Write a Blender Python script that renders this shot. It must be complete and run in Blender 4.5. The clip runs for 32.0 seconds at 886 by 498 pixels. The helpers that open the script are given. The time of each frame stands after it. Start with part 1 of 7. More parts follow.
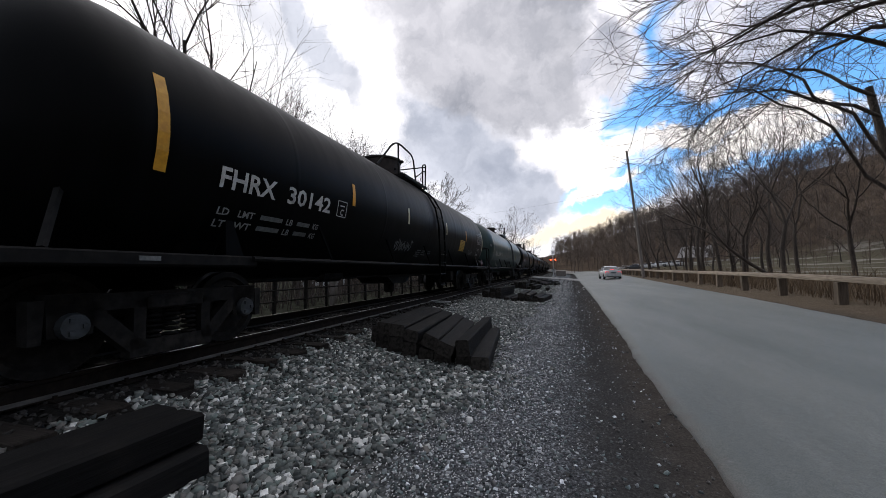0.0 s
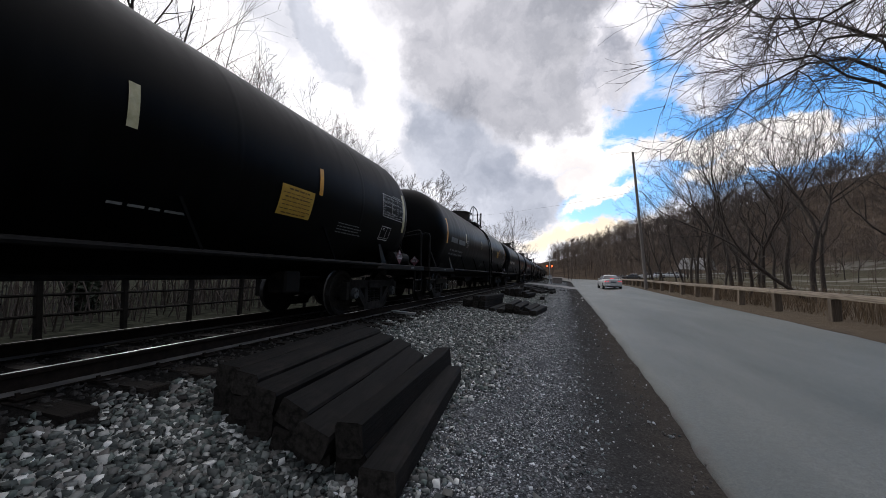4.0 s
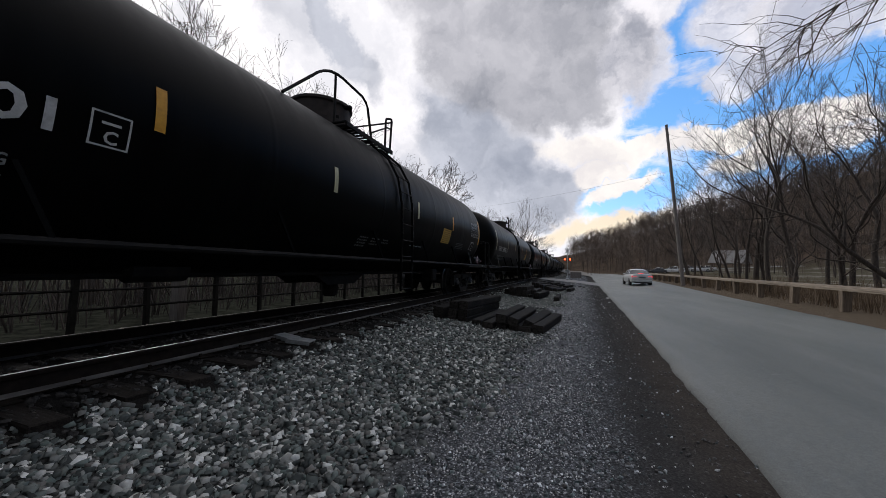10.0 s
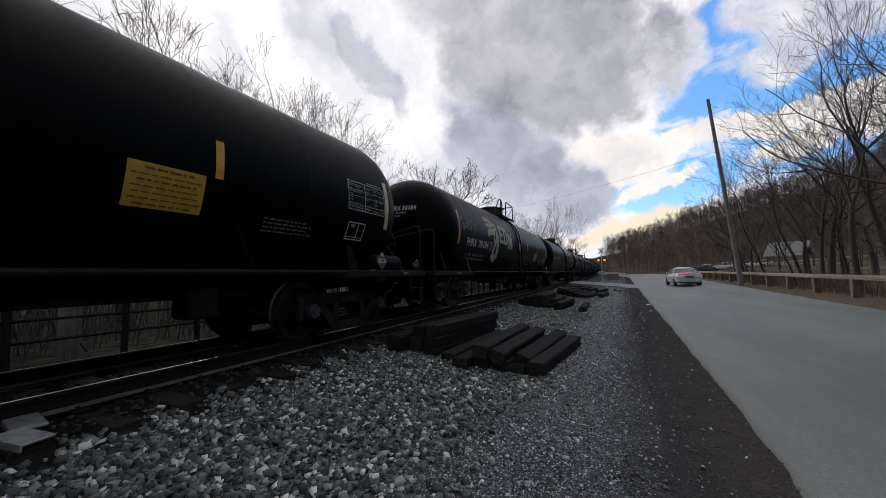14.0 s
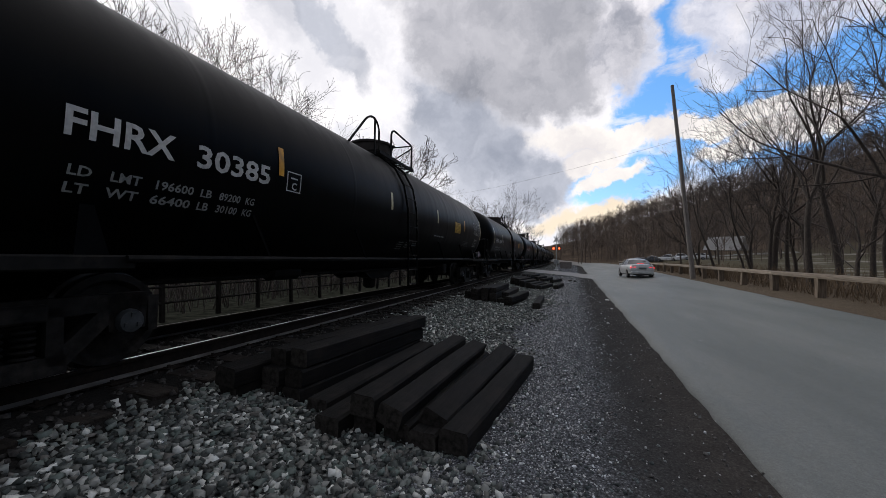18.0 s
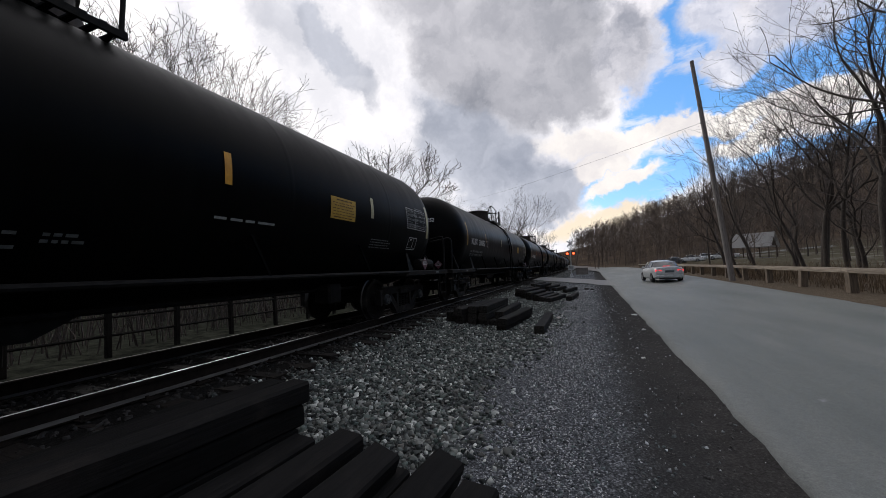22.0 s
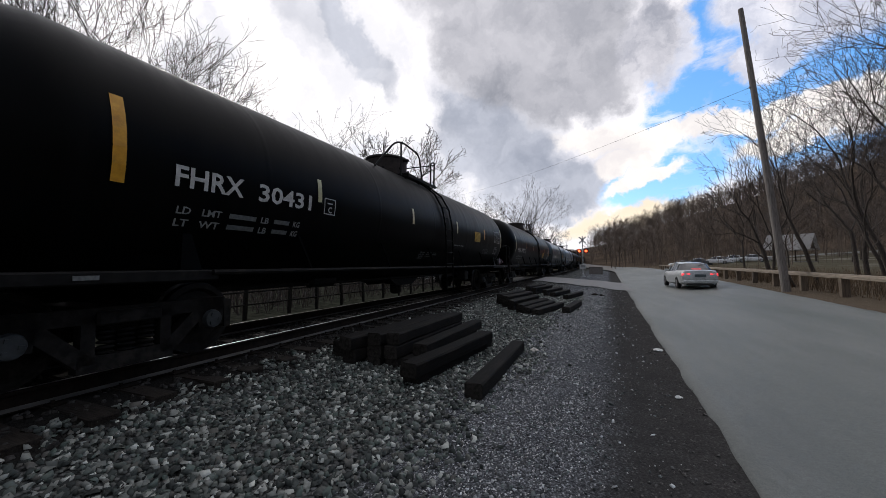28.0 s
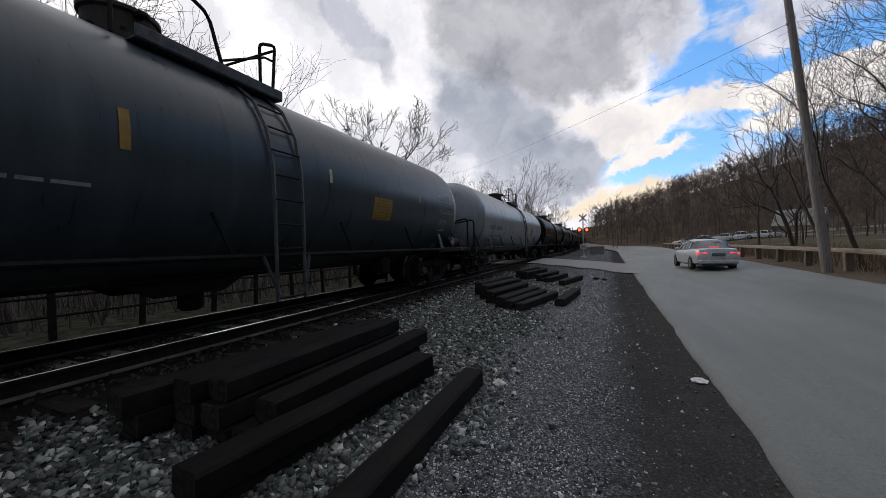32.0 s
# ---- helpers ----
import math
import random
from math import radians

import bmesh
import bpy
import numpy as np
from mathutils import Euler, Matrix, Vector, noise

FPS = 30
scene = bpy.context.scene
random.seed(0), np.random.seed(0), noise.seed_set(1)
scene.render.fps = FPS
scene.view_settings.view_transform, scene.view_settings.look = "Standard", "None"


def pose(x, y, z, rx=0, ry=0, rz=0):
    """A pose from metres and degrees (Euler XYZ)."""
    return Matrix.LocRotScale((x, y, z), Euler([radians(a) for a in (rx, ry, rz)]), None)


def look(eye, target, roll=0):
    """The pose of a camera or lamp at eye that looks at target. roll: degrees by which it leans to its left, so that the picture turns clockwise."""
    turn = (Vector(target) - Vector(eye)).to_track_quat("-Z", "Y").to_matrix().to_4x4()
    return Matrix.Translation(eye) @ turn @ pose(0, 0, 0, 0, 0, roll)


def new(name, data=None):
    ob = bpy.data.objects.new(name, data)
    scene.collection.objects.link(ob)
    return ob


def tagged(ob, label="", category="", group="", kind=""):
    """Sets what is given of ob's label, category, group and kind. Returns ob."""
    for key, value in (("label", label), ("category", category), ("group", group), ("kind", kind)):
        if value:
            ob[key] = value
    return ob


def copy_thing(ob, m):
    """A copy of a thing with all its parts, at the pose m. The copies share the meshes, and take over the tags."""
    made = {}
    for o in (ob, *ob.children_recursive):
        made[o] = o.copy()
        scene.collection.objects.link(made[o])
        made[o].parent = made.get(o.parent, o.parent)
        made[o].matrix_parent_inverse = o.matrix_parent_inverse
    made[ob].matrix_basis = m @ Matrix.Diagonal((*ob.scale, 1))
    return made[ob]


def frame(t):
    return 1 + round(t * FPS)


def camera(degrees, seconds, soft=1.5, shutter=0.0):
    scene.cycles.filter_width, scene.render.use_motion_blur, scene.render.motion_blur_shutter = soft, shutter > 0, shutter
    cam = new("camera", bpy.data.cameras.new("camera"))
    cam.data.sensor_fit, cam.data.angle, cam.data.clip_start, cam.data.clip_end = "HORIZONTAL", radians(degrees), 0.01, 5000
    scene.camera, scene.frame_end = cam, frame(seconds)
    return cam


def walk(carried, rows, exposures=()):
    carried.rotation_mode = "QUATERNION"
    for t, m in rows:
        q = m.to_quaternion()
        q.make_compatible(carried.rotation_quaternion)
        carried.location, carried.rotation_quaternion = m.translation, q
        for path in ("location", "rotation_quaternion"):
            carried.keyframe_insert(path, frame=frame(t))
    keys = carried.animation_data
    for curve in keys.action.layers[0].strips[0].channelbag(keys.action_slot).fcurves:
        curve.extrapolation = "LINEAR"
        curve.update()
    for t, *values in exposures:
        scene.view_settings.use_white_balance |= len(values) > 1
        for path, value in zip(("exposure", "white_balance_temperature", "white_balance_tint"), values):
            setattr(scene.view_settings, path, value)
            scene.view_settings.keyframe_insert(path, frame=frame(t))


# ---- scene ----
cam = camera(100.4, 32.0, soft=0.85)
PATH = [
    (0, (0.4, 7.536, 1.335), (-0.194, 9.442, 1.456), -0.8),
    (0.5, (0.4, 7.957, 1.351), (-0.244, 9.847, 1.465), -0.3),
    (1, (0.397, 8.305, 1.326), (-0.182, 10.212, 1.495), -0.8),
    (1.5, (0.401, 8.66, 1.31), (-0.178, 10.567, 1.478), -1.3),
    (2, (0.43, 8.97, 1.344), (-0.165, 10.877, 1.44), 0.1),
    (2.5, (0.383, 9.338, 1.333), (-0.21, 11.243, 1.475), 0.5),
    (3, (0.361, 9.721, 1.309), (-0.182, 11.64, 1.459), -0.4),
    (3.5, (0.35, 10.052, 1.326), (-0.21, 11.968, 1.453), 0.6),
    (5.5, (0.474, 11.111, 1.454), (-0.119, 13.012, 1.642), 2.5),
    (6, (0.395, 11.403, 1.44), (-0.156, 13.317, 1.629), 1.7),
    (6.5, (0.418, 11.906, 1.473), (-0.172, 13.807, 1.667), 1.4),
    (7, (0.411, 12.361, 1.4), (-0.146, 14.27, 1.615), 2.3),
    (7.5, (0.365, 12.87, 1.394), (-0.228, 14.772, 1.569), 0.4),
    (8, (0.423, 13.39, 1.386), (-0.222, 15.277, 1.539), 0.7),
    (8.5, (0.379, 13.778, 1.35), (-0.195, 15.691, 1.47), 2.9),
    (9, (0.348, 14.17, 1.357), (-0.161, 16.097, 1.519), 0.7),
    (9.5, (0.398, 14.592, 1.393), (-0.234, 16.482, 1.556), 0.7),
    (10, (0.376, 14.939, 1.4), (-0.29, 16.822, 1.499), 1.4),
    (10.5, (0.387, 15.289, 1.426), (-0.307, 17.159, 1.58), -0.5),
    (11, (0.431, 15.647, 1.424), (-0.362, 17.475, 1.592), -1.3),
    (11.5, (0.421, 16.019, 1.439), (-0.389, 17.846, 1.525), -1.4),
    (12, (0.419, 16.394, 1.463), (-0.371, 18.227, 1.598), -1.5),
    (12.5, (0.538, 16.793, 1.471), (-0.311, 18.602, 1.548), -1.1),
    (13, (0.595, 17.21, 1.474), (-0.225, 19.033, 1.56), -1.8),
    (13.5, (0.601, 17.53, 1.457), (-0.173, 19.371, 1.566), 0.1),
    (14, (0.688, 17.941, 1.438), (-0.136, 19.758, 1.578), -1.1),
    (14.5, (0.713, 18.337, 1.465), (-0.09, 20.167, 1.557), -0.2),
    (15, (0.657, 18.624, 1.452), (-0.04, 20.497, 1.523), -0.2),
    (15.5, (0.67, 18.936, 1.45), (-0.096, 20.78, 1.566), -1.4),
    (17.5, (0.565, 20.019, 1.575), (-0.169, 21.878, 1.643), -0.1),
    (18, (0.471, 20.412, 1.542), (-0.15, 22.313, 1.592), 0.6),
    (18.5, (0.467, 20.729, 1.53), (-0.135, 22.634, 1.607), 0.2),
    (19, (0.503, 21.119, 1.55), (-0.18, 22.997, 1.617), 0.5),
    (19.5, (0.48, 21.504, 1.531), (-0.132, 23.406, 1.607), 2.5),
    (20, (0.503, 21.905, 1.523), (-0.094, 23.812, 1.611), 0.5),
    (20.5, (0.58, 22.292, 1.548), (-0.047, 24.189, 1.626), 0.1),
    (21, (0.553, 22.701, 1.532), (-0.022, 24.612, 1.653), 2.3),
    (21.5, (0.574, 23.067, 1.532), (-0.049, 24.963, 1.656), -0.6),
    (22, (0.615, 23.436, 1.542), (-0.076, 25.309, 1.653), -1.9),
    (22.5, (0.608, 23.822, 1.527), (-0.048, 25.706, 1.667), 0.7),
    (23, (0.588, 24.149, 1.55), (-0.067, 26.034, 1.685), 0.6),
    (23.5, (0.703, 24.492, 1.525), (-0.005, 26.354, 1.707), -0.3),
    (24, (0.693, 24.951, 1.515), (0.049, 26.839, 1.661), 0.6),
    (24.5, (0.701, 25.361, 1.505), (0.101, 27.267, 1.586), -1.2),
    (25, (0.794, 25.667, 1.489), (0.107, 27.542, 1.6), -1.3),
    (25.5, (0.84, 25.993, 1.537), (0.242, 27.901, 1.6), 0.3),
    (27.5, (1.043, 27.439, 1.584), (0.321, 29.304, 1.593), -2.4),
    (27.8, (1.026, 27.684, 1.569), (0.216, 29.511, 1.637), 0.2),
    (28, (1.048, 27.888, 1.594), (0.279, 29.733, 1.676), -0.2),
    (28.5, (1.06, 28.227, 1.564), (0.447, 30.124, 1.727), 0.9),
    (29, (1.011, 28.558, 1.602), (0.367, 30.449, 1.7), -2.1),
    (29.5, (1.063, 28.968, 1.608), (0.448, 30.859, 1.823), 0.5),
    (30, (1.036, 29.295, 1.582), (0.417, 31.196, 1.65), 0.3),
    (30.5, (1.018, 29.661, 1.6), (0.333, 31.538, 1.682), 0.1),
    (31, (1.082, 30.044, 1.593), (0.308, 31.885, 1.71), 0.9),
    (31.5, (1.083, 30.416, 1.579), (0.346, 32.273, 1.679), -0.0),
    (32, (1.021, 30.724, 1.587), (0.245, 32.568, 1.572), -1.2),
]
# the film's picture opens a little brighter, and is slightly cool
LOOK = [(0, 0.34, 6300, 10), (3.3, 0.28, 6300, 10), (6.5, 0.04, 6300, 10), (26, 0.02, 6300, 10), (28, 0.12, 6300, 10), (29, 0.05, 6300, 10), (30, -0.08, 6300, 10), (31, 0.03, 6300, 10), (32, -0.02, 6300, 10)]
walk(cam, [(t, look(eye, target, roll)) for t, eye, target, roll in PATH], LOOK)

scene.view_settings.exposure = 0.0

# ---- world and light ----
world = bpy.data.worlds.new("sky")
scene.world = world
world.use_nodes = True


def build_sky():
    nt = world.node_tree
    nt.nodes.clear()
    N, L = nt.nodes, nt.links

    def node(kind, **kw):
        n = N.new(kind)
        for k, v in kw.items():
            n.inputs[k].default_value = v
        return n

    def math_node(op, a, b=None, clamp=False):
        n = N.new("ShaderNodeMath")
        n.operation, n.use_clamp = op, clamp
        for i, v in enumerate((a, b)):
            if v is None:
                continue
            if isinstance(v, (int, float)):
                n.inputs[i].default_value = v
            else:
                L.new(v, n.inputs[i])
        return n.outputs[0]

    def smooth(v, a, b):
        n = N.new("ShaderNodeMapRange")
        n.interpolation_type = "SMOOTHSTEP"
        L.new(v, n.inputs[0])
        n.inputs[1].default_value, n.inputs[2].default_value = a, b
        return n.outputs[0]

    def mix(f, a, b):
        n = N.new("ShaderNodeMix")
        n.data_type = "RGBA"
        L.new(f, n.inputs[0]) if not isinstance(f, float) else None
        for i, v in ((6, a), (7, b)):
            if isinstance(v, tuple):
                n.inputs[i].default_value = (*v, 1)
            else:
                L.new(v, n.inputs[i])
        return n.outputs[2]

    tc = N.new("ShaderNodeTexCoord")
    # soft warping, so that the cloud edges billow
    warp = node("ShaderNodeTexNoise", Scale=2.6, Detail=6.0, Roughness=0.6)
    L.new(tc.outputs["Generated"], warp.inputs["Vector"])
    sub = N.new("ShaderNodeVectorMath")
    sub.operation = "SUBTRACT"
    L.new(warp.outputs["Color"], sub.inputs[0])
    sub.inputs[1].default_value = (0.5, 0.5, 0.5)
    sc = N.new("ShaderNodeVectorMath")
    sc.operation = "SCALE"
    L.new(sub.outputs[0], sc.inputs[0])
    sc.inputs["Scale"].default_value = 0.15
    ragged = node("ShaderNodeTexNoise", Scale=9.5, Detail=9.0, Roughness=0.66)
    L.new(tc.outputs["Generated"], ragged.inputs["Vector"])
    sub2 = N.new("ShaderNodeVectorMath")
    sub2.operation = "SUBTRACT"
    L.new(ragged.outputs["Color"], sub2.inputs[0])
    sub2.inputs[1].default_value = (0.5, 0.5, 0.5)
    sc2 = N.new("ShaderNodeVectorMath")
    sc2.operation = "SCALE"
    L.new(sub2.outputs[0], sc2.inputs[0])
    sc2.inputs["Scale"].default_value = 0.125
    add = N.new("ShaderNodeVectorMath")
    L.new(tc.outputs["Generated"], add.inputs[0])
    both = N.new("ShaderNodeVectorMath")
    L.new(sc.outputs[0], both.inputs[0])
    L.new(sc2.outputs[0], both.inputs[1])
    L.new(both.outputs[0], add.inputs[1])
    nrm = N.new("ShaderNodeVectorMath")
    nrm.operation = "NORMALIZE"
    L.new(add.outputs[0], nrm.inputs[0])
    sep = N.new("ShaderNodeSeparateXYZ")
    L.new(tc.outputs["Generated"], sep.inputs[0])
    up = sep.outputs[2]

    sepw = N.new("ShaderNodeSeparateXYZ")
    L.new(nrm.outputs[0], sepw.inputs[0])
    azim = math_node("MULTIPLY", math_node("ARCTAN2", sepw.outputs[0], sepw.outputs[1]), 180 / math.pi)
    elev = math_node("MULTIPLY", math_node("ARCSINE", sepw.outputs[2]), 180 / math.pi)

    def bank(az, el, w, h, tilt=0.0, soft=0.42):
        """A soft-edged oval of cloud or clear sky, in degrees over the land."""
        dx = math_node("SUBTRACT", azim, az)
        dy = math_node("SUBTRACT", math_node("SUBTRACT", elev, el), math_node("MULTIPLY", dx, tilt))
        dx, dy = math_node("DIVIDE", dx, w), math_node("DIVIDE", dy, h)
        d = math_node("SQRT", math_node("ADD", math_node("MULTIPLY", dx, dx), math_node("MULTIPLY", dy, dy)))
        return smooth(math_node("MULTIPLY", d, -1.0), -1.0 - soft * 0.5, -1.0 + soft * 0.5)

    def union(*vs):
        out = vs[0]
        for v in vs[1:]:
            out = math_node("MAXIMUM", out, v)
        return out

    # heavy grey banks, clear blue towards the hill, pale streaks across it and a warm band low over the valley
    grey = union(bank(-14, 37, 21, 9.5, -0.42, 0.5), bank(-3, 27.5, 10, 7.6, 0.0, 0.34), bank(-12, 29.5, 14, 6.8, -0.34, 0.4), bank(2, 40, 8, 8, 0.0, 0.5), bank(0.5, 27, 6.5, 6.5, 0.0, 0.4))
    low_grey = union(bank(-14, 17.5, 9.5, 5.5, -0.2, 0.5), bank(-7, 11.5, 9.5, 4.5, 0.0, 0.36), bank(-17, 21.5, 6.5, 4, -0.2, 0.5), math_node("MULTIPLY", bank(-37, 31, 5.5, 2.3, -0.6, 0.7), 0.9), math_node("MULTIPLY", bank(-32.5, 27, 3.6, 2.4, -0.5, 0.8), 0.8), math_node("MULTIPLY", bank(-43, 33, 5, 3, -0.3, 0.8), 0.4), math_node("MULTIPLY", bank(-30, 14, 13, 4.5, -0.1, 0.6), 0.5))
    lobe = union(bank(8.8, 27.6, 4.6, 5.6, 0.1), bank(23.5, 28.5, 7.5, 5.6, -0.1), bank(33, 28.5, 8, 4.6, -0.1), bank(20, 23.5, 3.6, 2.6, 0.0))
    blue = union(bank(12, 22.5, 6, 3.6, 0.5), bank(16, 27, 5, 6.0, 0.4), bank(8.5, 11.5, 7.5, 3.4, 0.15), bank(26, 19, 15, 9), bank(42, 24, 20, 13))
    streak = union(bank(5, 17.4, 10.5, 2.0, -0.06), bank(20, 16.8, 14, 1.5, -0.07), bank(3, 14.0, 4.2, 1.8), bank(6, 11.8, 5.0, 1.3, 0.3), bank(24, 14, 8, 1.4, 0.05))
    fine = node("ShaderNodeTexNoise", Scale=3.4, Detail=8.0, Roughness=0.55)
    L.new(add.outputs[0], fine.inputs["Vector"])
    shade = smooth(fine.outputs["Fac"], 0.30, 0.66)
    wisps = node("ShaderNodeTexNoise", Scale=7.0, Detail=7.0, Roughness=0.6)
    flat = N.new("ShaderNodeMapping")
    flat.inputs["Scale"].default_value = (1.0, 1.0, 3.0)
    L.new(tc.outputs["Generated"], flat.inputs["Vector"])
    L.new(flat.outputs[0], wisps.inputs["Vector"])
    wisp = smooth(wisps.outputs["Fac"], 0.52, 0.70)
    puff = node("ShaderNodeTexNoise", Scale=6.5, Detail=9.0, Roughness=0.58)
    L.new(add.outputs[0], puff.inputs["Vector"])
    puffs = smooth(puff.outputs["Fac"], 0.36, 0.62)
    white = mix(math_node("ADD", math_node("MULTIPLY", shade, 0.75), math_node("MULTIPLY", puffs, 0.45), True), (0.66, 0.65, 0.71), (1.05, 1.01, 1.02))
    # the veiled sun stands behind the clouds on the track's far side
    white = mix(math_node("MULTIPLY", bank(-46, 26, 26, 20, 0.0, 1.2), 0.6), white, mix(puffs, (0.95, 0.92, 0.93), (1.26, 1.2, 1.17)))
    white = mix(math_node("MULTIPLY", low_grey, 0.78), white, mix(shade, (0.25, 0.28, 0.35), (0.60, 0.62, 0.70)))
    high = math_node("ADD", math_node("MULTIPLY", smooth(math_node("SUBTRACT", elev, math_node("MULTIPLY", azim, 0.35)), 20.0, 48.0), 0.5), math_node("ADD", math_node("MULTIPLY", shade, 0.42), math_node("MULTIPLY", puffs, 0.30)), True)
    white = mix(math_node("MULTIPLY", grey, 0.95), white, mix(high, (0.15, 0.165, 0.205), (0.64, 0.62, 0.65)))
    dim_east = mix(shade, (0.17, 0.19, 0.24), (0.40, 0.42, 0.48))
    # away from the low sun, over the camera's shoulder, the overcast is much darker
    away = smooth(sep.outputs[0], 0.30, 0.85)
    behind = smooth(math_node("MULTIPLY", sep.outputs[1], -1.0), -0.25, 0.35)
    cloud = mix(union(away, behind), white, dim_east)
    cloud = mix(math_node("MULTIPLY", lobe, 0.9), cloud, mix(puffs, (0.56, 0.55, 0.61), (1.02, 0.97, 0.98)))
    cloud = mix(math_node("MULTIPLY", bank(8.4, 26.8, 4.0, 4.6, 0.1, 0.7), 0.8), cloud, mix(puffs, (0.30, 0.31, 0.36), (0.66, 0.64, 0.68)))
    glow = bank(3, 6.4, 9, 1.5, 0.12, 0.9)
    cloud = mix(streak, cloud, mix(puffs, (0.86, 0.80, 0.78), (1.06, 0.99, 0.92)))
    cloud = mix(math_node("MULTIPLY", glow, 0.85), cloud, (1.02, 0.84, 0.60))
    hole = math_node("MULTIPLY", blue, math_node("SUBTRACT", 1.0, union(streak, math_node("MULTIPLY", lobe, 0.9), math_node("MULTIPLY", wisp, 0.7))), True)
    cover = math_node("SUBTRACT", 1.0, math_node("MULTIPLY", hole, math_node("SUBTRACT", 1.0, glow)), True)
    sky = N.new("ShaderNodeTexSky")
    sky.sky_type, sky.sun_disc = "NISHITA", False
    sky.sun_elevation, sky.sun_rotation = radians(24), radians(-55)
    sky.air_density, sky.dust_density, sky.ozone_density = 1.0, 0.4, 3.0
    dim = N.new("ShaderNodeVectorMath")
    dim.operation = "SCALE"
    L.new(sky.outputs[0], dim.inputs[0])
    dim.inputs["Scale"].default_value = SKY
    lift = N.new("ShaderNodeVectorMath")
    lift.operation = "ADD"
    L.new(dim.outputs[0], lift.inputs[0])
    lift.inputs[1].default_value = (0.0, 0.125, 0.35)
    final = mix(cover, lift.outputs[0], cloud)
    bg = N.new("ShaderNodeBackground")
    L.new(final, bg.inputs["Color"])
    bg.inputs["Strength"].default_value = 1.0
    out = N.new("ShaderNodeOutputWorld")
    L.new(bg.outputs[0], out.inputs["Surface"])


SKY = 0.15
build_sky()
sun = new("sun", bpy.data.lights.new("sun", "SUN"))
sun.data.energy, sun.data.angle, sun.data.color = 0.8, radians(14), (1.0, 0.95, 0.88)
sun.matrix_world = look((-0.82 * 50, 0.57 * 50, 24), (0, 0, 0))


# ---- materials ----
def material(name, rough=0.8, metal=0.0):
    m = bpy.data.materials.new(name)
    m.use_nodes = True
    b = m.node_tree.nodes["Principled BSDF"]
    b.inputs["Roughness"].default_value, b.inputs["Metallic"].default_value = rough, metal
    return m, m.node_tree, b


def noise_of(nt, scale, detail=4.0, rough=0.55, stretch=None, coord="Object"):
    tc = nt.nodes.new("ShaderNodeTexCoord")
    n = nt.nodes.new("ShaderNodeTexNoise")
    n.inputs["Scale"].default_value, n.inputs["Detail"].default_value, n.inputs["Roughness"].default_value = scale, detail, rough
    if stretch:
        mp = nt.nodes.new("ShaderNodeMapping")
        mp.inputs["Scale"].default_value = stretch
        nt.links.new(tc.outputs[coord], mp.inputs["Vector"])
        nt.links.new(mp.outputs[0], n.inputs["Vector"])
    else:
        nt.links.new(tc.outputs[coord], n.inputs["Vector"])
    return n.outputs["Fac"]


def ramp(nt, fac, stops):
    r = nt.nodes.new("ShaderNodeValToRGB")
    while len(r.color_ramp.elements) < len(stops):
        r.color_ramp.elements.new(0.5)
    for e, (p, c) in zip(r.color_ramp.elements, stops):
        e.position, e.color = p, (*c, 1)
    nt.links.new(fac, r.inputs[0])
    return r.outputs[0]


def blend(nt, fac, a, b, kind="MIX"):
    n = nt.nodes.new("ShaderNodeMix")
    n.data_type, n.blend_type = "RGBA", kind
    for i, v in ((0, fac), (6, a), (7, b)):
        if isinstance(v, (int, float)):
            n.inputs[i].default_value = v
        elif isinstance(v, tuple):
            n.inputs[i].default_value = (*v, 1)
        else:
            nt.links.new(v, n.inputs[i])
    return n.outputs[2]


def bump(nt, bsdf, fac, strength, dist=0.01):
    b = nt.nodes.new("ShaderNodeBump")
    b.inputs["Strength"].default_value, b.inputs["Distance"].default_value = strength, dist
    nt.links.new(fac, b.inputs["Height"])
    nt.links.new(b.outputs[0], bsdf.inputs["Normal"])


def surface(name, a, b, scale, rough=0.8, metal=0.0, wear=None, wear_scale=1.0, wear_at=(0.55, 0.75), relief=0.3, depth=0.01, stretch=None, vary=0.0, coord="Object", spread=(0.35, 0.65)):
    """Two tones by a fine grain, a third by large worn or dirty patches, and relief from the grain."""
    m, nt, p = material(name, rough, metal)
    grain = noise_of(nt, scale, 5, 0.6, stretch, coord)
    c = ramp(nt, grain, [(spread[0], a), (spread[1], b)])
    if wear:
        patch = noise_of(nt, wear_scale, 6, 0.62, None, coord)
        f = nt.nodes.new("ShaderNodeMapRange")
        f.inputs[1].default_value, f.inputs[2].default_value = wear_at
        nt.links.new(patch, f.inputs[0])
        c = blend(nt, f.outputs[0], c, wear)
    if vary:
        info = nt.nodes.new("ShaderNodeObjectInfo")
        v = nt.nodes.new("ShaderNodeMapRange")
        v.inputs[3].default_value, v.inputs[4].default_value = 1 - vary, 1 + vary
        nt.links.new(info.outputs["Random"], v.inputs[0])
        h = nt.nodes.new("ShaderNodeHueSaturation")
        nt.links.new(v.outputs[0], h.inputs["Value"])
        nt.links.new(c, h.inputs["Color"])
        c = h.outputs[0]
    nt.links.new(c, p.inputs["Base Color"])
    if relief:
        bump(nt, p, grain, relief, depth)
    return m


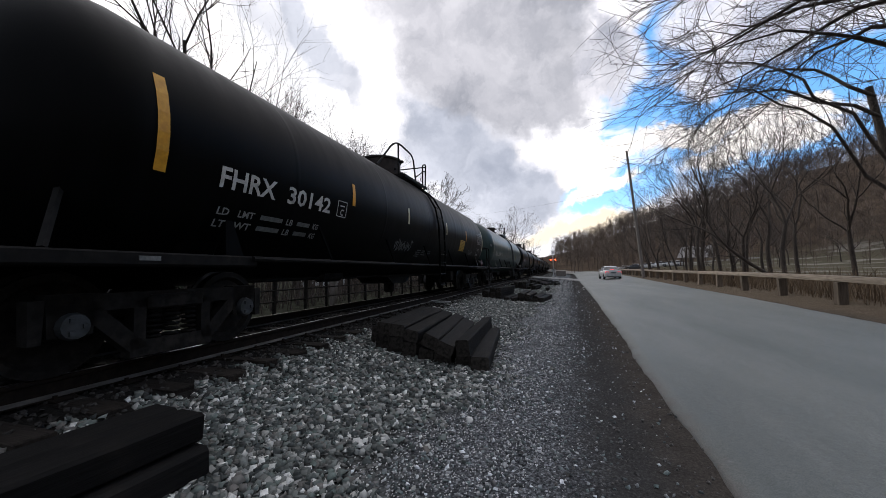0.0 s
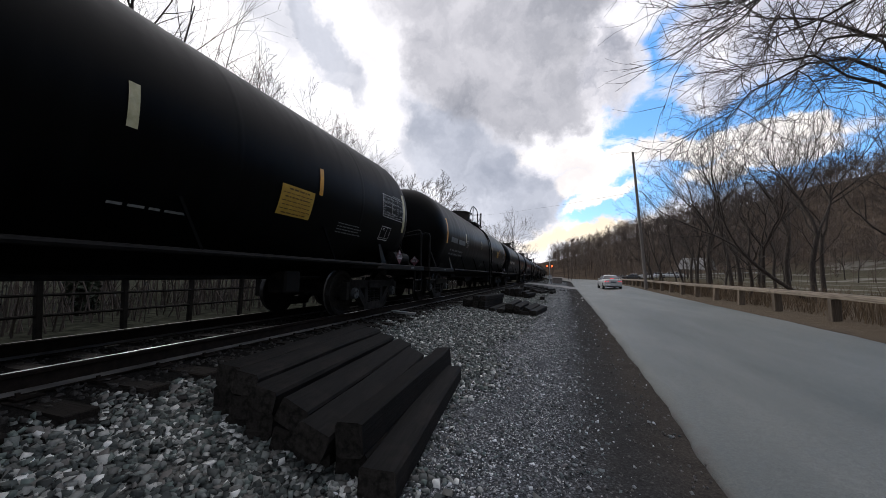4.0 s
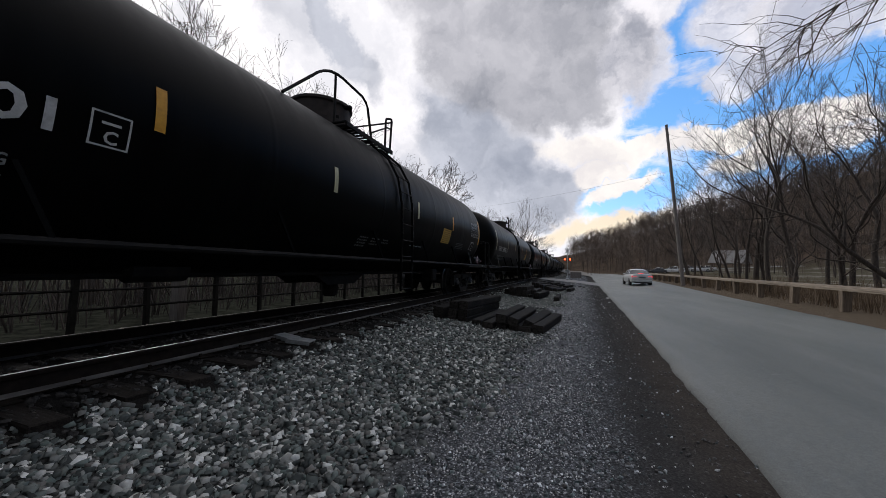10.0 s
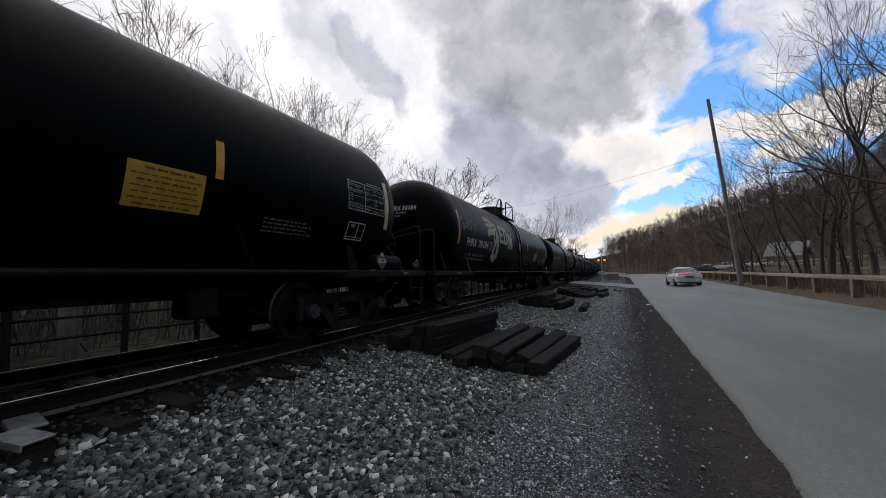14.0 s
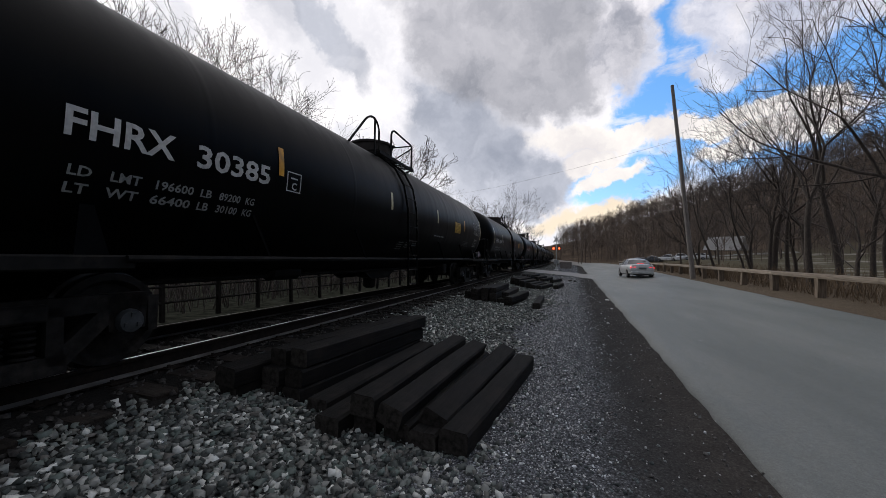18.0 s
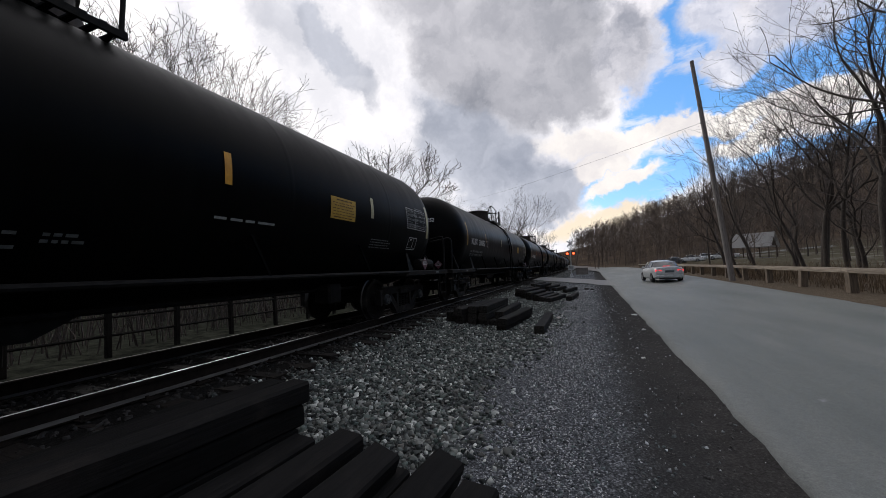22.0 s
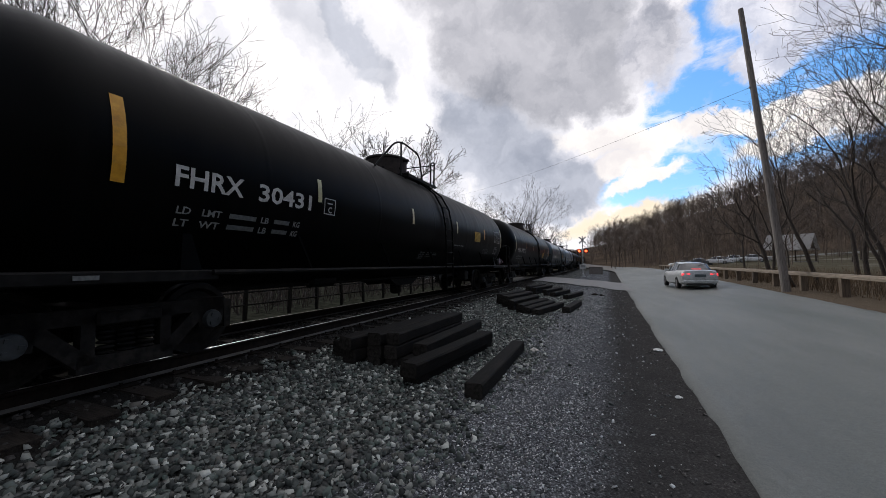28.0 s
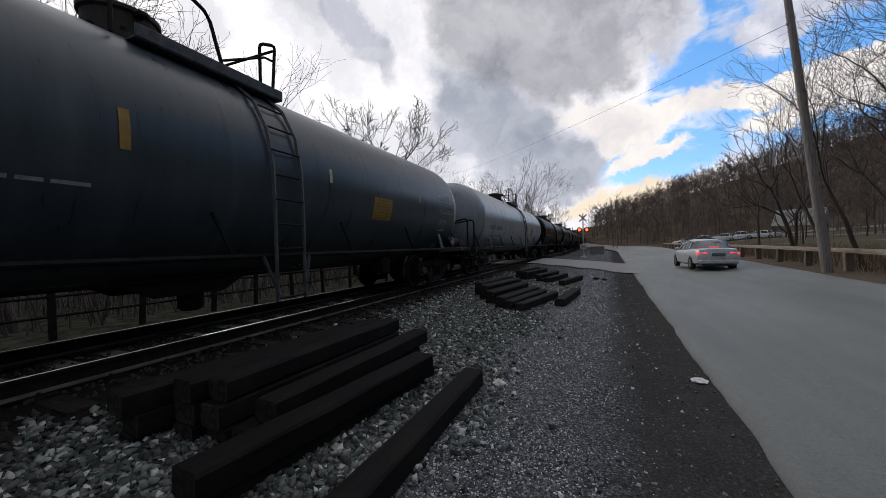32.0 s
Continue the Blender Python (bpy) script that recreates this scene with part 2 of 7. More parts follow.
def plain(name, c, rough=0.5, metal=0.0, emit=0.0):
    m, nt, p = material(name, rough, metal)
    g = noise_of(nt, 14.0, 4)
    c2 = tuple(v * 0.72 for v in c)
    nt.links.new(ramp(nt, g, [(0.38, c2), (0.6, c)]), p.inputs["Base Color"])
    if emit:
        p.inputs["Emission Color"].default_value, p.inputs["Emission Strength"].default_value = (*c, 1), emit
    return m


def stone_material(name="ballast_stone", grit=0.55, fresh=(1.16, 1.18, 1.17), old=(0.76, 0.80, 0.76)):
    m, nt, p = material(name, 0.75)
    geo = nt.nodes.new("ShaderNodeNewGeometry")
    tone = ramp(nt, geo.outputs["Random Per Island"], [(0.0, (0.022, 0.025, 0.024)), (0.3, (0.076, 0.088, 0.083)), (0.45, (0.165, 0.150, 0.138)), (0.6, (0.130, 0.165, 0.150)), (0.76, (0.225, 0.230, 0.218)), (0.88, (0.40, 0.395, 0.37)), (0.97, (0.82, 0.81, 0.78))])
    g = noise_of(nt, 38.0, 5)
    c = blend(nt, grit * 0.8, tone, ramp(nt, g, [(0.3, (0.35, 0.35, 0.36)), (0.7, (1, 1, 1))]), "MULTIPLY")
    # older, grimier and mossier stone farther along the track
    tc = nt.nodes.new("ShaderNodeTexCoord")
    sep = nt.nodes.new("ShaderNodeSeparateXYZ")
    nt.links.new(tc.outputs["Object"], sep.inputs[0])
    y = nt.nodes.new("ShaderNodeMath")
    y.operation = "MULTIPLY_ADD"
    nt.links.new(noise_of(nt, 0.6, 5, 0.6), y.inputs[0])
    y.inputs[1].default_value = 7.0
    nt.links.new(sep.outputs[1], y.inputs[2])
    age = nt.nodes.new("ShaderNodeMapRange")
    age.inputs[1].default_value, age.inputs[2].default_value = 18.0, 36.0
    nt.links.new(y.outputs[0], age.inputs[0])
    c = blend(nt, 1.0, c, blend(nt, age.outputs[0], fresh, old), "MULTIPLY")
    nt.links.new(c, p.inputs["Base Color"])
    bump(nt, p, g, 0.4, 0.006)
    return m


def ground_material():
    m, nt, p = material("ground_earth", 0.95)
    p.inputs["Specular IOR Level"].default_value = 0.0
    tc = nt.nodes.new("ShaderNodeTexCoord")
    sep = nt.nodes.new("ShaderNodeSeparateXYZ")
    nt.links.new(tc.outputs["Object"], sep.inputs[0])
    wob = noise_of(nt, 0.9, 6, 0.6)
    w = nt.nodes.new("ShaderNodeMath")
    w.operation = "MULTIPLY_ADD"
    nt.links.new(wob, w.inputs[0])
    w.inputs[1].default_value = 0.9
    nt.links.new(sep.outputs[0], w.inputs[2])
    x = w.outputs[0]
    # the trodden band follows the road, which leaves the track slowly
    s = nt.nodes.new("ShaderNodeVectorMath")
    s.operation = "DOT_PRODUCT"
    s.inputs[1].default_value = (1.0, -0.028, 0.0)
    nt.links.new(tc.outputs["Object"], s.inputs[0])
    a = nt.nodes.new("ShaderNodeMath")
    a.operation = "MULTIPLY_ADD"
    nt.links.new(noise_of(nt, 1.7, 6, 0.65), a.inputs[0])
    a.inputs[1].default_value = 0.55
    nt.links.new(s.outputs["Value"], a.inputs[2])

    def beside(lo, hi):
        f = nt.nodes.new("ShaderNodeMapRange")
        f.interpolation_type = "SMOOTHSTEP"
        f.inputs[1].default_value, f.inputs[2].default_value = lo, hi
        nt.links.new(a.outputs[0], f.inputs[0])
        return f.outputs[0]

    def step(a, b):
        f = nt.nodes.new("ShaderNodeMapRange")
        f.interpolation_type = "SMOOTHSTEP"
        f.inputs[1].default_value, f.inputs[2].default_value = a, b
        nt.links.new(x, f.inputs[0])
        return f.outputs[0]

    fine = noise_of(nt, 46.0, 6, 0.78)
    mid = noise_of(nt, 3.1, 6, 0.65)
    gravel = ramp(nt, fine, [(0.3, (0.082, 0.086, 0.090)), (0.5, (0.235, 0.243, 0.254)), (0.7, (0.50, 0.51, 0.53))])
    vor = nt.nodes.new("ShaderNodeTexVoronoi")
    vor.inputs["Scale"].default_value = 62.0
    nt.links.new(tc.outputs["Object"], vor.inputs["Vector"])
    bits = ramp(nt, vor.outputs["Color"], [(0.0, (0.16, 0.16, 0.165)), (0.55, (0.68, 0.69, 0.69)), (0.80, (1.3, 1.3, 1.3)), (0.95, (3.0, 3.0, 2.95))])
    gaps = ramp(nt, vor.outputs["Distance"], [(0.25, (1, 1, 1)), (0.75, (0.25, 0.25, 0.26))])
    bits = blend(nt, 1.0, bits, gaps, "MULTIPLY")
    gravel = blend(nt, 0.9, gravel, bits, "MULTIPLY")
    gravel = blend(nt, 0.5, gravel, ramp(nt, mid, [(0.3, (0.62, 0.63, 0.66)), (0.7, (1, 1, 1))]), "MULTIPLY")
    # the track bed is much darker than the shoulder
    track_bed = ramp(nt, fine, [(0.3, (0.008, 0.0078, 0.0075)), (0.7, (0.034, 0.032, 0.030))])
    # ground beyond the track: shade of trees and train is put into its tone
    painted_shade_floor = ramp(nt, mid, [(0.34, (0.018, 0.018, 0.015)), (0.66, (0.066, 0.069, 0.051))])
    dirt = ramp(nt, fine, [(0.3, (0.038, 0.038, 0.038)), (0.55, (0.088, 0.087, 0.087)), (0.75, (0.175, 0.173, 0.172))])
    dirt = blend(nt, 0.28, dirt, bits, "MULTIPLY")
    dirt = blend(nt, 0.6, dirt, ramp(nt, mid, [(0.35, (0.6, 0.58, 0.55)), (0.7, (1, 0.97, 0.93))]), "MULTIPLY")
    brown = ramp(nt, fine, [(0.3, (0.042, 0.037, 0.032)), (0.55, (0.094, 0.083, 0.073)), (0.75, (0.175, 0.155, 0.136))])
    brown = blend(nt, 0.7, brown, ramp(nt, mid, [(0.35, (0.6, 0.6, 0.6)), (0.65, (1, 1, 1))]), "MULTIPLY")
    leaf = ramp(nt, fine, [(0.28, (0.046, 0.036, 0.028)), (0.5, (0.135, 0.107, 0.080)), (0.74, (0.36, 0.30, 0.235))])
    leaf = blend(nt, 0.6, leaf, ramp(nt, mid, [(0.3, (0.55, 0.55, 0.5)), (0.7, (1, 1, 1))]), "MULTIPLY")
    green = ramp(nt, mid, [(0.38, (0.070, 0.058, 0.044)), (0.62, (0.125, 0.118, 0.082))])
    bands = noise_of(nt, 0.22, 6, 0.62, (0.35, 1.0, 1.0))
    pale = nt.nodes.new("ShaderNodeMapRange")
    pale.inputs[1].default_value, pale.inputs[2].default_value = 0.54, 0.60
    nt.links.new(bands, pale.inputs[0])
    green = blend(nt, pale.outputs[0], green, (0.24, 0.225, 0.195))
    wood = ramp(nt, mid, [(0.3, (0.056, 0.043, 0.034)), (0.7, (0.130, 0.102, 0.080))])
    wood = blend(nt, 1.0, wood, ramp(nt, noise_of(nt, 0.11, 8, 0.75), [(0.35, (0.45, 0.45, 0.47)), (0.5, (0.85, 0.84, 0.82)), (0.65, (1.35, 1.3, 1.22))]), "MULTIPLY")
    c = blend(nt, step(-8.2, -6.6), painted_shade_floor, track_bed)
    cells = nt.nodes.new("ShaderNodeTexVoronoi")
    cells.inputs["Scale"].default_value = 26.0
    nt.links.new(tc.outputs["Object"], cells.inputs["Vector"])
    rubble = ramp(nt, cells.outputs["Color"], [(0.0, (0.050, 0.052, 0.050)), (0.5, (0.13, 0.135, 0.13)), (0.9, (0.26, 0.26, 0.25))])
    rubble = blend(nt, 1.0, rubble, ramp(nt, cells.outputs["Distance"], [(0.3, (1, 1, 1)), (0.8, (0.12, 0.12, 0.12))]), "MULTIPLY")
    c = blend(nt, step(-2.4, -2.1), c, rubble)
    c = blend(nt, step(-0.55, 0.15), c, gravel)
    c = blend(nt, beside(0.18, 0.78), c, dirt)
    # the earth by the road is browner at the near end of the shoulder
    near_end = nt.nodes.new("ShaderNodeMapRange")
    near_end.inputs[1].default_value, near_end.inputs[2].default_value = 29.0, 20.0
    near_end.inputs[3].default_value, near_end.inputs[4].default_value = 0.15, 1.0
    nt.links.new(sep.outputs[1], near_end.inputs[0])
    patchy = nt.nodes.new("ShaderNodeMath")
    patchy.operation = "MULTIPLY"
    nt.links.new(near_end.outputs[0], patchy.inputs[0])
    nt.links.new(beside(0.80, 1.25), patchy.inputs[1])
    c = blend(nt, patchy.outputs[0], c, brown)
    c = blend(nt, step(6.7, 7.7), c, leaf)
    c = blend(nt, step(13.0, 20.0), c, green)
    c = blend(nt, step(74.0, 86.0), c, wood)
    up_valley = nt.nodes.new("ShaderNodeMapRange")
    up_valley.inputs[1].default_value, up_valley.inputs[2].default_value = 122.0, 138.0
    nt.links.new(sep.outputs[1], up_valley.inputs[0])
    c = blend(nt, up_valley.outputs[0], c, wood)
    nt.links.new(c, p.inputs["Base Color"])
    bump(nt, p, fine, 0.7, 0.02)
    return m


def asphalt_material():
    m, nt, p = material("asphalt", 0.58)
    fine = noise_of(nt, 120.0, 4, 0.7)
    mid = noise_of(nt, 0.7, 7, 0.66, (1.0, 0.22, 1.0))
    c = ramp(nt, fine, [(0.3, (0.120, 0.127, 0.121)), (0.7, (0.285, 0.295, 0.281))])
    c = blend(nt, 0.8, c, ramp(nt, noise_of(nt, 28.0, 6, 0.7), [(0.32, (0.72, 0.72, 0.72)), (0.68, (1.08, 1.08, 1.07))]), "MULTIPLY")
    c = blend(nt, 0.9, c, ramp(nt, mid, [(0.32, (0.58, 0.61, 0.595)), (0.5, (0.77, 0.79, 0.775)), (0.66, (0.95, 0.95, 0.92))]), "MULTIPLY")
    lanes = noise_of(nt, 0.8, 6, 0.6, (1.0, 0.14, 1.0))
    c = blend(nt, 1.0, c, ramp(nt, lanes, [(0.36, (0.84, 0.86, 0.85)), (0.62, (1.06, 1.05, 1.04))]), "MULTIPLY")
    spots = noise_of(nt, 2.3, 8, 0.75)
    f = nt.nodes.new("ShaderNodeMapRange")
    f.inputs[1].default_value, f.inputs[2].default_value = 0.66, 0.74
    nt.links.new(spots, f.inputs[0])
    c = blend(nt, f.outputs[0], c, (0.26, 0.26, 0.26))
    # dust and grit washed over the broken edge
    tc = nt.nodes.new("ShaderNodeTexCoord")
    line = nt.nodes.new("ShaderNodeVectorMath")
    line.operation = "DOT_PRODUCT"
    line.inputs[1].default_value = (1.0, -0.028, 0.0)
    nt.links.new(tc.outputs["Object"], line.inputs[0])
    rough = nt.nodes.new("ShaderNodeMath")
    rough.operation = "MULTIPLY_ADD"
    nt.links.new(noise_of(nt, 5.0, 7, 0.7), rough.inputs[0])
    rough.inputs[1].default_value = -0.55
    nt.links.new(line.outputs["Value"], rough.inputs[2])
    edge = nt.nodes.new("ShaderNodeMapRange")
    edge.interpolation_type = "SMOOTHSTEP"
    edge.inputs[1].default_value, edge.inputs[2].default_value = 0.70, 0.90
    nt.links.new(rough.outputs[0], edge.inputs[0])
    c = blend(nt, edge.outputs[0], ramp(nt, fine, [(0.3, (0.060, 0.055, 0.049)), (0.7, (0.16, 0.147, 0.132))]), c)
    nt.links.new(c, p.inputs["Base Color"])
    bump(nt, p, fine, 0.35, 0.004)
    return m


def tank_material(name, a, b, streak, rough, gloss=0.075):
    m, nt, p = material(name, rough)
    p.inputs["Specular IOR Level"].default_value = gloss
    s = noise_of(nt, 1.6, 6, 0.6, (1.0, 3.0, 0.35))
    g = noise_of(nt, 22.0, 5)
    c = ramp(nt, s, [(0.35, a), (0.62, b), (0.82, streak)])
    nt.links.new(c, p.inputs["Base Color"])
    r = nt.nodes.new("ShaderNodeMapRange")
    r.inputs[3].default_value, r.inputs[4].default_value = rough - 0.1, rough + 0.18
    nt.links.new(s, r.inputs[0])
    nt.links.new(r.outputs[0], p.inputs["Roughness"])
    big = noise_of(nt, 0.7, 3)
    mixed = nt.nodes.new("ShaderNodeMath")
    mixed.operation = "MULTIPLY_ADD"
    nt.links.new(g, mixed.inputs[0])
    mixed.inputs[1].default_value = 0.06
    nt.links.new(big, mixed.inputs[2])
    bump(nt, p, mixed.outputs[0], 0.18, 0.03)
    return m


M = {
    "ground": ground_material(),
    "asphalt": asphalt_material(),
    "stone": stone_material(),
    "track_stone": surface("dark_track_stone", (0.018, 0.017, 0.016), (0.070, 0.066, 0.062), 30.0, 0.85, relief=0.3),
    "dome": surface("rusty_valve_housing", (0.016, 0.012, 0.010), (0.040, 0.029, 0.024), 8.0, 0.8, relief=0.3),
    "grit": surface("dull_grit", (0.045, 0.042, 0.039), (0.16, 0.15, 0.14), 60.0, 0.85, relief=0.3),
    "white_chip": surface("pale_chip", (0.30, 0.30, 0.30), (0.75, 0.75, 0.74), 80.0, 0.6, relief=0.1),
    "chip": stone_material("gravel_chip", 1.0, (1.46, 1.52, 1.62), (1.16, 1.20, 1.26)),
    "tank_black": tank_material("black_tank_paint", (0.0014, 0.0016, 0.0017), (0.0026, 0.0029, 0.0030), (0.005, 0.005, 0.005), 0.36, 0.05),
    # lighter grey coat; the sky's grazing sheen is put into its base colour
    "tank_sheen": tank_material("sheen_grey_tank_paint", (0.17, 0.195, 0.22), (0.23, 0.255, 0.28), (0.28, 0.30, 0.32), 0.27, 0.5),
    "tank_green": tank_material("green_grey_tank_paint", (0.022, 0.042, 0.040), (0.034, 0.060, 0.056), (0.06, 0.085, 0.08), 0.32, 0.3),
    "tank_grey": tank_material("blue_grey_tank_paint", (0.033, 0.046, 0.054), (0.052, 0.068, 0.078), (0.075, 0.092, 0.10), 0.27, 0.3),
    "iron": surface("sooty_iron", (0.004, 0.004, 0.004), (0.011, 0.0105, 0.010), 9.0, 0.7, 0.0, (0.026, 0.022, 0.018), 2.5, relief=0.25),
    "truck": surface("dusty_cast_steel", (0.008, 0.0075, 0.007), (0.020, 0.0185, 0.017), 12.0, 0.75, 0.0, (0.036, 0.032, 0.028), 3.0, relief=0.3),
    "tread": surface("polished_wheel_tread", (0.035, 0.034, 0.033), (0.10, 0.098, 0.095), 5.0, 0.38, 0.8, relief=0.05),
    "cap": surface("bearing_cap_blue_grey", (0.030, 0.035, 0.038), (0.066, 0.074, 0.080), 10.0, 0.55, 0.3, (0.03, 0.03, 0.03), 6.0, relief=0.1),
    # rust, with the shadow under train and rail head put into the tone
    "rail_side": surface("shaded_rusty_rail", (0.007, 0.0055, 0.0045), (0.018, 0.013, 0.010), 14.0, 0.85, 0.0, relief=0.3),
    "rail_foot": surface("pale_rail_foot", (0.05, 0.045, 0.042), (0.13, 0.122, 0.115), 9.0, 0.8, 0.0, (0.02, 0.017, 0.015), 1.4, relief=0.2, stretch=(1, 0.3, 1)),
    "rail_brown": surface("brown_rail_head", (0.07, 0.055, 0.045), (0.15, 0.125, 0.105), 20.0, 0.6, 0.4, relief=0.05, stretch=(1, 0.05, 1)),
    "rail_top": surface("worn_rail_head", (0.34, 0.34, 0.345), (0.52, 0.52, 0.525), 30.0, 0.30, 1.0, relief=0.02, stretch=(1, 0.05, 1)),
    "tie": surface("creosoted_wood", (0.0042, 0.0041, 0.0041), (0.0108, 0.0100, 0.0096), 5.0, 0.8, 0.0, (0.024, 0.020, 0.0175), 1.7, relief=0.5, depth=0.012, stretch=(9.0, 0.6, 9.0), vary=0.35),
    "tie_end": surface("creosoted_end_grain", (0.016, 0.014, 0.012), (0.050, 0.044, 0.038), 26.0, 0.85, relief=0.5, vary=0.3),
    "track_tie": surface("dirty_track_tie", (0.010, 0.008, 0.007), (0.030, 0.025, 0.021), 6.0, 0.9, 0.0, (0.050, 0.042, 0.035), 2.0, relief=0.5, stretch=(0.6, 9.0, 9.0), vary=0.3),
    "white_mark": surface("white_stencil_paint", (0.46, 0.46, 0.45), (0.62, 0.62, 0.60), 18.0, 0.6, 0.0, (0.24, 0.24, 0.24), 5.0, relief=0.0),
    "load_mark": surface("grey_stencil_paint", (0.20, 0.21, 0.21), (0.34, 0.35, 0.34), 24.0, 0.7, relief=0.0),
    "dim_mark": surface("faded_stencil_paint", (0.10, 0.11, 0.11), (0.19, 0.20, 0.20), 20.0, 0.7, relief=0.0),
    "yellow": surface("yellow_reflective_strip", (0.55, 0.25, 0.010), (0.72, 0.36, 0.018), 12.0, 0.45, 0.0, (0.30, 0.15, 0.02), 4.0, relief=0.0),
    "pale_strip": surface("pale_reflective_strip", (0.40, 0.37, 0.20), (0.55, 0.52, 0.33), 10.0, 0.45, relief=0.0),
    "notice": surface("yellow_notice_panel", (0.42, 0.25, 0.02), (0.54, 0.34, 0.04), 9.0, 0.55, relief=0.0),
    # yellow with the shade on the car's side put into the colour
    "dull_yellow": surface("shade_dulled_yellow", (0.22, 0.13, 0.015), (0.32, 0.20, 0.03), 9.0, 0.6, relief=0.0),
    "dim_notice": surface("dull_green_notice_panel", (0.10, 0.13, 0.06), (0.17, 0.20, 0.10), 14.0, 0.6, relief=0.0),
    "patch": surface("fresh_black_paint_patch", (0.004, 0.004, 0.004), (0.009, 0.009, 0.009), 9.0, 0.7, relief=0.0),
    "notice_ink": plain("notice_ink", (0.15, 0.085, 0.015), 0.7),
    "graffiti": surface("pale_spray_paint", (0.30, 0.33, 0.25), (0.46, 0.49, 0.38), 6.0, 0.7, relief=0.0),
    "graffiti_dim": surface("thin_spray_paint", (0.085, 0.09, 0.095), (0.17, 0.18, 0.18), 6.0, 0.75, relief=0.0),
    "placard": plain("placard_white", (0.52, 0.49, 0.51), 0.5),
    "placard_red": plain("placard_red", (0.13, 0.045, 0.062), 0.5),
    "timber": surface("weathered_guard_timber", (0.19, 0.155, 0.118), (0.36, 0.30, 0.235), 4.0, 0.85, 0.0, (0.13, 0.10, 0.075), 1.2, relief=0.45, stretch=(9.0, 0.5, 9.0), vary=0.2),
    "post": surface("brown_guard_post", (0.090, 0.068, 0.048), (0.20, 0.155, 0.112), 5.0, 0.88, relief=0.5, stretch=(8.0, 8.0, 0.6), vary=0.3),
    "bark": surface("grey_brown_bark", (0.030, 0.024, 0.020), (0.084, 0.067, 0.054), 7.0, 0.92, relief=0.6, depth=0.03, stretch=(3, 3, 0.7)),
    "ivy": surface("ivy_leaf", (0.012, 0.017, 0.009), (0.035, 0.048, 0.022), 9.0, 0.7, relief=0.0),
    "twig": surface("dark_twigs", (0.050, 0.040, 0.034), (0.110, 0.088, 0.074), 3.0, 0.9, relief=0.0),
    "pale_twig": surface("grey_twigs", (0.080, 0.068, 0.060), (0.17, 0.145, 0.125), 3.0, 0.9, relief=0.0),
    "far_wood": surface("far_bare_wood", (0.068, 0.052, 0.041), (0.190, 0.146, 0.116), 0.35, 0.95, relief=0.0),
    "brush": surface("dead_brush", (0.085, 0.058, 0.034), (0.20, 0.14, 0.085), 1.4, 0.95, relief=0.0),
    "pole": surface("weathered_pole_wood", (0.14, 0.122, 0.108), (0.27, 0.24, 0.215), 6.0, 0.9, relief=0.4, stretch=(6, 6, 0.4)),
    "cable": plain("black_cable", (0.02, 0.02, 0.02), 0.6),
    "fence": surface("dark_fence_wood", (0.010, 0.009, 0.008), (0.026, 0.023, 0.020), 6.0, 0.9, relief=0.4),
    "silver": plain("silver_car_paint", (0.62, 0.64, 0.64), 0.30, 0.25),
    "white_car": plain("white_car_paint", (0.85, 0.85, 0.85), 0.35),
    "dark_car": plain("dark_car_paint", (0.05, 0.055, 0.06), 0.35),
    "glass": plain("tinted_glass", (0.02, 0.022, 0.025), 0.08),
    "rubber": plain("tyre_rubber", (0.018, 0.018, 0.018), 0.85),
    "alloy": plain("alloy_wheel", (0.45, 0.45, 0.46), 0.35, 0.9),
    "tail": plain("lit_tail_lamp", (0.95, 0.05, 0.06), 0.3, 0.0, 1.5),
    "trim": plain("black_trim", (0.02, 0.02, 0.02), 0.6),
    "plate": plain("number_plate", (0.10, 0.13, 0.14), 0.5),
    "mast": surface("aluminium_mast", (0.40, 0.41, 0.42), (0.55, 0.56, 0.57), 8.0, 0.45, 0.6, relief=0.1),
    "signal_black": plain("black_signal_disc", (0.012, 0.012, 0.012), 0.6),
    "signal_red": plain("lit_red_lens", (1.0, 0.10, 0.03), 0.3, 0.0, 4.0),
    "signal_dull": plain("unlit_red_lens", (0.16, 0.02, 0.02), 0.25),
    "sign_white": plain("white_sign_board", (0.62, 0.62, 0.61), 0.6),
    "roof": surface("pale_shingle_roof", (0.33, 0.32, 0.31), (0.45, 0.44, 0.43), 9.0, 0.9, relief=0.4),
    "siding": surface("pale_clapboard", (0.50, 0.51, 0.52), (0.66, 0.67, 0.68), 3.0, 0.8, relief=0.2, stretch=(0.5, 0.5, 12.0)),
    "building": surface("brown_board_wall", (0.085, 0.065, 0.05), (0.15, 0.115, 0.09), 5.0, 0.9, relief=0.3),
    "concrete": surface("pale_concrete", (0.20, 0.195, 0.19), (0.29, 0.285, 0.275), 12.0, 0.9, relief=0.3),
    "paper": plain("white_litter", (0.72, 0.68, 0.62), 0.8),
    "galvanised": surface("galvanised_plate", (0.28, 0.29, 0.29), (0.42, 0.43, 0.43), 16.0, 0.5, 0.5, relief=0.2),
}

# sooty and dusty things and the dark track stone are dull
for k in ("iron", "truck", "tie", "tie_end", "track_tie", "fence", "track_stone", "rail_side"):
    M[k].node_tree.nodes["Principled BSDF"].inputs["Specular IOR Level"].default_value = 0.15


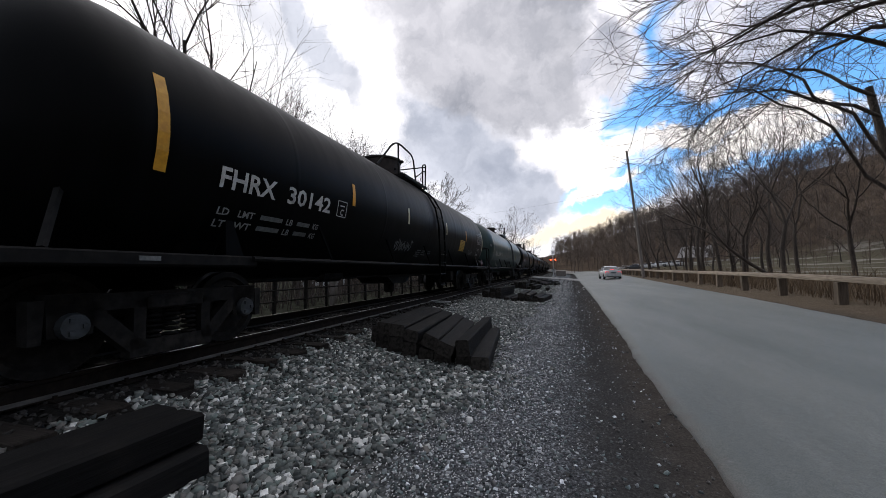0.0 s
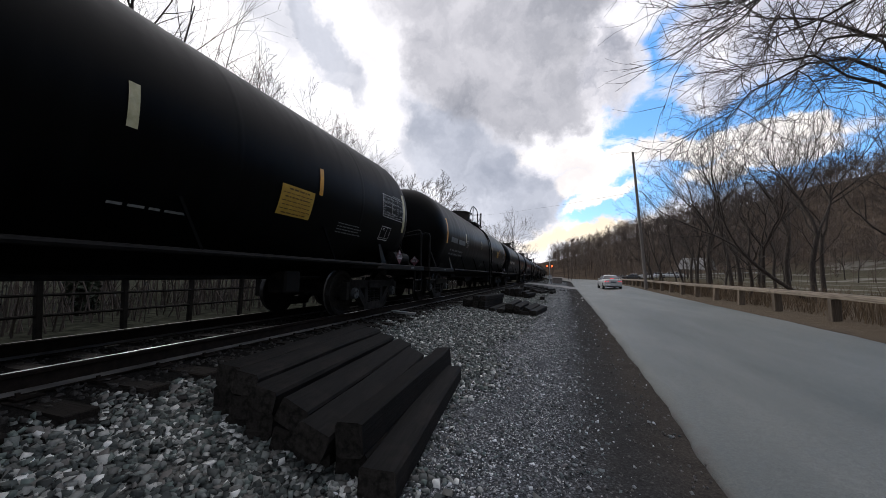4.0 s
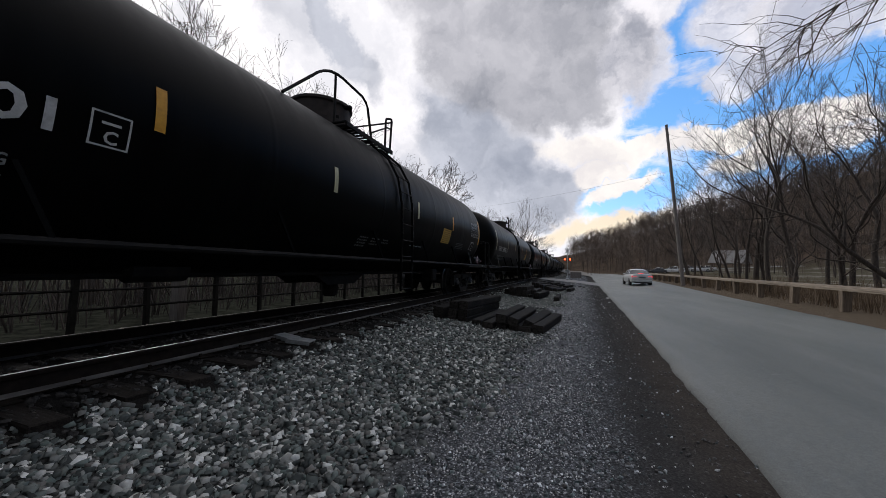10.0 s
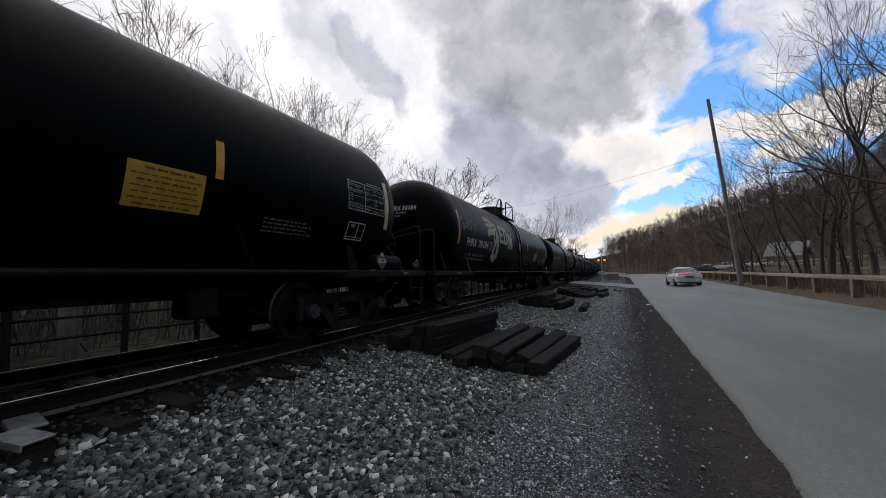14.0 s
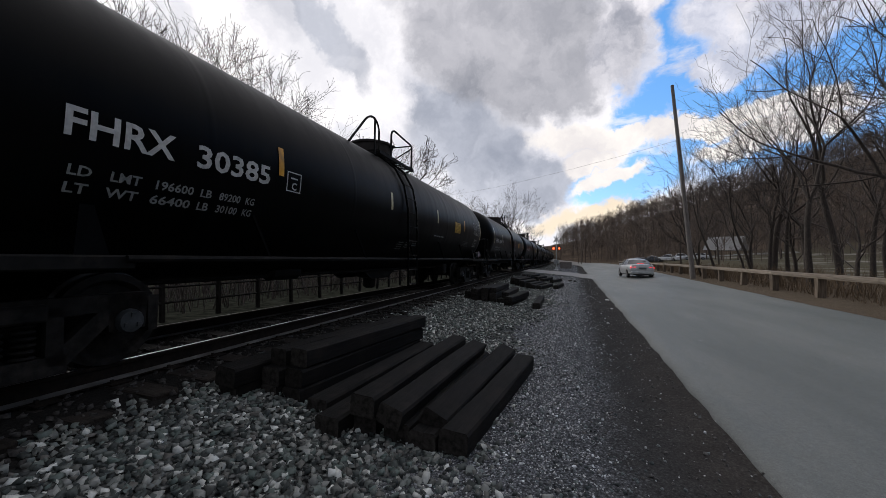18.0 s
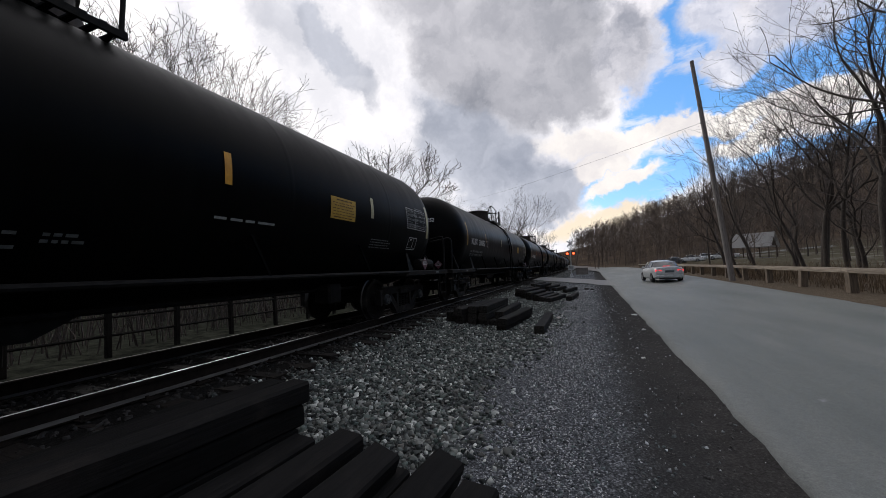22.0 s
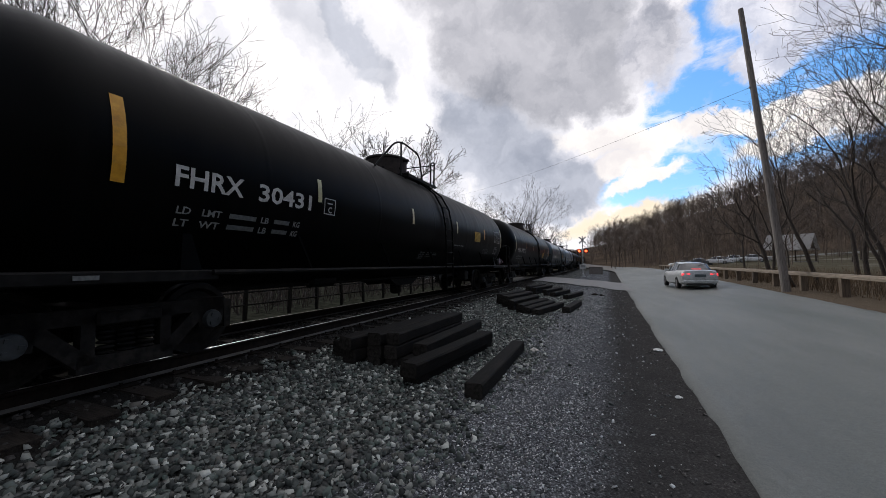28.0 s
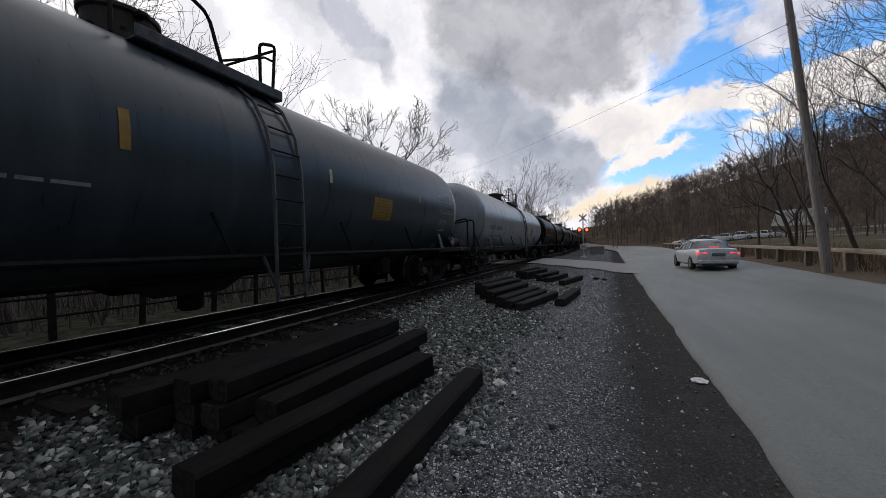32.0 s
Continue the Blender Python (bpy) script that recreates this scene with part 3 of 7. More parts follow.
# ---- builders ----
def obj(name, mesh, mat=None, parent=None, label=""):
    ob = new(name, mesh)
    if mat:
        mesh.materials.append(M[mat]) if not len(mesh.materials) else None
    if parent:
        ob.parent = parent
    if label:
        tagged(ob, label)
    return ob


def part(name, bm, mat, parent, label=""):
    """Links a bmesh as one mesh under a thing or a part."""
    me = bpy.data.meshes.new(name)
    bm.to_mesh(me)
    bm.free()
    mats = mat if isinstance(mat, (list, tuple)) else [mat]
    for k in mats:
        me.materials.append(M[k])
    ob = new(name, me)
    ob.parent = parent
    if label:
        tagged(ob, label)
    return ob


def shade_smooth(ob, angle=35):
    for p in ob.data.polygons:
        p.use_smooth = True
    ob.data.set_sharp_from_angle(angle=radians(angle))
    return ob


def box(bm, x0, y0, z0, x1, y1, z1, m=None, bevel=0.0):
    """A box, bevelled where it shows, with an optional pose."""
    r = bmesh.ops.create_cube(bm, size=1)
    vs = r["verts"]
    for v in vs:
        v.co = Vector(((x0 + x1) / 2 + v.co.x * (x1 - x0), (y0 + y1) / 2 + v.co.y * (y1 - y0), (z0 + z1) / 2 + v.co.z * (z1 - z0)))
        if m is not None:
            v.co = m @ v.co
    if bevel:
        es = list({e for v in vs for e in v.link_edges})
        bmesh.ops.bevel(bm, geom=es, offset=bevel, segments=1, affect="EDGES", profile=0.6)


def tube(bm, pts, r, n=6, closed=False):
    """A bent bar through the points."""
    pts = [Vector(p) for p in pts]
    rings = []
    for i, p in enumerate(pts):
        a, b = pts[max(i - 1, 0)], pts[min(i + 1, len(pts) - 1)]
        if closed:
            a, b = pts[i - 1], pts[(i + 1) % len(pts)]
        d = (b - a).normalized()
        s = d.cross(Vector((0, 0, 1)) if abs(d.z) < 0.9 else Vector((1, 0, 0))).normalized()
        u = s.cross(d)
        rr = r[i] if isinstance(r, (list, tuple)) else r
        rings.append([bm.verts.new(p + rr * (math.cos(2 * math.pi * k / n) * s + math.sin(2 * math.pi * k / n) * u)) for k in range(n)])
    for i in range(len(rings) - (0 if closed else 1)):
        A, B = rings[i], rings[(i + 1) % len(rings)]
        for k in range(n):
            bm.faces.new((A[k], A[(k + 1) % n], B[(k + 1) % n], B[k]))
    if not closed:
        bm.faces.new(rings[0][::-1])
        bm.faces.new(rings[-1])


def lathe(bm, prof, n=24, axis="z", at=(0, 0, 0), arc=2 * math.pi):
    """A turned shape: the profile's pairs of distance along the axis and radius."""
    rings = []
    for h, r in prof:
        ring = []
        for k in range(n):
            a = arc * k / n
            c, s = r * math.cos(a), r * math.sin(a)
            p = {"z": (c, s, h), "y": (c, h, s), "x": (h, c, s)}[axis]
            ring.append(bm.verts.new(Vector(p) + Vector(at)))
        rings.append(ring)
    for A, B in zip(rings, rings[1:]):
        for k in range(n):
            bm.faces.new((A[k], A[(k + 1) % n], B[(k + 1) % n], B[k]))
    bm.faces.new(rings[0][::-1])
    bm.faces.new(rings[-1])
    bmesh.ops.recalc_face_normals(bm, faces=bm.faces[:])


def thing(name, m, label, category, group=""):
    e = new(name)
    e.empty_display_size = 0.3
    e.matrix_basis = m
    return tagged(e, label, category, group)


def mesh_np(name, verts, faces, mats, smooth=False, islands=None):
    """A large mesh from arrays; every face has the same number of corners."""
    me = bpy.data.meshes.new(name)
    verts, faces = np.asarray(verts, np.float32), np.asarray(faces, np.int32)
    k = faces.shape[1]
    me.vertices.add(len(verts))
    me.vertices.foreach_set("co", verts.ravel())
    me.loops.add(faces.size)
    me.loops.foreach_set("vertex_index", faces.ravel())
    me.polygons.add(len(faces))
    me.polygons.foreach_set("loop_start", np.arange(0, faces.size, k, dtype=np.int32))
    me.update(calc_edges=True)
    me.validate()
    for q in mats:
        me.materials.append(M[q])
    if smooth:
        me.polygons.foreach_set("use_smooth", np.ones(len(faces), bool))
    return me


# ---- lie of the land ----
RAIL_Z, TRACK_X, CAR_Z = 0.50, -4.45, 0.68


def sm(a, b, v):
    t = np.clip((np.asarray(v, float) - a) / (b - a), 0, 1)
    return t * t * (3 - 2 * t)


def road_left(y):
    return 1.13 + 0.028 * np.clip(y, -60, 140) + np.interp(y, [10, 13, 16, 20, 25, 30, 40], [-0.09, -0.09, -0.02, -0.01, 0.04, 0.03, 0.0])


def road_right(y):
    return 5.75 + 0.046 * np.clip(y, -60, 140)


def rail_line(y):
    return 6.75 + 0.046 * y


CREST_AZ = [-180, -100, -40, -12, -2, 4, 9, 15, 22, 28, 34, 60, 100, 140, 180]
CREST_EL = [1.0, 1.2, 1.2, 1.6, 2.3, 3.4, 5.2, 6.6, 8.6, 10.2, 11.2, 13.0, 13.0, 7.0, 1.0]


def land(x, y):
    x, y = np.asarray(x, float), np.asarray(y, float)
    foot = -0.80 + 0.022 * (np.clip(y, 5, 50) - 10)
    u = np.clip((x + 3.1) / (foot + 3.1), 0, 1)
    z = np.interp(u, [0, 0.14, 0.4, 0.7, 1.0], [0.29, 0.20, 0.09, 0.035, 0.0]) - 0.36 * sm(-5.9, -7.4, x) - 0.5 * sm(-9.0, -26.0, x)
    z = z + np.interp(x, [1.4, 5.8, 8.2, 12.0], [0, 0.12, 0.36, 0.44]) * sm(0, 25, y) * (1 + 0.25 * sm(30, 60, y))
    z = z + 1.2 * sm(13.0, 27.0, x) * sm(55, 110, y)
    c = sm(47, 52, y) * (1 - sm(67, 74, y)) * (1 - sm(1.4, 3.0, x)) * sm(-9, -6.5, x)
    z = z * (1 - c) + c * np.interp(x, [-9, -6.2, -2.6, 2.2], [0.20, 0.42, 0.42, 0.12])
    az, r = np.degrees(np.arctan2(x, y - 20)), np.hypot(x, y - 20)
    return z + 300 * np.tan(np.radians(np.interp(az, CREST_AZ, CREST_EL))) * sm(95, 300, r)


def zg(x, y):
    return float(land(x, y))


# ---- ground, road, crossing ----
def grid(xs, ys, height):
    X, Y = np.meshgrid(xs, ys)
    V = np.stack([X, Y, height(X, Y)], -1).reshape(-1, 3)
    n, k = len(xs), len(ys)
    i = (np.arange(k - 1)[:, None] * n + np.arange(n - 1)[None]).ravel()
    return V, np.stack([i, i + 1, i + n + 1, i + n], 1)


def spread(fine_a, fine_b, step, far, grow=1.28):
    out, d, v = list(np.arange(fine_a, fine_b, step)), step, fine_b
    while v < far:
        out.append(v)
        d *= grow
        v += d
    d, v = step * grow, fine_a - step
    while v > -far:
        out.insert(0, v)
        d *= grow
        v -= d
    return np.array(out)


rng = np.random.default_rng(4)
V, F = grid(spread(-8, 11, 0.2, 2600), spread(2, 78, 0.5, 2600), land)
near = (np.abs(V[:, 0]) < 12) & (V[:, 1] > -5) & (V[:, 1] < 90)
V[near, 2] += rng.normal(0, 0.006, near.sum())
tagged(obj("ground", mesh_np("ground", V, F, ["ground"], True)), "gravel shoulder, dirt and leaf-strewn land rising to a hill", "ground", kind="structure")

ys = np.concatenate([np.arange(-40, 4, 1.0), np.arange(4, 60, 0.15), np.arange(60, 95, 0.35), np.arange(95, 156, 4.0)])
us = np.concatenate([[0, 0.006], np.linspace(0.04, 0.96, 24), [0.994, 1]])
Y, U = np.meshgrid(ys, us, indexing="ij")
rag = np.array([noise.noise(Vector((3.1, y * 0.5, 0))) * 0.035 + noise.noise(Vector((8.1, y * 1.7, 0))) * 0.030 + noise.noise(Vector((5.3, y * 4.1, 0))) * 0.016 for y in ys])[:, None]
left = road_left(Y) + rag * (U < 0.5)
right = road_right(Y) - rag[::-1] * (U > 0.5)
bend = -0.0035 * np.clip(Y - 88, 0, None) ** 2
XX = left + (right - left) * U + bend
lift = 0.028 + 0.03 * np.sin(np.pi * U) - 0.05 * ((U < 0.003) | (U > 0.997)) + 0.3 * sm(62, 120, Y)
V = np.stack([XX, Y, land(XX, Y) + lift], -1).reshape(-1, 3)
n = len(us)
i = (np.arange(len(ys) - 1)[:, None] * n + np.arange(n - 1)[None]).ravel()
tagged(obj("road", mesh_np("road", V, np.stack([i, i + 1, i + n + 1, i + n], 1), ["asphalt"], True)), "worn grey asphalt road with ragged crumbling edges", "road", kind="structure")

# the side road over the track
us, vs = np.linspace(0, 1, 30), np.linspace(0, 1, 10)
Uc, Vc = np.meshgrid(us, vs)
cx = 2.9 - Uc * 5.92
cy = 50.2 + 3.2 * Uc + Vc * (7.5 + 2.0 * (1 - Uc)) + 0.25 * np.sin(Uc * 23) * (Vc < 0.05)
V = np.stack([cx, cy, land(cx, cy) + 0.05], -1).reshape(-1, 3)
n = len(us)
i = (np.arange(len(vs) - 1)[:, None] * n + np.arange(n - 1)[None]).ravel()
tagged(obj("crossing_apron", mesh_np("crossing_apron", V, np.stack([i, i + 1, i + n + 1, i + n], 1), ["concrete"], True)), "pale worn paving of the side road at the level crossing", "road", kind="structure")
V = np.stack([TRACK_X - 0.62 + 1.24 * Uc, 52.5 + 9.0 * Vc, 0 * Uc + RAIL_Z - 0.02], -1).reshape(-1, 3)
tagged(obj("crossing_panel", mesh_np("crossing_panel", V, np.stack([i, i + 1, i + n + 1, i + n], 1), ["asphalt"], True)), "asphalt filling between the rails at the crossing", "road", kind="structure")


# ---- track ----
def rail_profile():
    return [(-0.070, 0.0), (0.070, 0.0), (0.070, 0.012), (0.014, 0.034), (0.010, 0.130), (0.034, 0.142), (0.036, 0.166), (0.019, 0.178), (-0.019, 0.178), (-0.036, 0.166), (-0.034, 0.142), (-0.010, 0.130), (-0.014, 0.034), (-0.070, 0.012)]


def build_track():
    e = thing("railway_track", pose(TRACK_X, 0, 0), "railway track of rusty rails with shining heads on dark ties", "track")
    tagged(e, kind="structure")
    for sx in (0.75, -0.75):
        bm = bmesh.new()
        ends = [[bm.verts.new((sx + x, y, RAIL_Z - 0.178 + z)) for x, z in rail_profile()] for y in (-60, -20, 0, 30, 60, 120, 420)]
        k = len(ends[0])
        for A, B in zip(ends, ends[1:]):
            for j in range(k):
                f = bm.faces.new((A[j], A[(j + 1) % k], B[(j + 1) % k], B[j]))
                f.material_index = 1 if j == 7 else 2 if j == 2 else 0
        bmesh.ops.recalc_face_normals(bm, faces=bm.faces[:])
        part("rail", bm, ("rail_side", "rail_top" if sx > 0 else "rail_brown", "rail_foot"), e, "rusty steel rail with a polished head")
    shapes = []
    r = random.Random(5)
    for k in range(6):
        bm = bmesh.new()
        box(bm, -1.38 - r.uniform(0, 0.05), -0.115, -0.18, 1.46 + r.uniform(0, 0.10), 0.115, 0.0, bevel=0.012)
        for v in bm.verts:
            v.co += Vector((0, r.uniform(-0.008, 0.008), r.uniform(-0.012, 0.004)))
        me = bpy.data.meshes.new("tie")
        bm.to_mesh(me)
        bm.free()
        me.materials.append(M["track_tie"])
        shapes.append(me)
    bmp = bmesh.new()
    box(bmp, -0.17, -0.09, 0.0, 0.17, 0.09, 0.016, bevel=0.004)
    for sx, sy in ((-0.1, 0.05), (0.1, -0.05)):
        box(bmp, sx - 0.012, sy - 0.012, 0.01, sx + 0.012, sy + 0.012, 0.05)
    plate = bpy.data.meshes.new("tie_plate")
    bmp.to_mesh(plate)
    bmp.free()
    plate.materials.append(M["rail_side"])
    y = -1.0
    while y < 64:
        if not 52.3 < y < 61.7:
            t = new("tie", r.choice(shapes))
            t.parent = e
            t.matrix_basis = pose(r.uniform(-0.05, 0.07), y + r.uniform(-0.03, 0.03), RAIL_Z - 0.195 + r.uniform(-0.01, 0.008), 0, 0, r.uniform(-1.2, 1.2))
            if 4 < y < 45:
                for sx in (0.75,):
                    q = new("tie_plate", plate)
                    q.parent = e
                    q.matrix_basis = pose(sx, y, RAIL_Z - 0.194)
        y += 0.53
    bm = bmesh.new()
    while y < 260:
        box(bm, -1.3, y - 0.11, RAIL_Z - 0.37, 1.3, y + 0.11, RAIL_Z - 0.195)
        y += 0.53
    tagged(part("distant_ties", bm, "track_tie", e), kind="stuff")


build_track()


# ---- broken stone ----
def rocks(name, count, area, size, seed, mat, label, thin=1.0, jitter=0.48, sink=0.25):
    """Angular stones strewn over the land: area gives places, size the range of half-widths."""
    g = np.random.default_rng(seed)
    base = 0.72 * np.array([(-1, -1, -1), (1, -1, -1), (1, 1, -1), (-1, 1, -1), (-0.8, -0.9, 1), (0.9, -0.7, 1), (0.75, 0.9, 1), (-0.9, 0.7, 1)], float)
    faces = np.array([(4, 5, 6), (4, 6, 7), (0, 1, 5), (0, 5, 4), (1, 2, 6), (1, 6, 5), (2, 3, 7), (2, 7, 6), (3, 0, 4), (3, 4, 7)])
    px, py = area(g, count)
    count = len(px)
    v = base[None] * (1 + g.uniform(-jitter, jitter, (count, 8, 1))) * (1 + g.uniform(-jitter * 0.5, jitter * 0.5, (count, 8, 3)))
    s = size[0] + (size[1] - size[0]) * g.beta(2.0, 2.6, count)
    v *= s[:, None, None] * np.stack([g.uniform(0.8, 1.35, count), g.uniform(0.7, 1.1, count), g.uniform(0.5, 0.85, count) * thin], 1)[:, None]
    a, b = g.uniform(0, 2 * np.pi, count), g.normal(0, 0.6, count)
    c, d = np.cos(b), np.sin(b)
    v = np.stack([v[..., 0], v[..., 1] * c[:, None] - v[..., 2] * d[:, None], v[..., 1] * d[:, None] + v[..., 2] * c[:, None]], -1)
    c, d = np.cos(a), np.sin(a)
    v = np.stack([v[..., 0] * c[:, None] - v[..., 1] * d[:, None], v[..., 0] * d[:, None] + v[..., 1] * c[:, None], v[..., 2]], -1)
    z = land(px, py) + s * (0.5 - sink) * thin + g.uniform(0, 1, count) ** 2 * s * 0.5
    v += np.stack([px, py, z], 1)[:, None]
    f = faces[None] + 8 * np.arange(count)[:, None, None]
    ob = obj(name, mesh_np(name, v.reshape(-1, 3), f.reshape(-1, 3), [mat]))
    return tagged(ob, label, name.replace("_", " "), kind="stuff")


def slope_area(g, n):
    y = 4.5 + 60 * g.uniform(0, 1, n) ** 1.35
    x = -2.97 + g.normal(0, 0.05, n) + 0.13 * (1 + 0.8 * np.sin(y * 3.7) * np.sin(y * 1.13)) * np.cos(2 * np.pi * (y + 1.0) / 0.53) + g.beta(1.0, 1.15, n) * (2.22 + 0.022 * (y - 10) + 0.22 * np.sin(y * 1.7) + 0.16 * np.sin(y * 0.61)) + np.abs(g.normal(0, 0.22, n)) * (g.uniform(0, 1, n) < 0.35)
    keep = ~((y > 48.5) & (y < 67))
    return x[keep], y[keep]


def between_area(g, n):
    return g.uniform(-5.9, -2.75, n), 4 + 48 * g.uniform(0, 1, n) ** 1.3


def path_area(g, n):
    y = 5.0 + 50 * g.uniform(0, 1, n) ** 1.5
    stray = g.uniform(0, 1, n) < 0.2
    return -1.25 + 1.7 * g.beta(1.5, 2.0, n) + np.abs(g.normal(0, 0.55, n)) * stray + 0.028 * y, y


def edge_area(g, n):
    y = 6.0 + 45 * g.uniform(0, 1, n) ** 1.4
    return road_left(y) + g.normal(-0.35, 0.4, n), y


rocks("ballast", 112000, slope_area, (0.012, 0.040), 11, "stone", "angular grey and white broken stone heaped beside the track")
rocks("track_ballast", 12000, between_area, (0.016, 0.036), 12, "track_stone", "dark stone packed between the ties")
rocks("gravel", 34000, path_area, (0.005, 0.019), 13, "chip", "fine grey gravel trodden into the shoulder", sink=0.4)
rocks("roadside_grit", 4200, edge_area, (0.004, 0.018), 14, "grit", "loose grit and pebbles along the road's edge", sink=0.3)


def grit_bits():
    """Tiny pale chips, flat wedges of four faces, that catch the light on the trodden ground."""
    g = np.random.default_rng(15)
    n = 36000
    y = 7 + 44 * g.uniform(0, 1, n) ** 1.25
    x = -1.35 + 1.5 * g.beta(1.6, 1.8, n) + np.abs(g.normal(0, 0.45, n)) * (g.uniform(0, 1, n) < 0.15) + 0.028 * y
    s = g.uniform(0.003, 0.009, n)
    a = g.uniform(0, 6.28, n)
    V = []
    for k in range(3):
        w = a + 2.1 * k
        V.append(np.stack([x + s * np.cos(w), y + s * np.sin(w) * 1.5, land(x, y) + 0.004 + 0 * s], 1))
    V.append(np.stack([x, y, land(x, y) + 0.004 + s * g.uniform(0.6, 1.3, n)], 1))
    V = np.stack(V, 1).reshape(-1, 3)
    k = 4 * np.arange(n)[:, None]
    F = np.concatenate([k + (0, 1, 3), k + (1, 2, 3), k + (2, 0, 3)])
    tagged(obj("pale_grit", mesh_np("pale_grit", V, F, ["white_chip"])), "tiny pale stone chips scattered over the gravel shoulder", "grit", kind="stuff")


grit_bits()


# ---- loose railway ties ----
def tie_mesh(seed):
    r = random.Random(seed)
    bm = bmesh.new()
    w, h, l = 0.115 + r.uniform(-0.006, 0.008), 0.09 + r.uniform(-0.004, 0.006), 1.295 + r.uniform(-0.02, 0.02)
    ys = [-l, -l * 0.6, -l * 0.2, l * 0.25, l * 0.65, l]
    rings = []
    for y in ys:
        dx, dz = r.uniform(-0.004, 0.004), r.uniform(-0.004, 0.004)
        c = 0.014 + r.uniform(0, 0.012)
        pts = [(-w + c, -h), (w - c, -h), (w, -h + c), (w, h - c), (w - c, h), (-w + c, h), (-w, h - c), (-w, -h + c)]
        rings.append([bm.verts.new((x + dx + r.uniform(-0.003, 0.003), y + r.uniform(-0.006, 0.006), z + dz)) for x, z in pts])
    for A, B in zip(rings, rings[1:]):
        for k in range(8):
            bm.faces.new((A[k], B[k], B[(k + 1) % 8], A[(k + 1) % 8]))
    for ring in (rings[0][::-1], rings[-1]):
        f = bm.faces.new(ring)
        f.material_index = 1
    bmesh.ops.recalc_face_normals(bm, faces=bm.faces[:])
    me = bpy.data.meshes.new("railway_tie")
    bm.to_mesh(me)
    bm.free()
    me.materials.append(M["tie"])
    me.materials.append(M["tie_end"])
    return me


TIES = [tie_mesh(s) for s in range(7)]


def loose_tie(k, x0, y0, x1, y1, z, roll=0.0, z1=None, group="", label="black creosoted wooden railway tie lying in a heap"):
    """A tie whose middle line runs from the near end to the far one, at height z."""
    a, b = Vector((x0, y0, z)), Vector((x1, y1, z if z1 is None else z1))
    d = (b - a).normalized()
    mid = (a + b) / 2
    q = d.to_track_quat("Y", "Z").to_matrix().to_4x4()
    ob = new("railway_tie", TIES[k % 7])
    ob.matrix_basis = Matrix.Translation(mid) @ q @ pose(0, 0, 0, 0, roll, 0)
    return tagged(ob, label, "railway tie", group)


def heap(group, rows):
    for k, r in enumerate(rows):
        loose_tie(k + len(group), *r, group=group)


heap("ties by the first ballast", [
    (-2.05, 6.83, -1.93, 9.42, 0.36), (-1.99, 6.80, -1.87, 9.40, 0.16), (-2.30, 6.80, -2.17, 9.45, 0.36), (-2.26, 6.8, -2.14, 9.38, 0.17)])
heap("ties in the first large heap", [
    (-0.63, 12.42, -0.88, 14.98, 0.10), (-0.90, 12.56, -1.04, 15.12, 0.27, 84), (-1.13, 12.40, -1.42, 15.05, 0.25, 24), (-1.40, 12.52, -1.66, 15.26, 0.33, 24), (-1.70, 12.52, -1.95, 15.38, 0.39, 14), (-1.98, 12.60, -2.22, 15.55, 0.44, 8), (-2.24, 12.66, -2.48, 15.66, 0.45, 5), (-2.44, 12.95, -2.70, 15.78, 0.36, 3),
    (-0.90, 12.62, -1.05, 15.15, 0.08), (-1.20, 12.60, -1.45, 15.15, 0.08), (-1.48, 12.66, -1.72, 15.20, 0.12, 10), (-1.75, 12.62, -1.98, 15.36, 0.20, 6), (-2.00, 12.66, -2.24, 15.50, 0.25), (-2.26, 12.72, -2.48, 15.60, 0.27), (-2.46, 13.00, -2.72, 15.74, 0.19),
    (-1.78, 12.72, -2.00, 15.28, 0.05), (-2.04, 12.74, -2.26, 15.40, 0.08), (-2.28, 12.80, -2.50, 15.50, 0.10)])
heap("ties in the second heap", [
    (-0.34, 23.18, -0.04, 25.76, 0.10, 3), (-0.56, 23.35, -0.32, 25.9, 0.17, 22), (-0.87, 23.15, -0.72, 25.75, 0.25, 18), (-1.14, 23.2, -1.03, 25.78, 0.29, 4),
    (-1.42, 23.1, -1.26, 25.68, 0.11), (-0.84, 23.25, -0.68, 25.8, 0.08), (-1.14, 23.25, -1.0, 25.85, 0.10), (-0.60, 23.2, -0.36, 25.75, 0.05),
    (-2.12, 23.6, -1.80, 26.15, 0.50), (-2.37, 23.6, -2.06, 26.15, 0.49), (-2.12, 23.55, -1.84, 26.1, 0.31), (-2.38, 23.5, -2.10, 26.05, 0.31), (-2.12, 23.5, -1.86, 26.05, 0.13), (-2.38, 23.5, -2.12, 26.05, 0.13),
    (-2.62, 23.15, -2.54, 25.75, 0.37, 6), (-2.64, 23.2, -2.56, 25.8, 0.2), (-1.75, 23.4, -1.62, 26.0, 0.11, 4)])
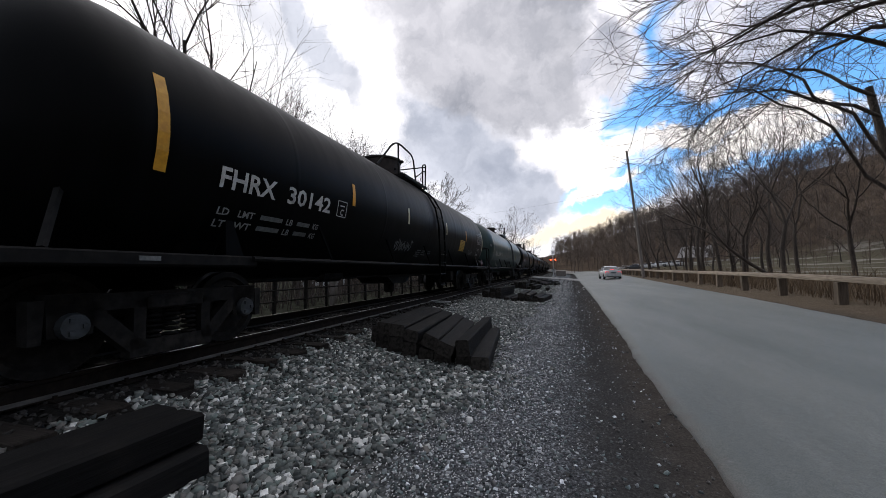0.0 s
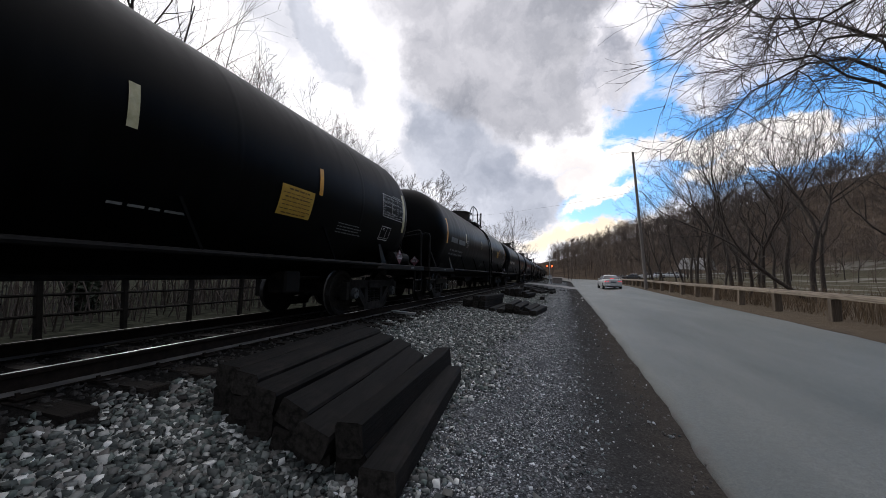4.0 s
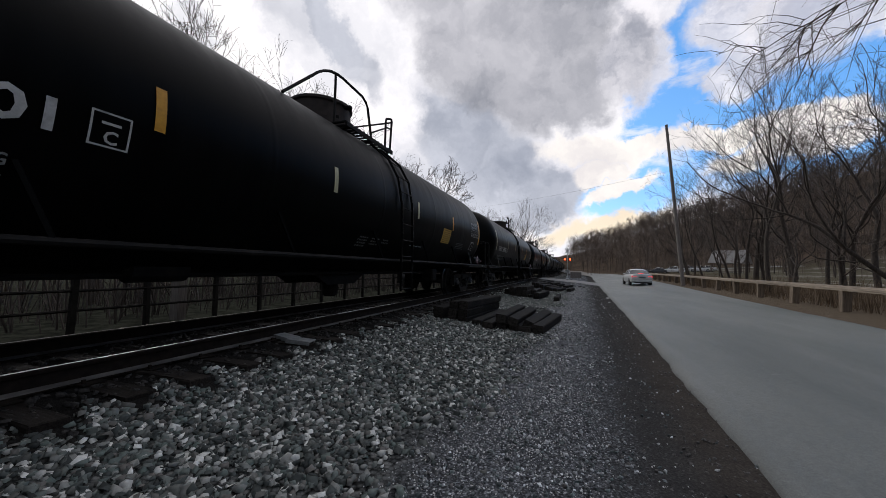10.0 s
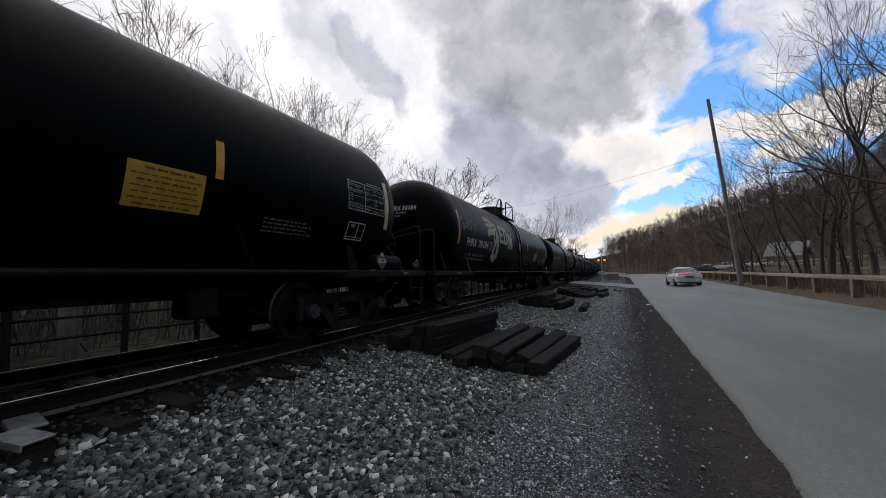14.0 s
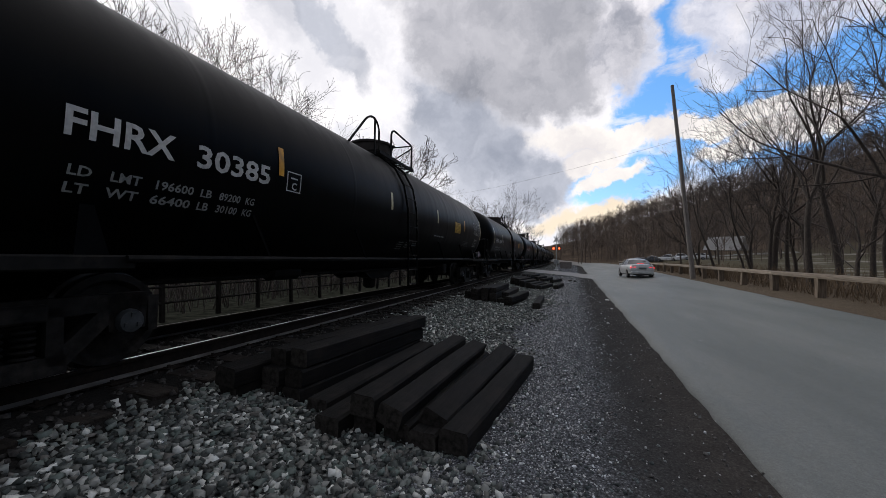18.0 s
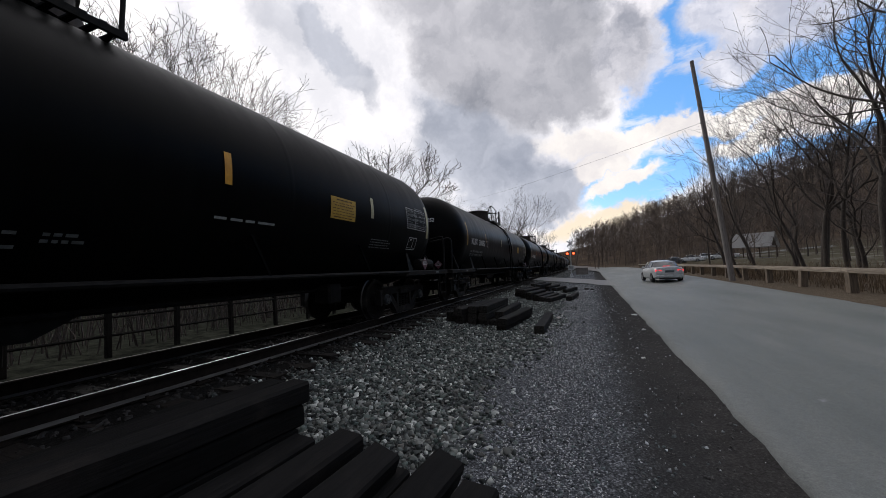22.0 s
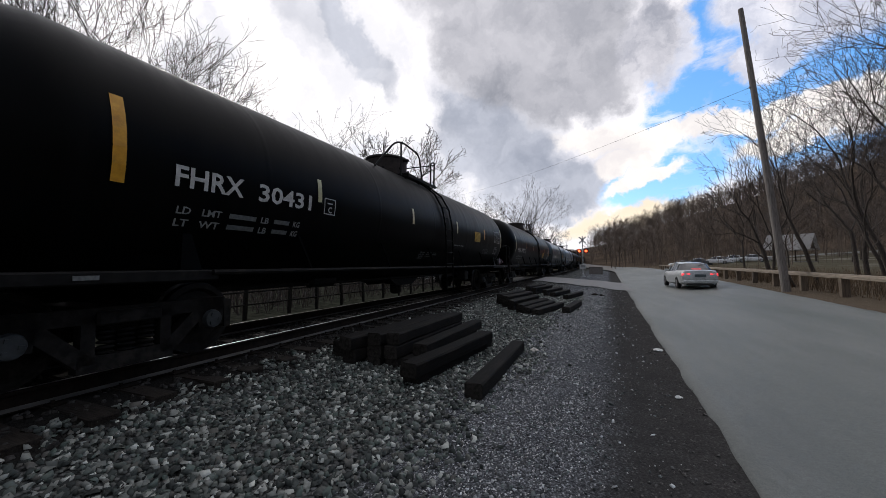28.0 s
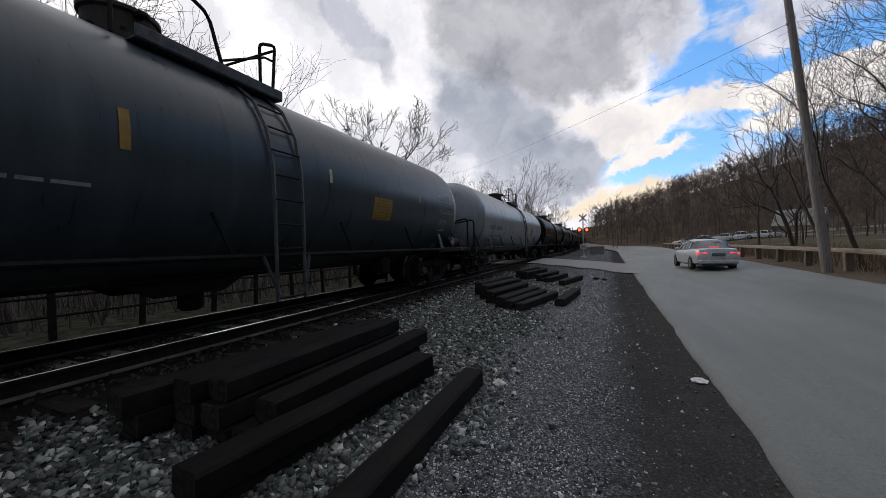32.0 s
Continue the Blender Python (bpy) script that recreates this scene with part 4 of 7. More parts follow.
heap("ties in the third heap", [
    (-0.32, 32.1, -0.31, 34.69, 0.10), (-1.17, 32.05, -0.88, 34.62, 0.25, 2), (-1.38, 32.8, -1.32, 35.4, 0.33), (-1.77, 32.7, -1.71, 35.3, 0.49), (-2.03, 32.6, -1.92, 35.2, 0.48),
    (-1.2, 32.2, -0.94, 34.75, 0.07), (-1.52, 32.7, -1.4, 35.3, 0.12), (-1.78, 32.65, -1.7, 35.25, 0.30), (-2.04, 32.6, -1.94, 35.2, 0.30), (-2.32, 32.3, -2.09, 34.85, 0.46, 5), (-2.56, 32.45, -2.4, 35.05, 0.36, 3),
    (-1.79, 32.7, -1.71, 35.3, 0.11), (-2.05, 32.6, -1.96, 35.2, 0.12), (-2.32, 32.4, -2.14, 34.95, 0.27), (-2.34, 32.4, -2.17, 34.95, 0.10), (-2.6, 32.5, -2.44, 35.05, 0.18)])
heap("ties in the fourth heap", [
    (0.1, 40.4, 0.37, 42.95, 0.10), (-0.7, 39.35, -0.18, 41.85, 0.12), (-0.98, 39.4, -0.5, 41.95, 0.17, 8), (-1.2, 39.42, -0.73, 41.98, 0.24, 8), (-1.56, 39.8, -1.13, 42.4, 0.32, 10),
    (-1.88, 40.4, -1.46, 43.0, 0.40, 8), (-2.18, 40.9, -1.83, 43.5, 0.42, 5), (-1.2, 39.5, -0.78, 42.0, 0.06), (-1.56, 39.9, -1.16, 42.4, 0.13), (-1.9, 40.5, -1.5, 43.0, 0.22), (-1.92, 40.5, -1.53, 43.0, 0.06), (-2.2, 41.0, -1.86, 43.5, 0.24), (-2.22, 41.0, -1.88, 43.5, 0.1)])
heap("ties near the crossing", [
    (-0.25, 45.1, 0.28, 47.6, 0.12), (-0.88, 45.8, -0.38, 48.3, 0.16), (-1.28, 46.0, -0.78, 48.5, 0.26, 8), (-1.8, 46.2, -1.32, 48.7, 0.36, 6), (-1.22, 46.1, -0.72, 48.6, 0.1), (-2.12, 46.4, -1.68, 48.9, 0.4), (-1.82, 46.3, -1.36, 48.8, 0.18), (-2.14, 46.4, -1.7, 48.9, 0.22)])


# ---- litter ----
def scrap(name, x, y, size, mat, label, seed, flat=0.3):
    r = random.Random(seed)
    bm = bmesh.new()
    bmesh.ops.create_icosphere(bm, subdivisions=2, radius=size)
    for v in bm.verts:
        v.co = Vector((v.co.x * r.uniform(0.7, 1.3), v.co.y * r.uniform(0.6, 1.2), v.co.z * flat * r.uniform(0.5, 1.3)))
    me = bpy.data.meshes.new(name)
    bm.to_mesh(me)
    bm.free()
    me.materials.append(M[mat])
    ob = new(name, me)
    ob.matrix_basis = pose(x, y, zg(x, y) + size * flat * 0.6, 0, 0, r.uniform(0, 360))
    return tagged(ob, label, name.replace("_", " "))


scrap("crumpled_paper", -0.04, 34.8, 0.075, "paper", "crumpled white paper lying on the gravel", 1, 0.55)
scrap("pale_stone", 2.03, 35.6, 0.085, "stone", "flat pale stone on the dirt at the road's edge", 2, 0.35)
scrap("pale_stone", 1.9, 33.0, 0.04, "stone", "small pale stone on the dirt at the road's edge", 3, 0.5)
scrap("pale_stone", 1.5, 30.2, 0.035, "stone", "small pale stone on the gravel shoulder", 4, 0.5)
scrap("dark_clod", 0.9, 47.9, 0.13, "tie_end", "dark clod of earth on the gravel by the crossing", 5, 0.5)
scrap("dark_clod", 1.23, 47.7, 0.10, "tie_end", "dark clod of earth on the gravel by the crossing", 6, 0.5)
for k, (x, y, a) in enumerate(((-3.16, 19.15, 12), (-3.52, 19.28, -8))):
    bm = bmesh.new()
    box(bm, -0.17, -0.1, 0, 0.17, 0.1, 0.018, bevel=0.004)
    box(bm, -0.17, -0.1, -0.035, 0.17, -0.085, 0.002, bevel=0.002)
    me = bpy.data.meshes.new("tie_plate")
    bm.to_mesh(me)
    bm.free()
    me.materials.append(M["galvanised"])
    ob = new("loose_tie_plate", me)
    ob.matrix_basis = pose(x, y, zg(x, y) + 0.055, 0, 4, a)
    tagged(ob, "pale steel tie plate dropped on the ballast", "tie plate")


# ---- timber guard rail ----
def build_guard_rail():
    e = thing("guard_rail", pose(0, 0, 0), "weathered timber guard rail on short wooden posts beside the road", "guard rail")
    r = random.Random(8)
    posts, beams = [], []
    for k in range(3):
        bm = bmesh.new()
        box(bm, -0.11, -0.10, -0.35, 0.11, 0.10, 0.62 + 0.02 * k, bevel=0.016)
        for v in bm.verts:
            v.co += Vector((r.uniform(-0.01, 0.01), r.uniform(-0.01, 0.01), r.uniform(-0.012, 0.012)))
        me = bpy.data.meshes.new("post")
        bm.to_mesh(me)
        bm.free()
        me.materials.append(M["post"])
        posts.append(me)
        bm = bmesh.new()
        pts = [(0, -3.06 + 6.12 * j / 6, r.uniform(-0.012, 0.012)) for j in range(7)]
        tube(bm, pts, [0.118 + r.uniform(-0.008, 0.008) for _ in pts], 8)
        for v in bm.verts:
            v.co.x = max(-0.095, min(0.095, v.co.x))
            v.co.z = max(-0.078, min(0.078, v.co.z))
        me = bpy.data.meshes.new("beam")
        bm.to_mesh(me)
        bm.free()
        me.materials.append(M["timber"])
        beams.append(me)
    for k in range(-7, 24):
        y = 32.6 + 3.05 * k
        x = rail_line(y)
        p = new("post", r.choice(posts))
        p.parent = e
        p.matrix_basis = pose(x + 0.02, y, zg(x, y), r.uniform(-2, 2), r.uniform(-3, 3), r.uniform(-8, 8))
        if k % 2 == 0:
            b = new("beam", r.choice(beams))
            b.parent = e
            za, zb = zg(x, y) + 0.71, zg(rail_line(y + 6.1), y + 6.1) + 0.71
            d = Vector((0.046 * 6.1, 6.1, zb - za))
            b.matrix_basis = Matrix.Translation(Vector((x, y, za)) + d / 2) @ d.to_track_quat("Y", "Z").to_matrix().to_4x4()


build_guard_rail()


# ---- fence beyond the track ----
def build_fence():
    r = random.Random(14)
    e = thing("pipe_fence", pose(0, 0, 0), "dark three-rail fence on posts beyond the track", "fence")
    x = -8.7
    bm = bmesh.new()
    box(bm, -0.05, -0.05, -0.3, 0.05, 0.05, 1.24, bevel=0.01)
    me = bpy.data.meshes.new("post")
    bm.to_mesh(me)
    bm.free()
    me.materials.append(M["fence"])
    for k in range(54):
        y = 4 + 1.52 * k + r.uniform(-0.14, 0.14)
        p = new("post", me)
        p.parent = e
        p.matrix_basis = pose(x, y, zg(x, y) - r.uniform(0, 0.08), r.uniform(-3, 3), r.uniform(-2, 2), 3 * (k % 3))
    bm = bmesh.new()
    tube(bm, [(x, y, zg(x, y) + 0.46) for y in range(2, 86, 3)], 0.03, 6)
    part("lower_rail", bm, "fence", e)
    bm = bmesh.new()
    tube(bm, [(x, y, zg(x, y) + 0.84) for y in range(2, 86, 3)], 0.03, 6)
    part("upper_rail", bm, "fence", e)
    bm = bmesh.new()
    tube(bm, [(x, y, zg(x, y) + 1.16) for y in range(2, 86, 3)], 0.03, 6)
    part("top_rail", bm, "fence", e)


build_fence()


# ---- trees ----
def limbs(seed, height, r0, levels, kids, lean=(0, 0, 0), droop=0.0, first=0.32, spreadness=0.75, wob=0.16, thick=1.0):
    """Segments of a bare tree: both ends, both radii and the order of branching."""
    g = random.Random(seed)
    out = []

    def shoot(p, d, length, r, level):
        n = 6 if level == 0 else (4 if level < 3 else 3)
        pts, dirs = [p], [d]
        for k in range(n):
            d = (d + Vector((g.gauss(0, wob), g.gauss(0, wob), g.gauss(0, wob * 0.7) + (0.10 if level < 3 else 0.06) - droop * level * 0.05))).normalized()
            p = p + d * (length / n)
            pts.append(p)
            dirs.append(d)
        taper = 0.35 if level == 0 else 0.3
        radii = [r * (1 - (1 - taper) * k / n) for k in range(n + 1)]
        for k in range(n):
            out.append((pts[k], pts[k + 1], radii[k], radii[k + 1], level))
        if level >= levels:
            return
        m = kids[min(level, len(kids) - 1)]
        for j in range(m):
            f = first + (1 - first) * (j + g.uniform(0.2, 0.9)) / m if level == 0 else 0.2 + 0.8 * (j + g.uniform(0.1, 0.9)) / m
            i = min(int(f * n), n - 1)
            t = f * n - i
            q = pts[i].lerp(pts[i + 1], min(t, 1))
            a = g.uniform(0, 2 * math.pi)
            side = dirs[i].cross(Vector((math.cos(a), math.sin(a), 0.3))).normalized()
            nd = (dirs[i] * (1 - spreadness * 0.55) + side * spreadness * g.uniform(0.7, 1.2)).normalized()
            rr = max(radii[i] * min(0.8, g.uniform(0.34, 0.56) * thick), 0.004 * thick)
            shoot(q, nd, length * g.uniform(0.42, 0.66) * (1.1 - 0.35 * f if level == 0 else 1), rr, level + 1)

    shoot(Vector((0, 0, -0.15)), (Vector((0, 0, 1)) + Vector(lean)).normalized(), height * 0.72, r0, 0)
    return out


def limb_mesh(name, segs, mat, sides=None):
    vs, fs = [], []
    tri = []
    for a, b, ra, rb, lv in segs:
        n = sides or (8 if lv == 0 else 5 if lv == 1 else 3)
        d = (b - a).normalized()
        s = d.cross(Vector((0, 0, 1)) if abs(d.z) < 0.9 else Vector((1, 0, 0))).normalized()
        u = s.cross(d)
        k0 = len(vs)
        for p, r in ((a - d * ra * 0.3, ra), (b, rb)):
            for k in range(n):
                w = 2 * math.pi * k / n
                vs.append(p + r * (math.cos(w) * s + math.sin(w) * u))
        for k in range(n):
            fs.append((k0 + k, k0 + (k + 1) % n, k0 + n + (k + 1) % n, k0 + n + k))
    return mesh_np(name, [tuple(v) for v in vs], fs, [mat], True)


def tree_kind(seed, height, r0, levels=4, kids=(7, 5, 4, 3), twig="twig", **kw):
    segs = limbs(seed, height, r0, levels, kids, **kw)
    return limb_mesh("trunk", [s for s in segs if s[4] <= 1], "bark"), limb_mesh("crown", [s for s in segs if s[4] > 1], twig)


def plant(kind, x, y, scale, turn, label, group, name="bare_tree", tilt=0.0):
    e = thing(name, pose(x, y, zg(x, y), tilt, 0, turn) @ Matrix.Scale(scale, 4), label, "tree", group)
    e.scale = (scale,) * 3
    obj("trunk", kind[0], None, e)
    obj("crown", kind[1], None, e)
    return e


def forked(seed, height, r0, clear=0.34, wide=1.0, depth=7, lean=(0, 0, 0), least=0.009, twig="twig", crook=0.12):
    """A bare tree whose trunk divides again and again into rising limbs: trunk mesh and crown mesh."""
    g = random.Random(seed)
    out = []

    def shoot(p, d, length, r, level):
        n = 5 if level == 0 else 4 if level < 4 else 3
        end = max(r * (0.72 if level == 0 else 0.78), least)
        for k in range(n):
            bend = crook * (0.5 if level == 0 else 1.0)
            d = (d + Vector((g.gauss(0, bend), g.gauss(0, bend), g.gauss(0, bend * 0.7) + 0.05))).normalized()
            q = p + d * (length / n)
            out.append((p, q, max(r + (end - r) * k / n, least), max(r + (end - r) * (k + 1) / n, least), 0 if level == 0 else 1 if level < 3 else 2))
            if level > 1 and k and g.random() < 0.42:
                side(q, d, length * g.uniform(0.45, 0.8), max(end * 0.45, least))
            elif level == 0 and k > 1 and g.random() < 0.6:
                shoot(q, turned(d, g.uniform(38, 62)), length * g.uniform(0.25, 0.42), r * 0.28, max(depth - 3, 2))
            p = q
        if level >= depth:
            return
        shoot(p, turned(d, wide * g.uniform(5, 17)), length * (0.62 if level == 0 else g.uniform(0.74, 0.92)), end * g.uniform(0.78, 0.9), level + 1)
        shoot(p, turned(d, wide * g.uniform(22, 40)), length * (0.60 if level == 0 else g.uniform(0.66, 0.88)), end * g.uniform(0.55, 0.78), level + 1)
        if level < 2 or g.random() < 0.16:
            shoot(p, turned(d, wide * g.uniform(24, 46)), length * (0.52 if level == 0 else g.uniform(0.6, 0.8)), end * g.uniform(0.42, 0.62), level + 1)

    def turned(d, degrees):
        a = g.uniform(0, 2 * math.pi)
        u = d.cross(Vector((math.cos(a), math.sin(a), 0.21))).normalized()
        return (d * math.cos(radians(degrees)) + u * math.sin(radians(degrees))).normalized()

    def side(p, d, length, r):
        d = turned(d, g.uniform(30, 65))
        for k in range(3):
            d = (d + Vector((g.gauss(0, 0.2), g.gauss(0, 0.2), g.gauss(0.06, 0.2)))).normalized()
            out.append((p, p + d * length / 3, r, max(r * 0.8, least * 0.8), 2))
            p = p + d * length / 3

    shoot(Vector((0, 0, -0.15)), (Vector((0, 0, 1)) + Vector(lean)).normalized(), height * clear, r0, 0)
    return limb_mesh("trunk", [q for q in out if q[4] <= 1], "bark"), limb_mesh("crown", [q for q in out if q[4] > 1], twig)


KINDS = [forked(21, 13, 0.17, 0.34, 1.0, 6), forked(22, 15, 0.20, 0.40, 1.0, 6), forked(23, 12, 0.15, 0.30, 1.1, 6, lean=(-0.2, 0.05, 0)), forked(33, 17, 0.24, 0.44, 0.72, 7, twig="pale_twig"), forked(25, 9, 0.08, 0.18, 1.0, 5)]
r = random.Random(31)
SHADY = [tree_kind(51, 13, 0.15, kids=(9, 6, 5, 3), first=0.22, wob=0.15, spreadness=0.62, thick=1.35), tree_kind(52, 15, 0.17, kids=(9, 6, 5, 3), first=0.26, wob=0.13, spreadness=0.55, thick=1.3),
         tree_kind(53, 11, 0.12, kids=(9, 6, 4, 2), lean=(0.14, 0.1, 0), first=0.18, wob=0.17, spreadness=0.7, thick=1.4), tree_kind(54, 9, 0.08, kids=(9, 6, 4, 2), first=0.1, wob=0.18, spreadness=0.7, thick=1.4)]
def height_of(kind):
    return max(v.co.z for v in kind[1].vertices)


# the belt of trees behind the guard rail
for x, y, h, kd in ((12.0, 32.0, 10.5, 0), (11.8, 36.0, 9.5, 2), (11.0, 41.3, 12.5, 1), (13.0, 43.0, 16.5, 3),
                    (12.2, 47.5, 11, 1), (13.5, 53.0, 10, 0), (11.0, 57.0, 8, 4), (12.5, 61.0, 9, 0), (16.0, 46.0, 12, 1),
                    (17.0, 30.0, 10, 1), (15.5, 58.0, 10, 2), (18.5, 49.0, 11, 0), (13.0, 68.0, 9, 1), (10.4, 34.2, 6, 4), (14.6, 36.0, 11, 1),
                    (12.6, 28.0, 8, 2), (15.0, 40.0, 13, 0), (13.8, 49.0, 14, 3), (10.8, 38.0, 5, 4), (12.0, 44.6, 6, 4)):
    kind = (KINDS + SHADY[:1])[kd]
    plant(kind, x, y, h / height_of(kind), r.uniform(0, 360), "bare grey-brown roadside tree with a thin twiggy crown", "trees behind the guard rail")
LEANING = forked(26, 10, 0.15, 0.52, 1.05, 6, lean=(-0.36, 0.04, 0))
for x, y, h, a in ((10.5, 50.2, 10.5, 4), (9.7, 50.6, 8.5, -9), (11.0, 46.3, 10.0, 12), (10.2, 45.2, 7.0, 30)):
    plant(LEANING, x, y, h / height_of(LEANING), a, "bare tree leaning over the guard rail towards the road", "trees behind the guard rail")
STOUT = forked(27, 14, 0.27, 0.34, 1.1)
for x, y, h, a in ((15.0, 53.5, 13, 150), (21.0, 61.5, 14, 10)):
    plant(STOUT, x, y, h / height_of(STOUT), a, "stout bare roadside tree with a forked twiggy crown", "trees behind the guard rail")
FALLEN = forked(28, 6, 0.12, 0.62, 1.0, 4, lean=(-1.5, 0.0, 0))
plant(FALLEN, 12.2, 32.3, 0.9, 5, "half-fallen bare tree propped low among the trunks", "trees behind the guard rail")
# the trees beyond the track, dark against the bright sky
SLIM = [forked(58, 14, 0.26, 0.36, 0.95, least=0.012), forked(59, 14, 0.24, 0.40, 0.9, least=0.012)]
SPREAD = [forked(56, 13, 0.20, 0.24, 1.15, 7, least=0.013), forked(57, 13, 0.19, 0.30, 1.1, 7, least=0.013)]


for x, y, h, kd in ((-12.5, 9.5, 13, SHADY[1]), (-17, 15.0, 13, SHADY[0]), (-13.5, 14.0, 9, SHADY[2]), (-20, 12, 14, SHADY[1]), (-12.0, 12.0, 7, SHADY[3]), (-17.4, 29.7, 14.2, SLIM[0]), (-19.5, 27.2, 12.5, SLIM[1]), (-16.6, 24.6, 9.5, SHADY[2]), (-16.3, 34.1, 15.2, SLIM[1]), (-23.4, 40.6, 17.0, SLIM[1]), (-20.6, 35.6, 14.5, SLIM[1]), (-22.6, 37.4, 16.5, SLIM[0]), (-24.5, 34.4, 14.0, SLIM[1])):
    plant(kd, x, y, h / height_of(kd), r.uniform(0, 360), "dark bare tree with crooked limbs beyond the railway track", "trees beyond the track")
for x, y, h, kd in ((-20.0, 46.2, 11.0, 1), (-22.7, 68.4, 19.5, 0), (-33, 92, 15, 1), (-26, 104, 13.5, 0),
                    (-22, 118, 13, 1), (-17, 125, 13, 0), (-30, 58, 11, 1), (-12, 135, 12, 0), (-19, 145, 13, 1)):
    plant(SPREAD[kd], x, y, h / height_of(SPREAD[kd]), r.uniform(0, 360), "tall bare tree beyond the railway track", "trees beyond the track")
for x, y, s, kd in ((-15.6, 90, 0.9, 0), (-13.4, 91.5, 0.85, 2), (-10.8, 90, 0.85, 1), (-8.6, 92, 0.8, 0), (-7.4, 95, 0.78, 2), (-18.5, 92, 0.85, 1), (-12.0, 96, 0.95, 0), (-21.5, 95, 0.9, 2), (-9.5, 100, 0.85, 1)):
    plant(KINDS[kd], x, y, s, r.uniform(0, 360), "bare twiggy tree by the track past the crossing", "trees past the crossing")
g = random.Random(77)
for k in range(26):
    y = 8 + 2.4 * k + g.uniform(-0.8, 0.8)
    x = -10.0 - g.uniform(0, 5)
    plant(LEANING if k % 2 else KINDS[4], x, y, g.uniform(0.40, 0.62), g.uniform(0, 360), "thin bare sapling in the dark scrub beyond the track", "saplings beyond the track", "sapling")


def ivy_tree():
    """A trunk thickly wrapped in climbing ivy."""
    e = plant(SHADY[1], -13.0, 17.8, 0.95, 200, "dark bare tree with an ivy-wrapped trunk beyond the track", "trees beyond the track")
    g = np.random.default_rng(88)
    n = 5200
    h = 9.0 * g.uniform(0, 1, n) ** 0.9
    a = g.uniform(0, 6.283, n)
    rad = 0.13 + (0.22 + 0.10 * np.sin(h * 2.6)) * g.uniform(0.2, 1.0, n) * (1 - h / 13)
    c = np.stack([rad * np.cos(a) + 0.012 * h * np.sin(h), rad * np.sin(a), h], 1)
    u, w = g.normal(0, 0.05, (n, 3)), g.normal(0, 0.05, (n, 3))
    V = np.stack([c - u, c + w, c + u, c - w], 1).reshape(-1, 3)
    k = 4 * np.arange(n)[:, None]
    ivy = obj("ivy", mesh_np("ivy", V, k + (0, 1, 2, 3), ["ivy"]), None, e)
    tagged(ivy, "dark green climbing ivy leaves", kind="stuff")


ivy_tree()
# the roadside trees whose limbs hang over the road
def reaching_tree(seed, root, top, targets, stout=1.0):
    """A trunk with long limbs that arch out to the given places, and hanging twigs on them."""
    g = random.Random(seed)
    root = Vector(root)
    trunk, twigs = [], []

    def line(pts, ra, rb, lv, out):
        n = len(pts) - 1
        for k in range(n):
            out.append((pts[k], pts[k + 1], ra + (rb - ra) * k / n, ra + (rb - ra) * (k + 1) / n, lv))

    def twig(p, d, length, r, level):
        n = 4
        pts = [p]
        for k in range(n):
            d = (d + Vector((g.gauss(0, 0.13), g.gauss(0, 0.13), g.gauss(0, 0.12) - 0.03))).normalized()
            pts.append(pts[-1] + d * length / n)
        line(pts, r, r * 0.35, level, twigs)
        if level >= 5:
            return
        for k in range((0, 0, 4, 2, 0)[level]):
            q = pts[g.randint(0, n - 1)].lerp(pts[-1], g.uniform(0.05, 0.6))
            side = Vector((g.gauss(0, 0.6) - 0.25, g.gauss(0, 0.6), g.gauss(0, 0.5))).normalized()
            twig(q, (d * 0.75 + side * 0.75).normalized(), length * g.uniform(0.55, 0.9), max(r * 0.62, 0.006), level + 1)

    crown = Vector(top)
    tp = [root.lerp(crown, k / 5) + Vector((g.uniform(-0.1, 0.1), g.uniform(-0.1, 0.1), 0)) for k in range(6)]
    line(tp, 0.17, 0.09, 0, trunk)
    for t in targets:
        t = Vector(t)
        f = g.uniform(0.45, 1.0)
        a = root.lerp(crown, f)
        n = 9
        pts = []
        for k in range(n + 1):
            u = k / n
            pts.append(a.lerp(t, u) + Vector((g.gauss(0, 0.12), g.gauss(0, 0.12), 1.3 * math.sin(math.pi * u) + g.gauss(0, 0.08))) * (1 if 0 < k else 0))
        line(pts, 0.095 * stout, 0.009, 1, trunk)
        for k in range(2, n + 1):
            for _ in range(2 if k < n else 4):
                d = (pts[k] - pts[k - 1]).normalized()
                side = Vector((g.gauss(-0.1, 0.6), g.gauss(0, 0.7), g.gauss(0.05, 0.5)))
                twig(pts[k], (d + side).normalized(), g.uniform(0.8, 1.7), 0.015, 2)
    loc = [(a - root, b - root, ra, rb, lv) for a, b, ra, rb, lv in trunk], [(a - root, b - root, ra, rb, lv) for a, b, ra, rb, lv in twigs]
    e = thing("overhanging_tree", Matrix.Translation(root), "bare tree whose long thin limbs hang over the road", "tree", "trees overhanging the road")
    obj("trunk", limb_mesh("trunk", loc[0], "bark"), None, e)
    obj("crown", limb_mesh("crown", loc[1], "twig"), None, e)


reaching_tree(3, (10.8, 16.6, zg(10.8, 16.6) - 0.2), (9.8, 17.0, 6.6), [(3.2, 17.2, 5.8), (3.8, 18.2, 6.6), (4.6, 18.6, 5.5), (3.4, 16.4, 7.2)])
reaching_tree(4, (11.4, 18.2, zg(11.4, 18.2) - 0.2), (10.2, 18.4, 6.2), [(4.2, 17.6, 6.4), (5.6, 18.8, 5.6), (6.0, 17.2, 7.0)])
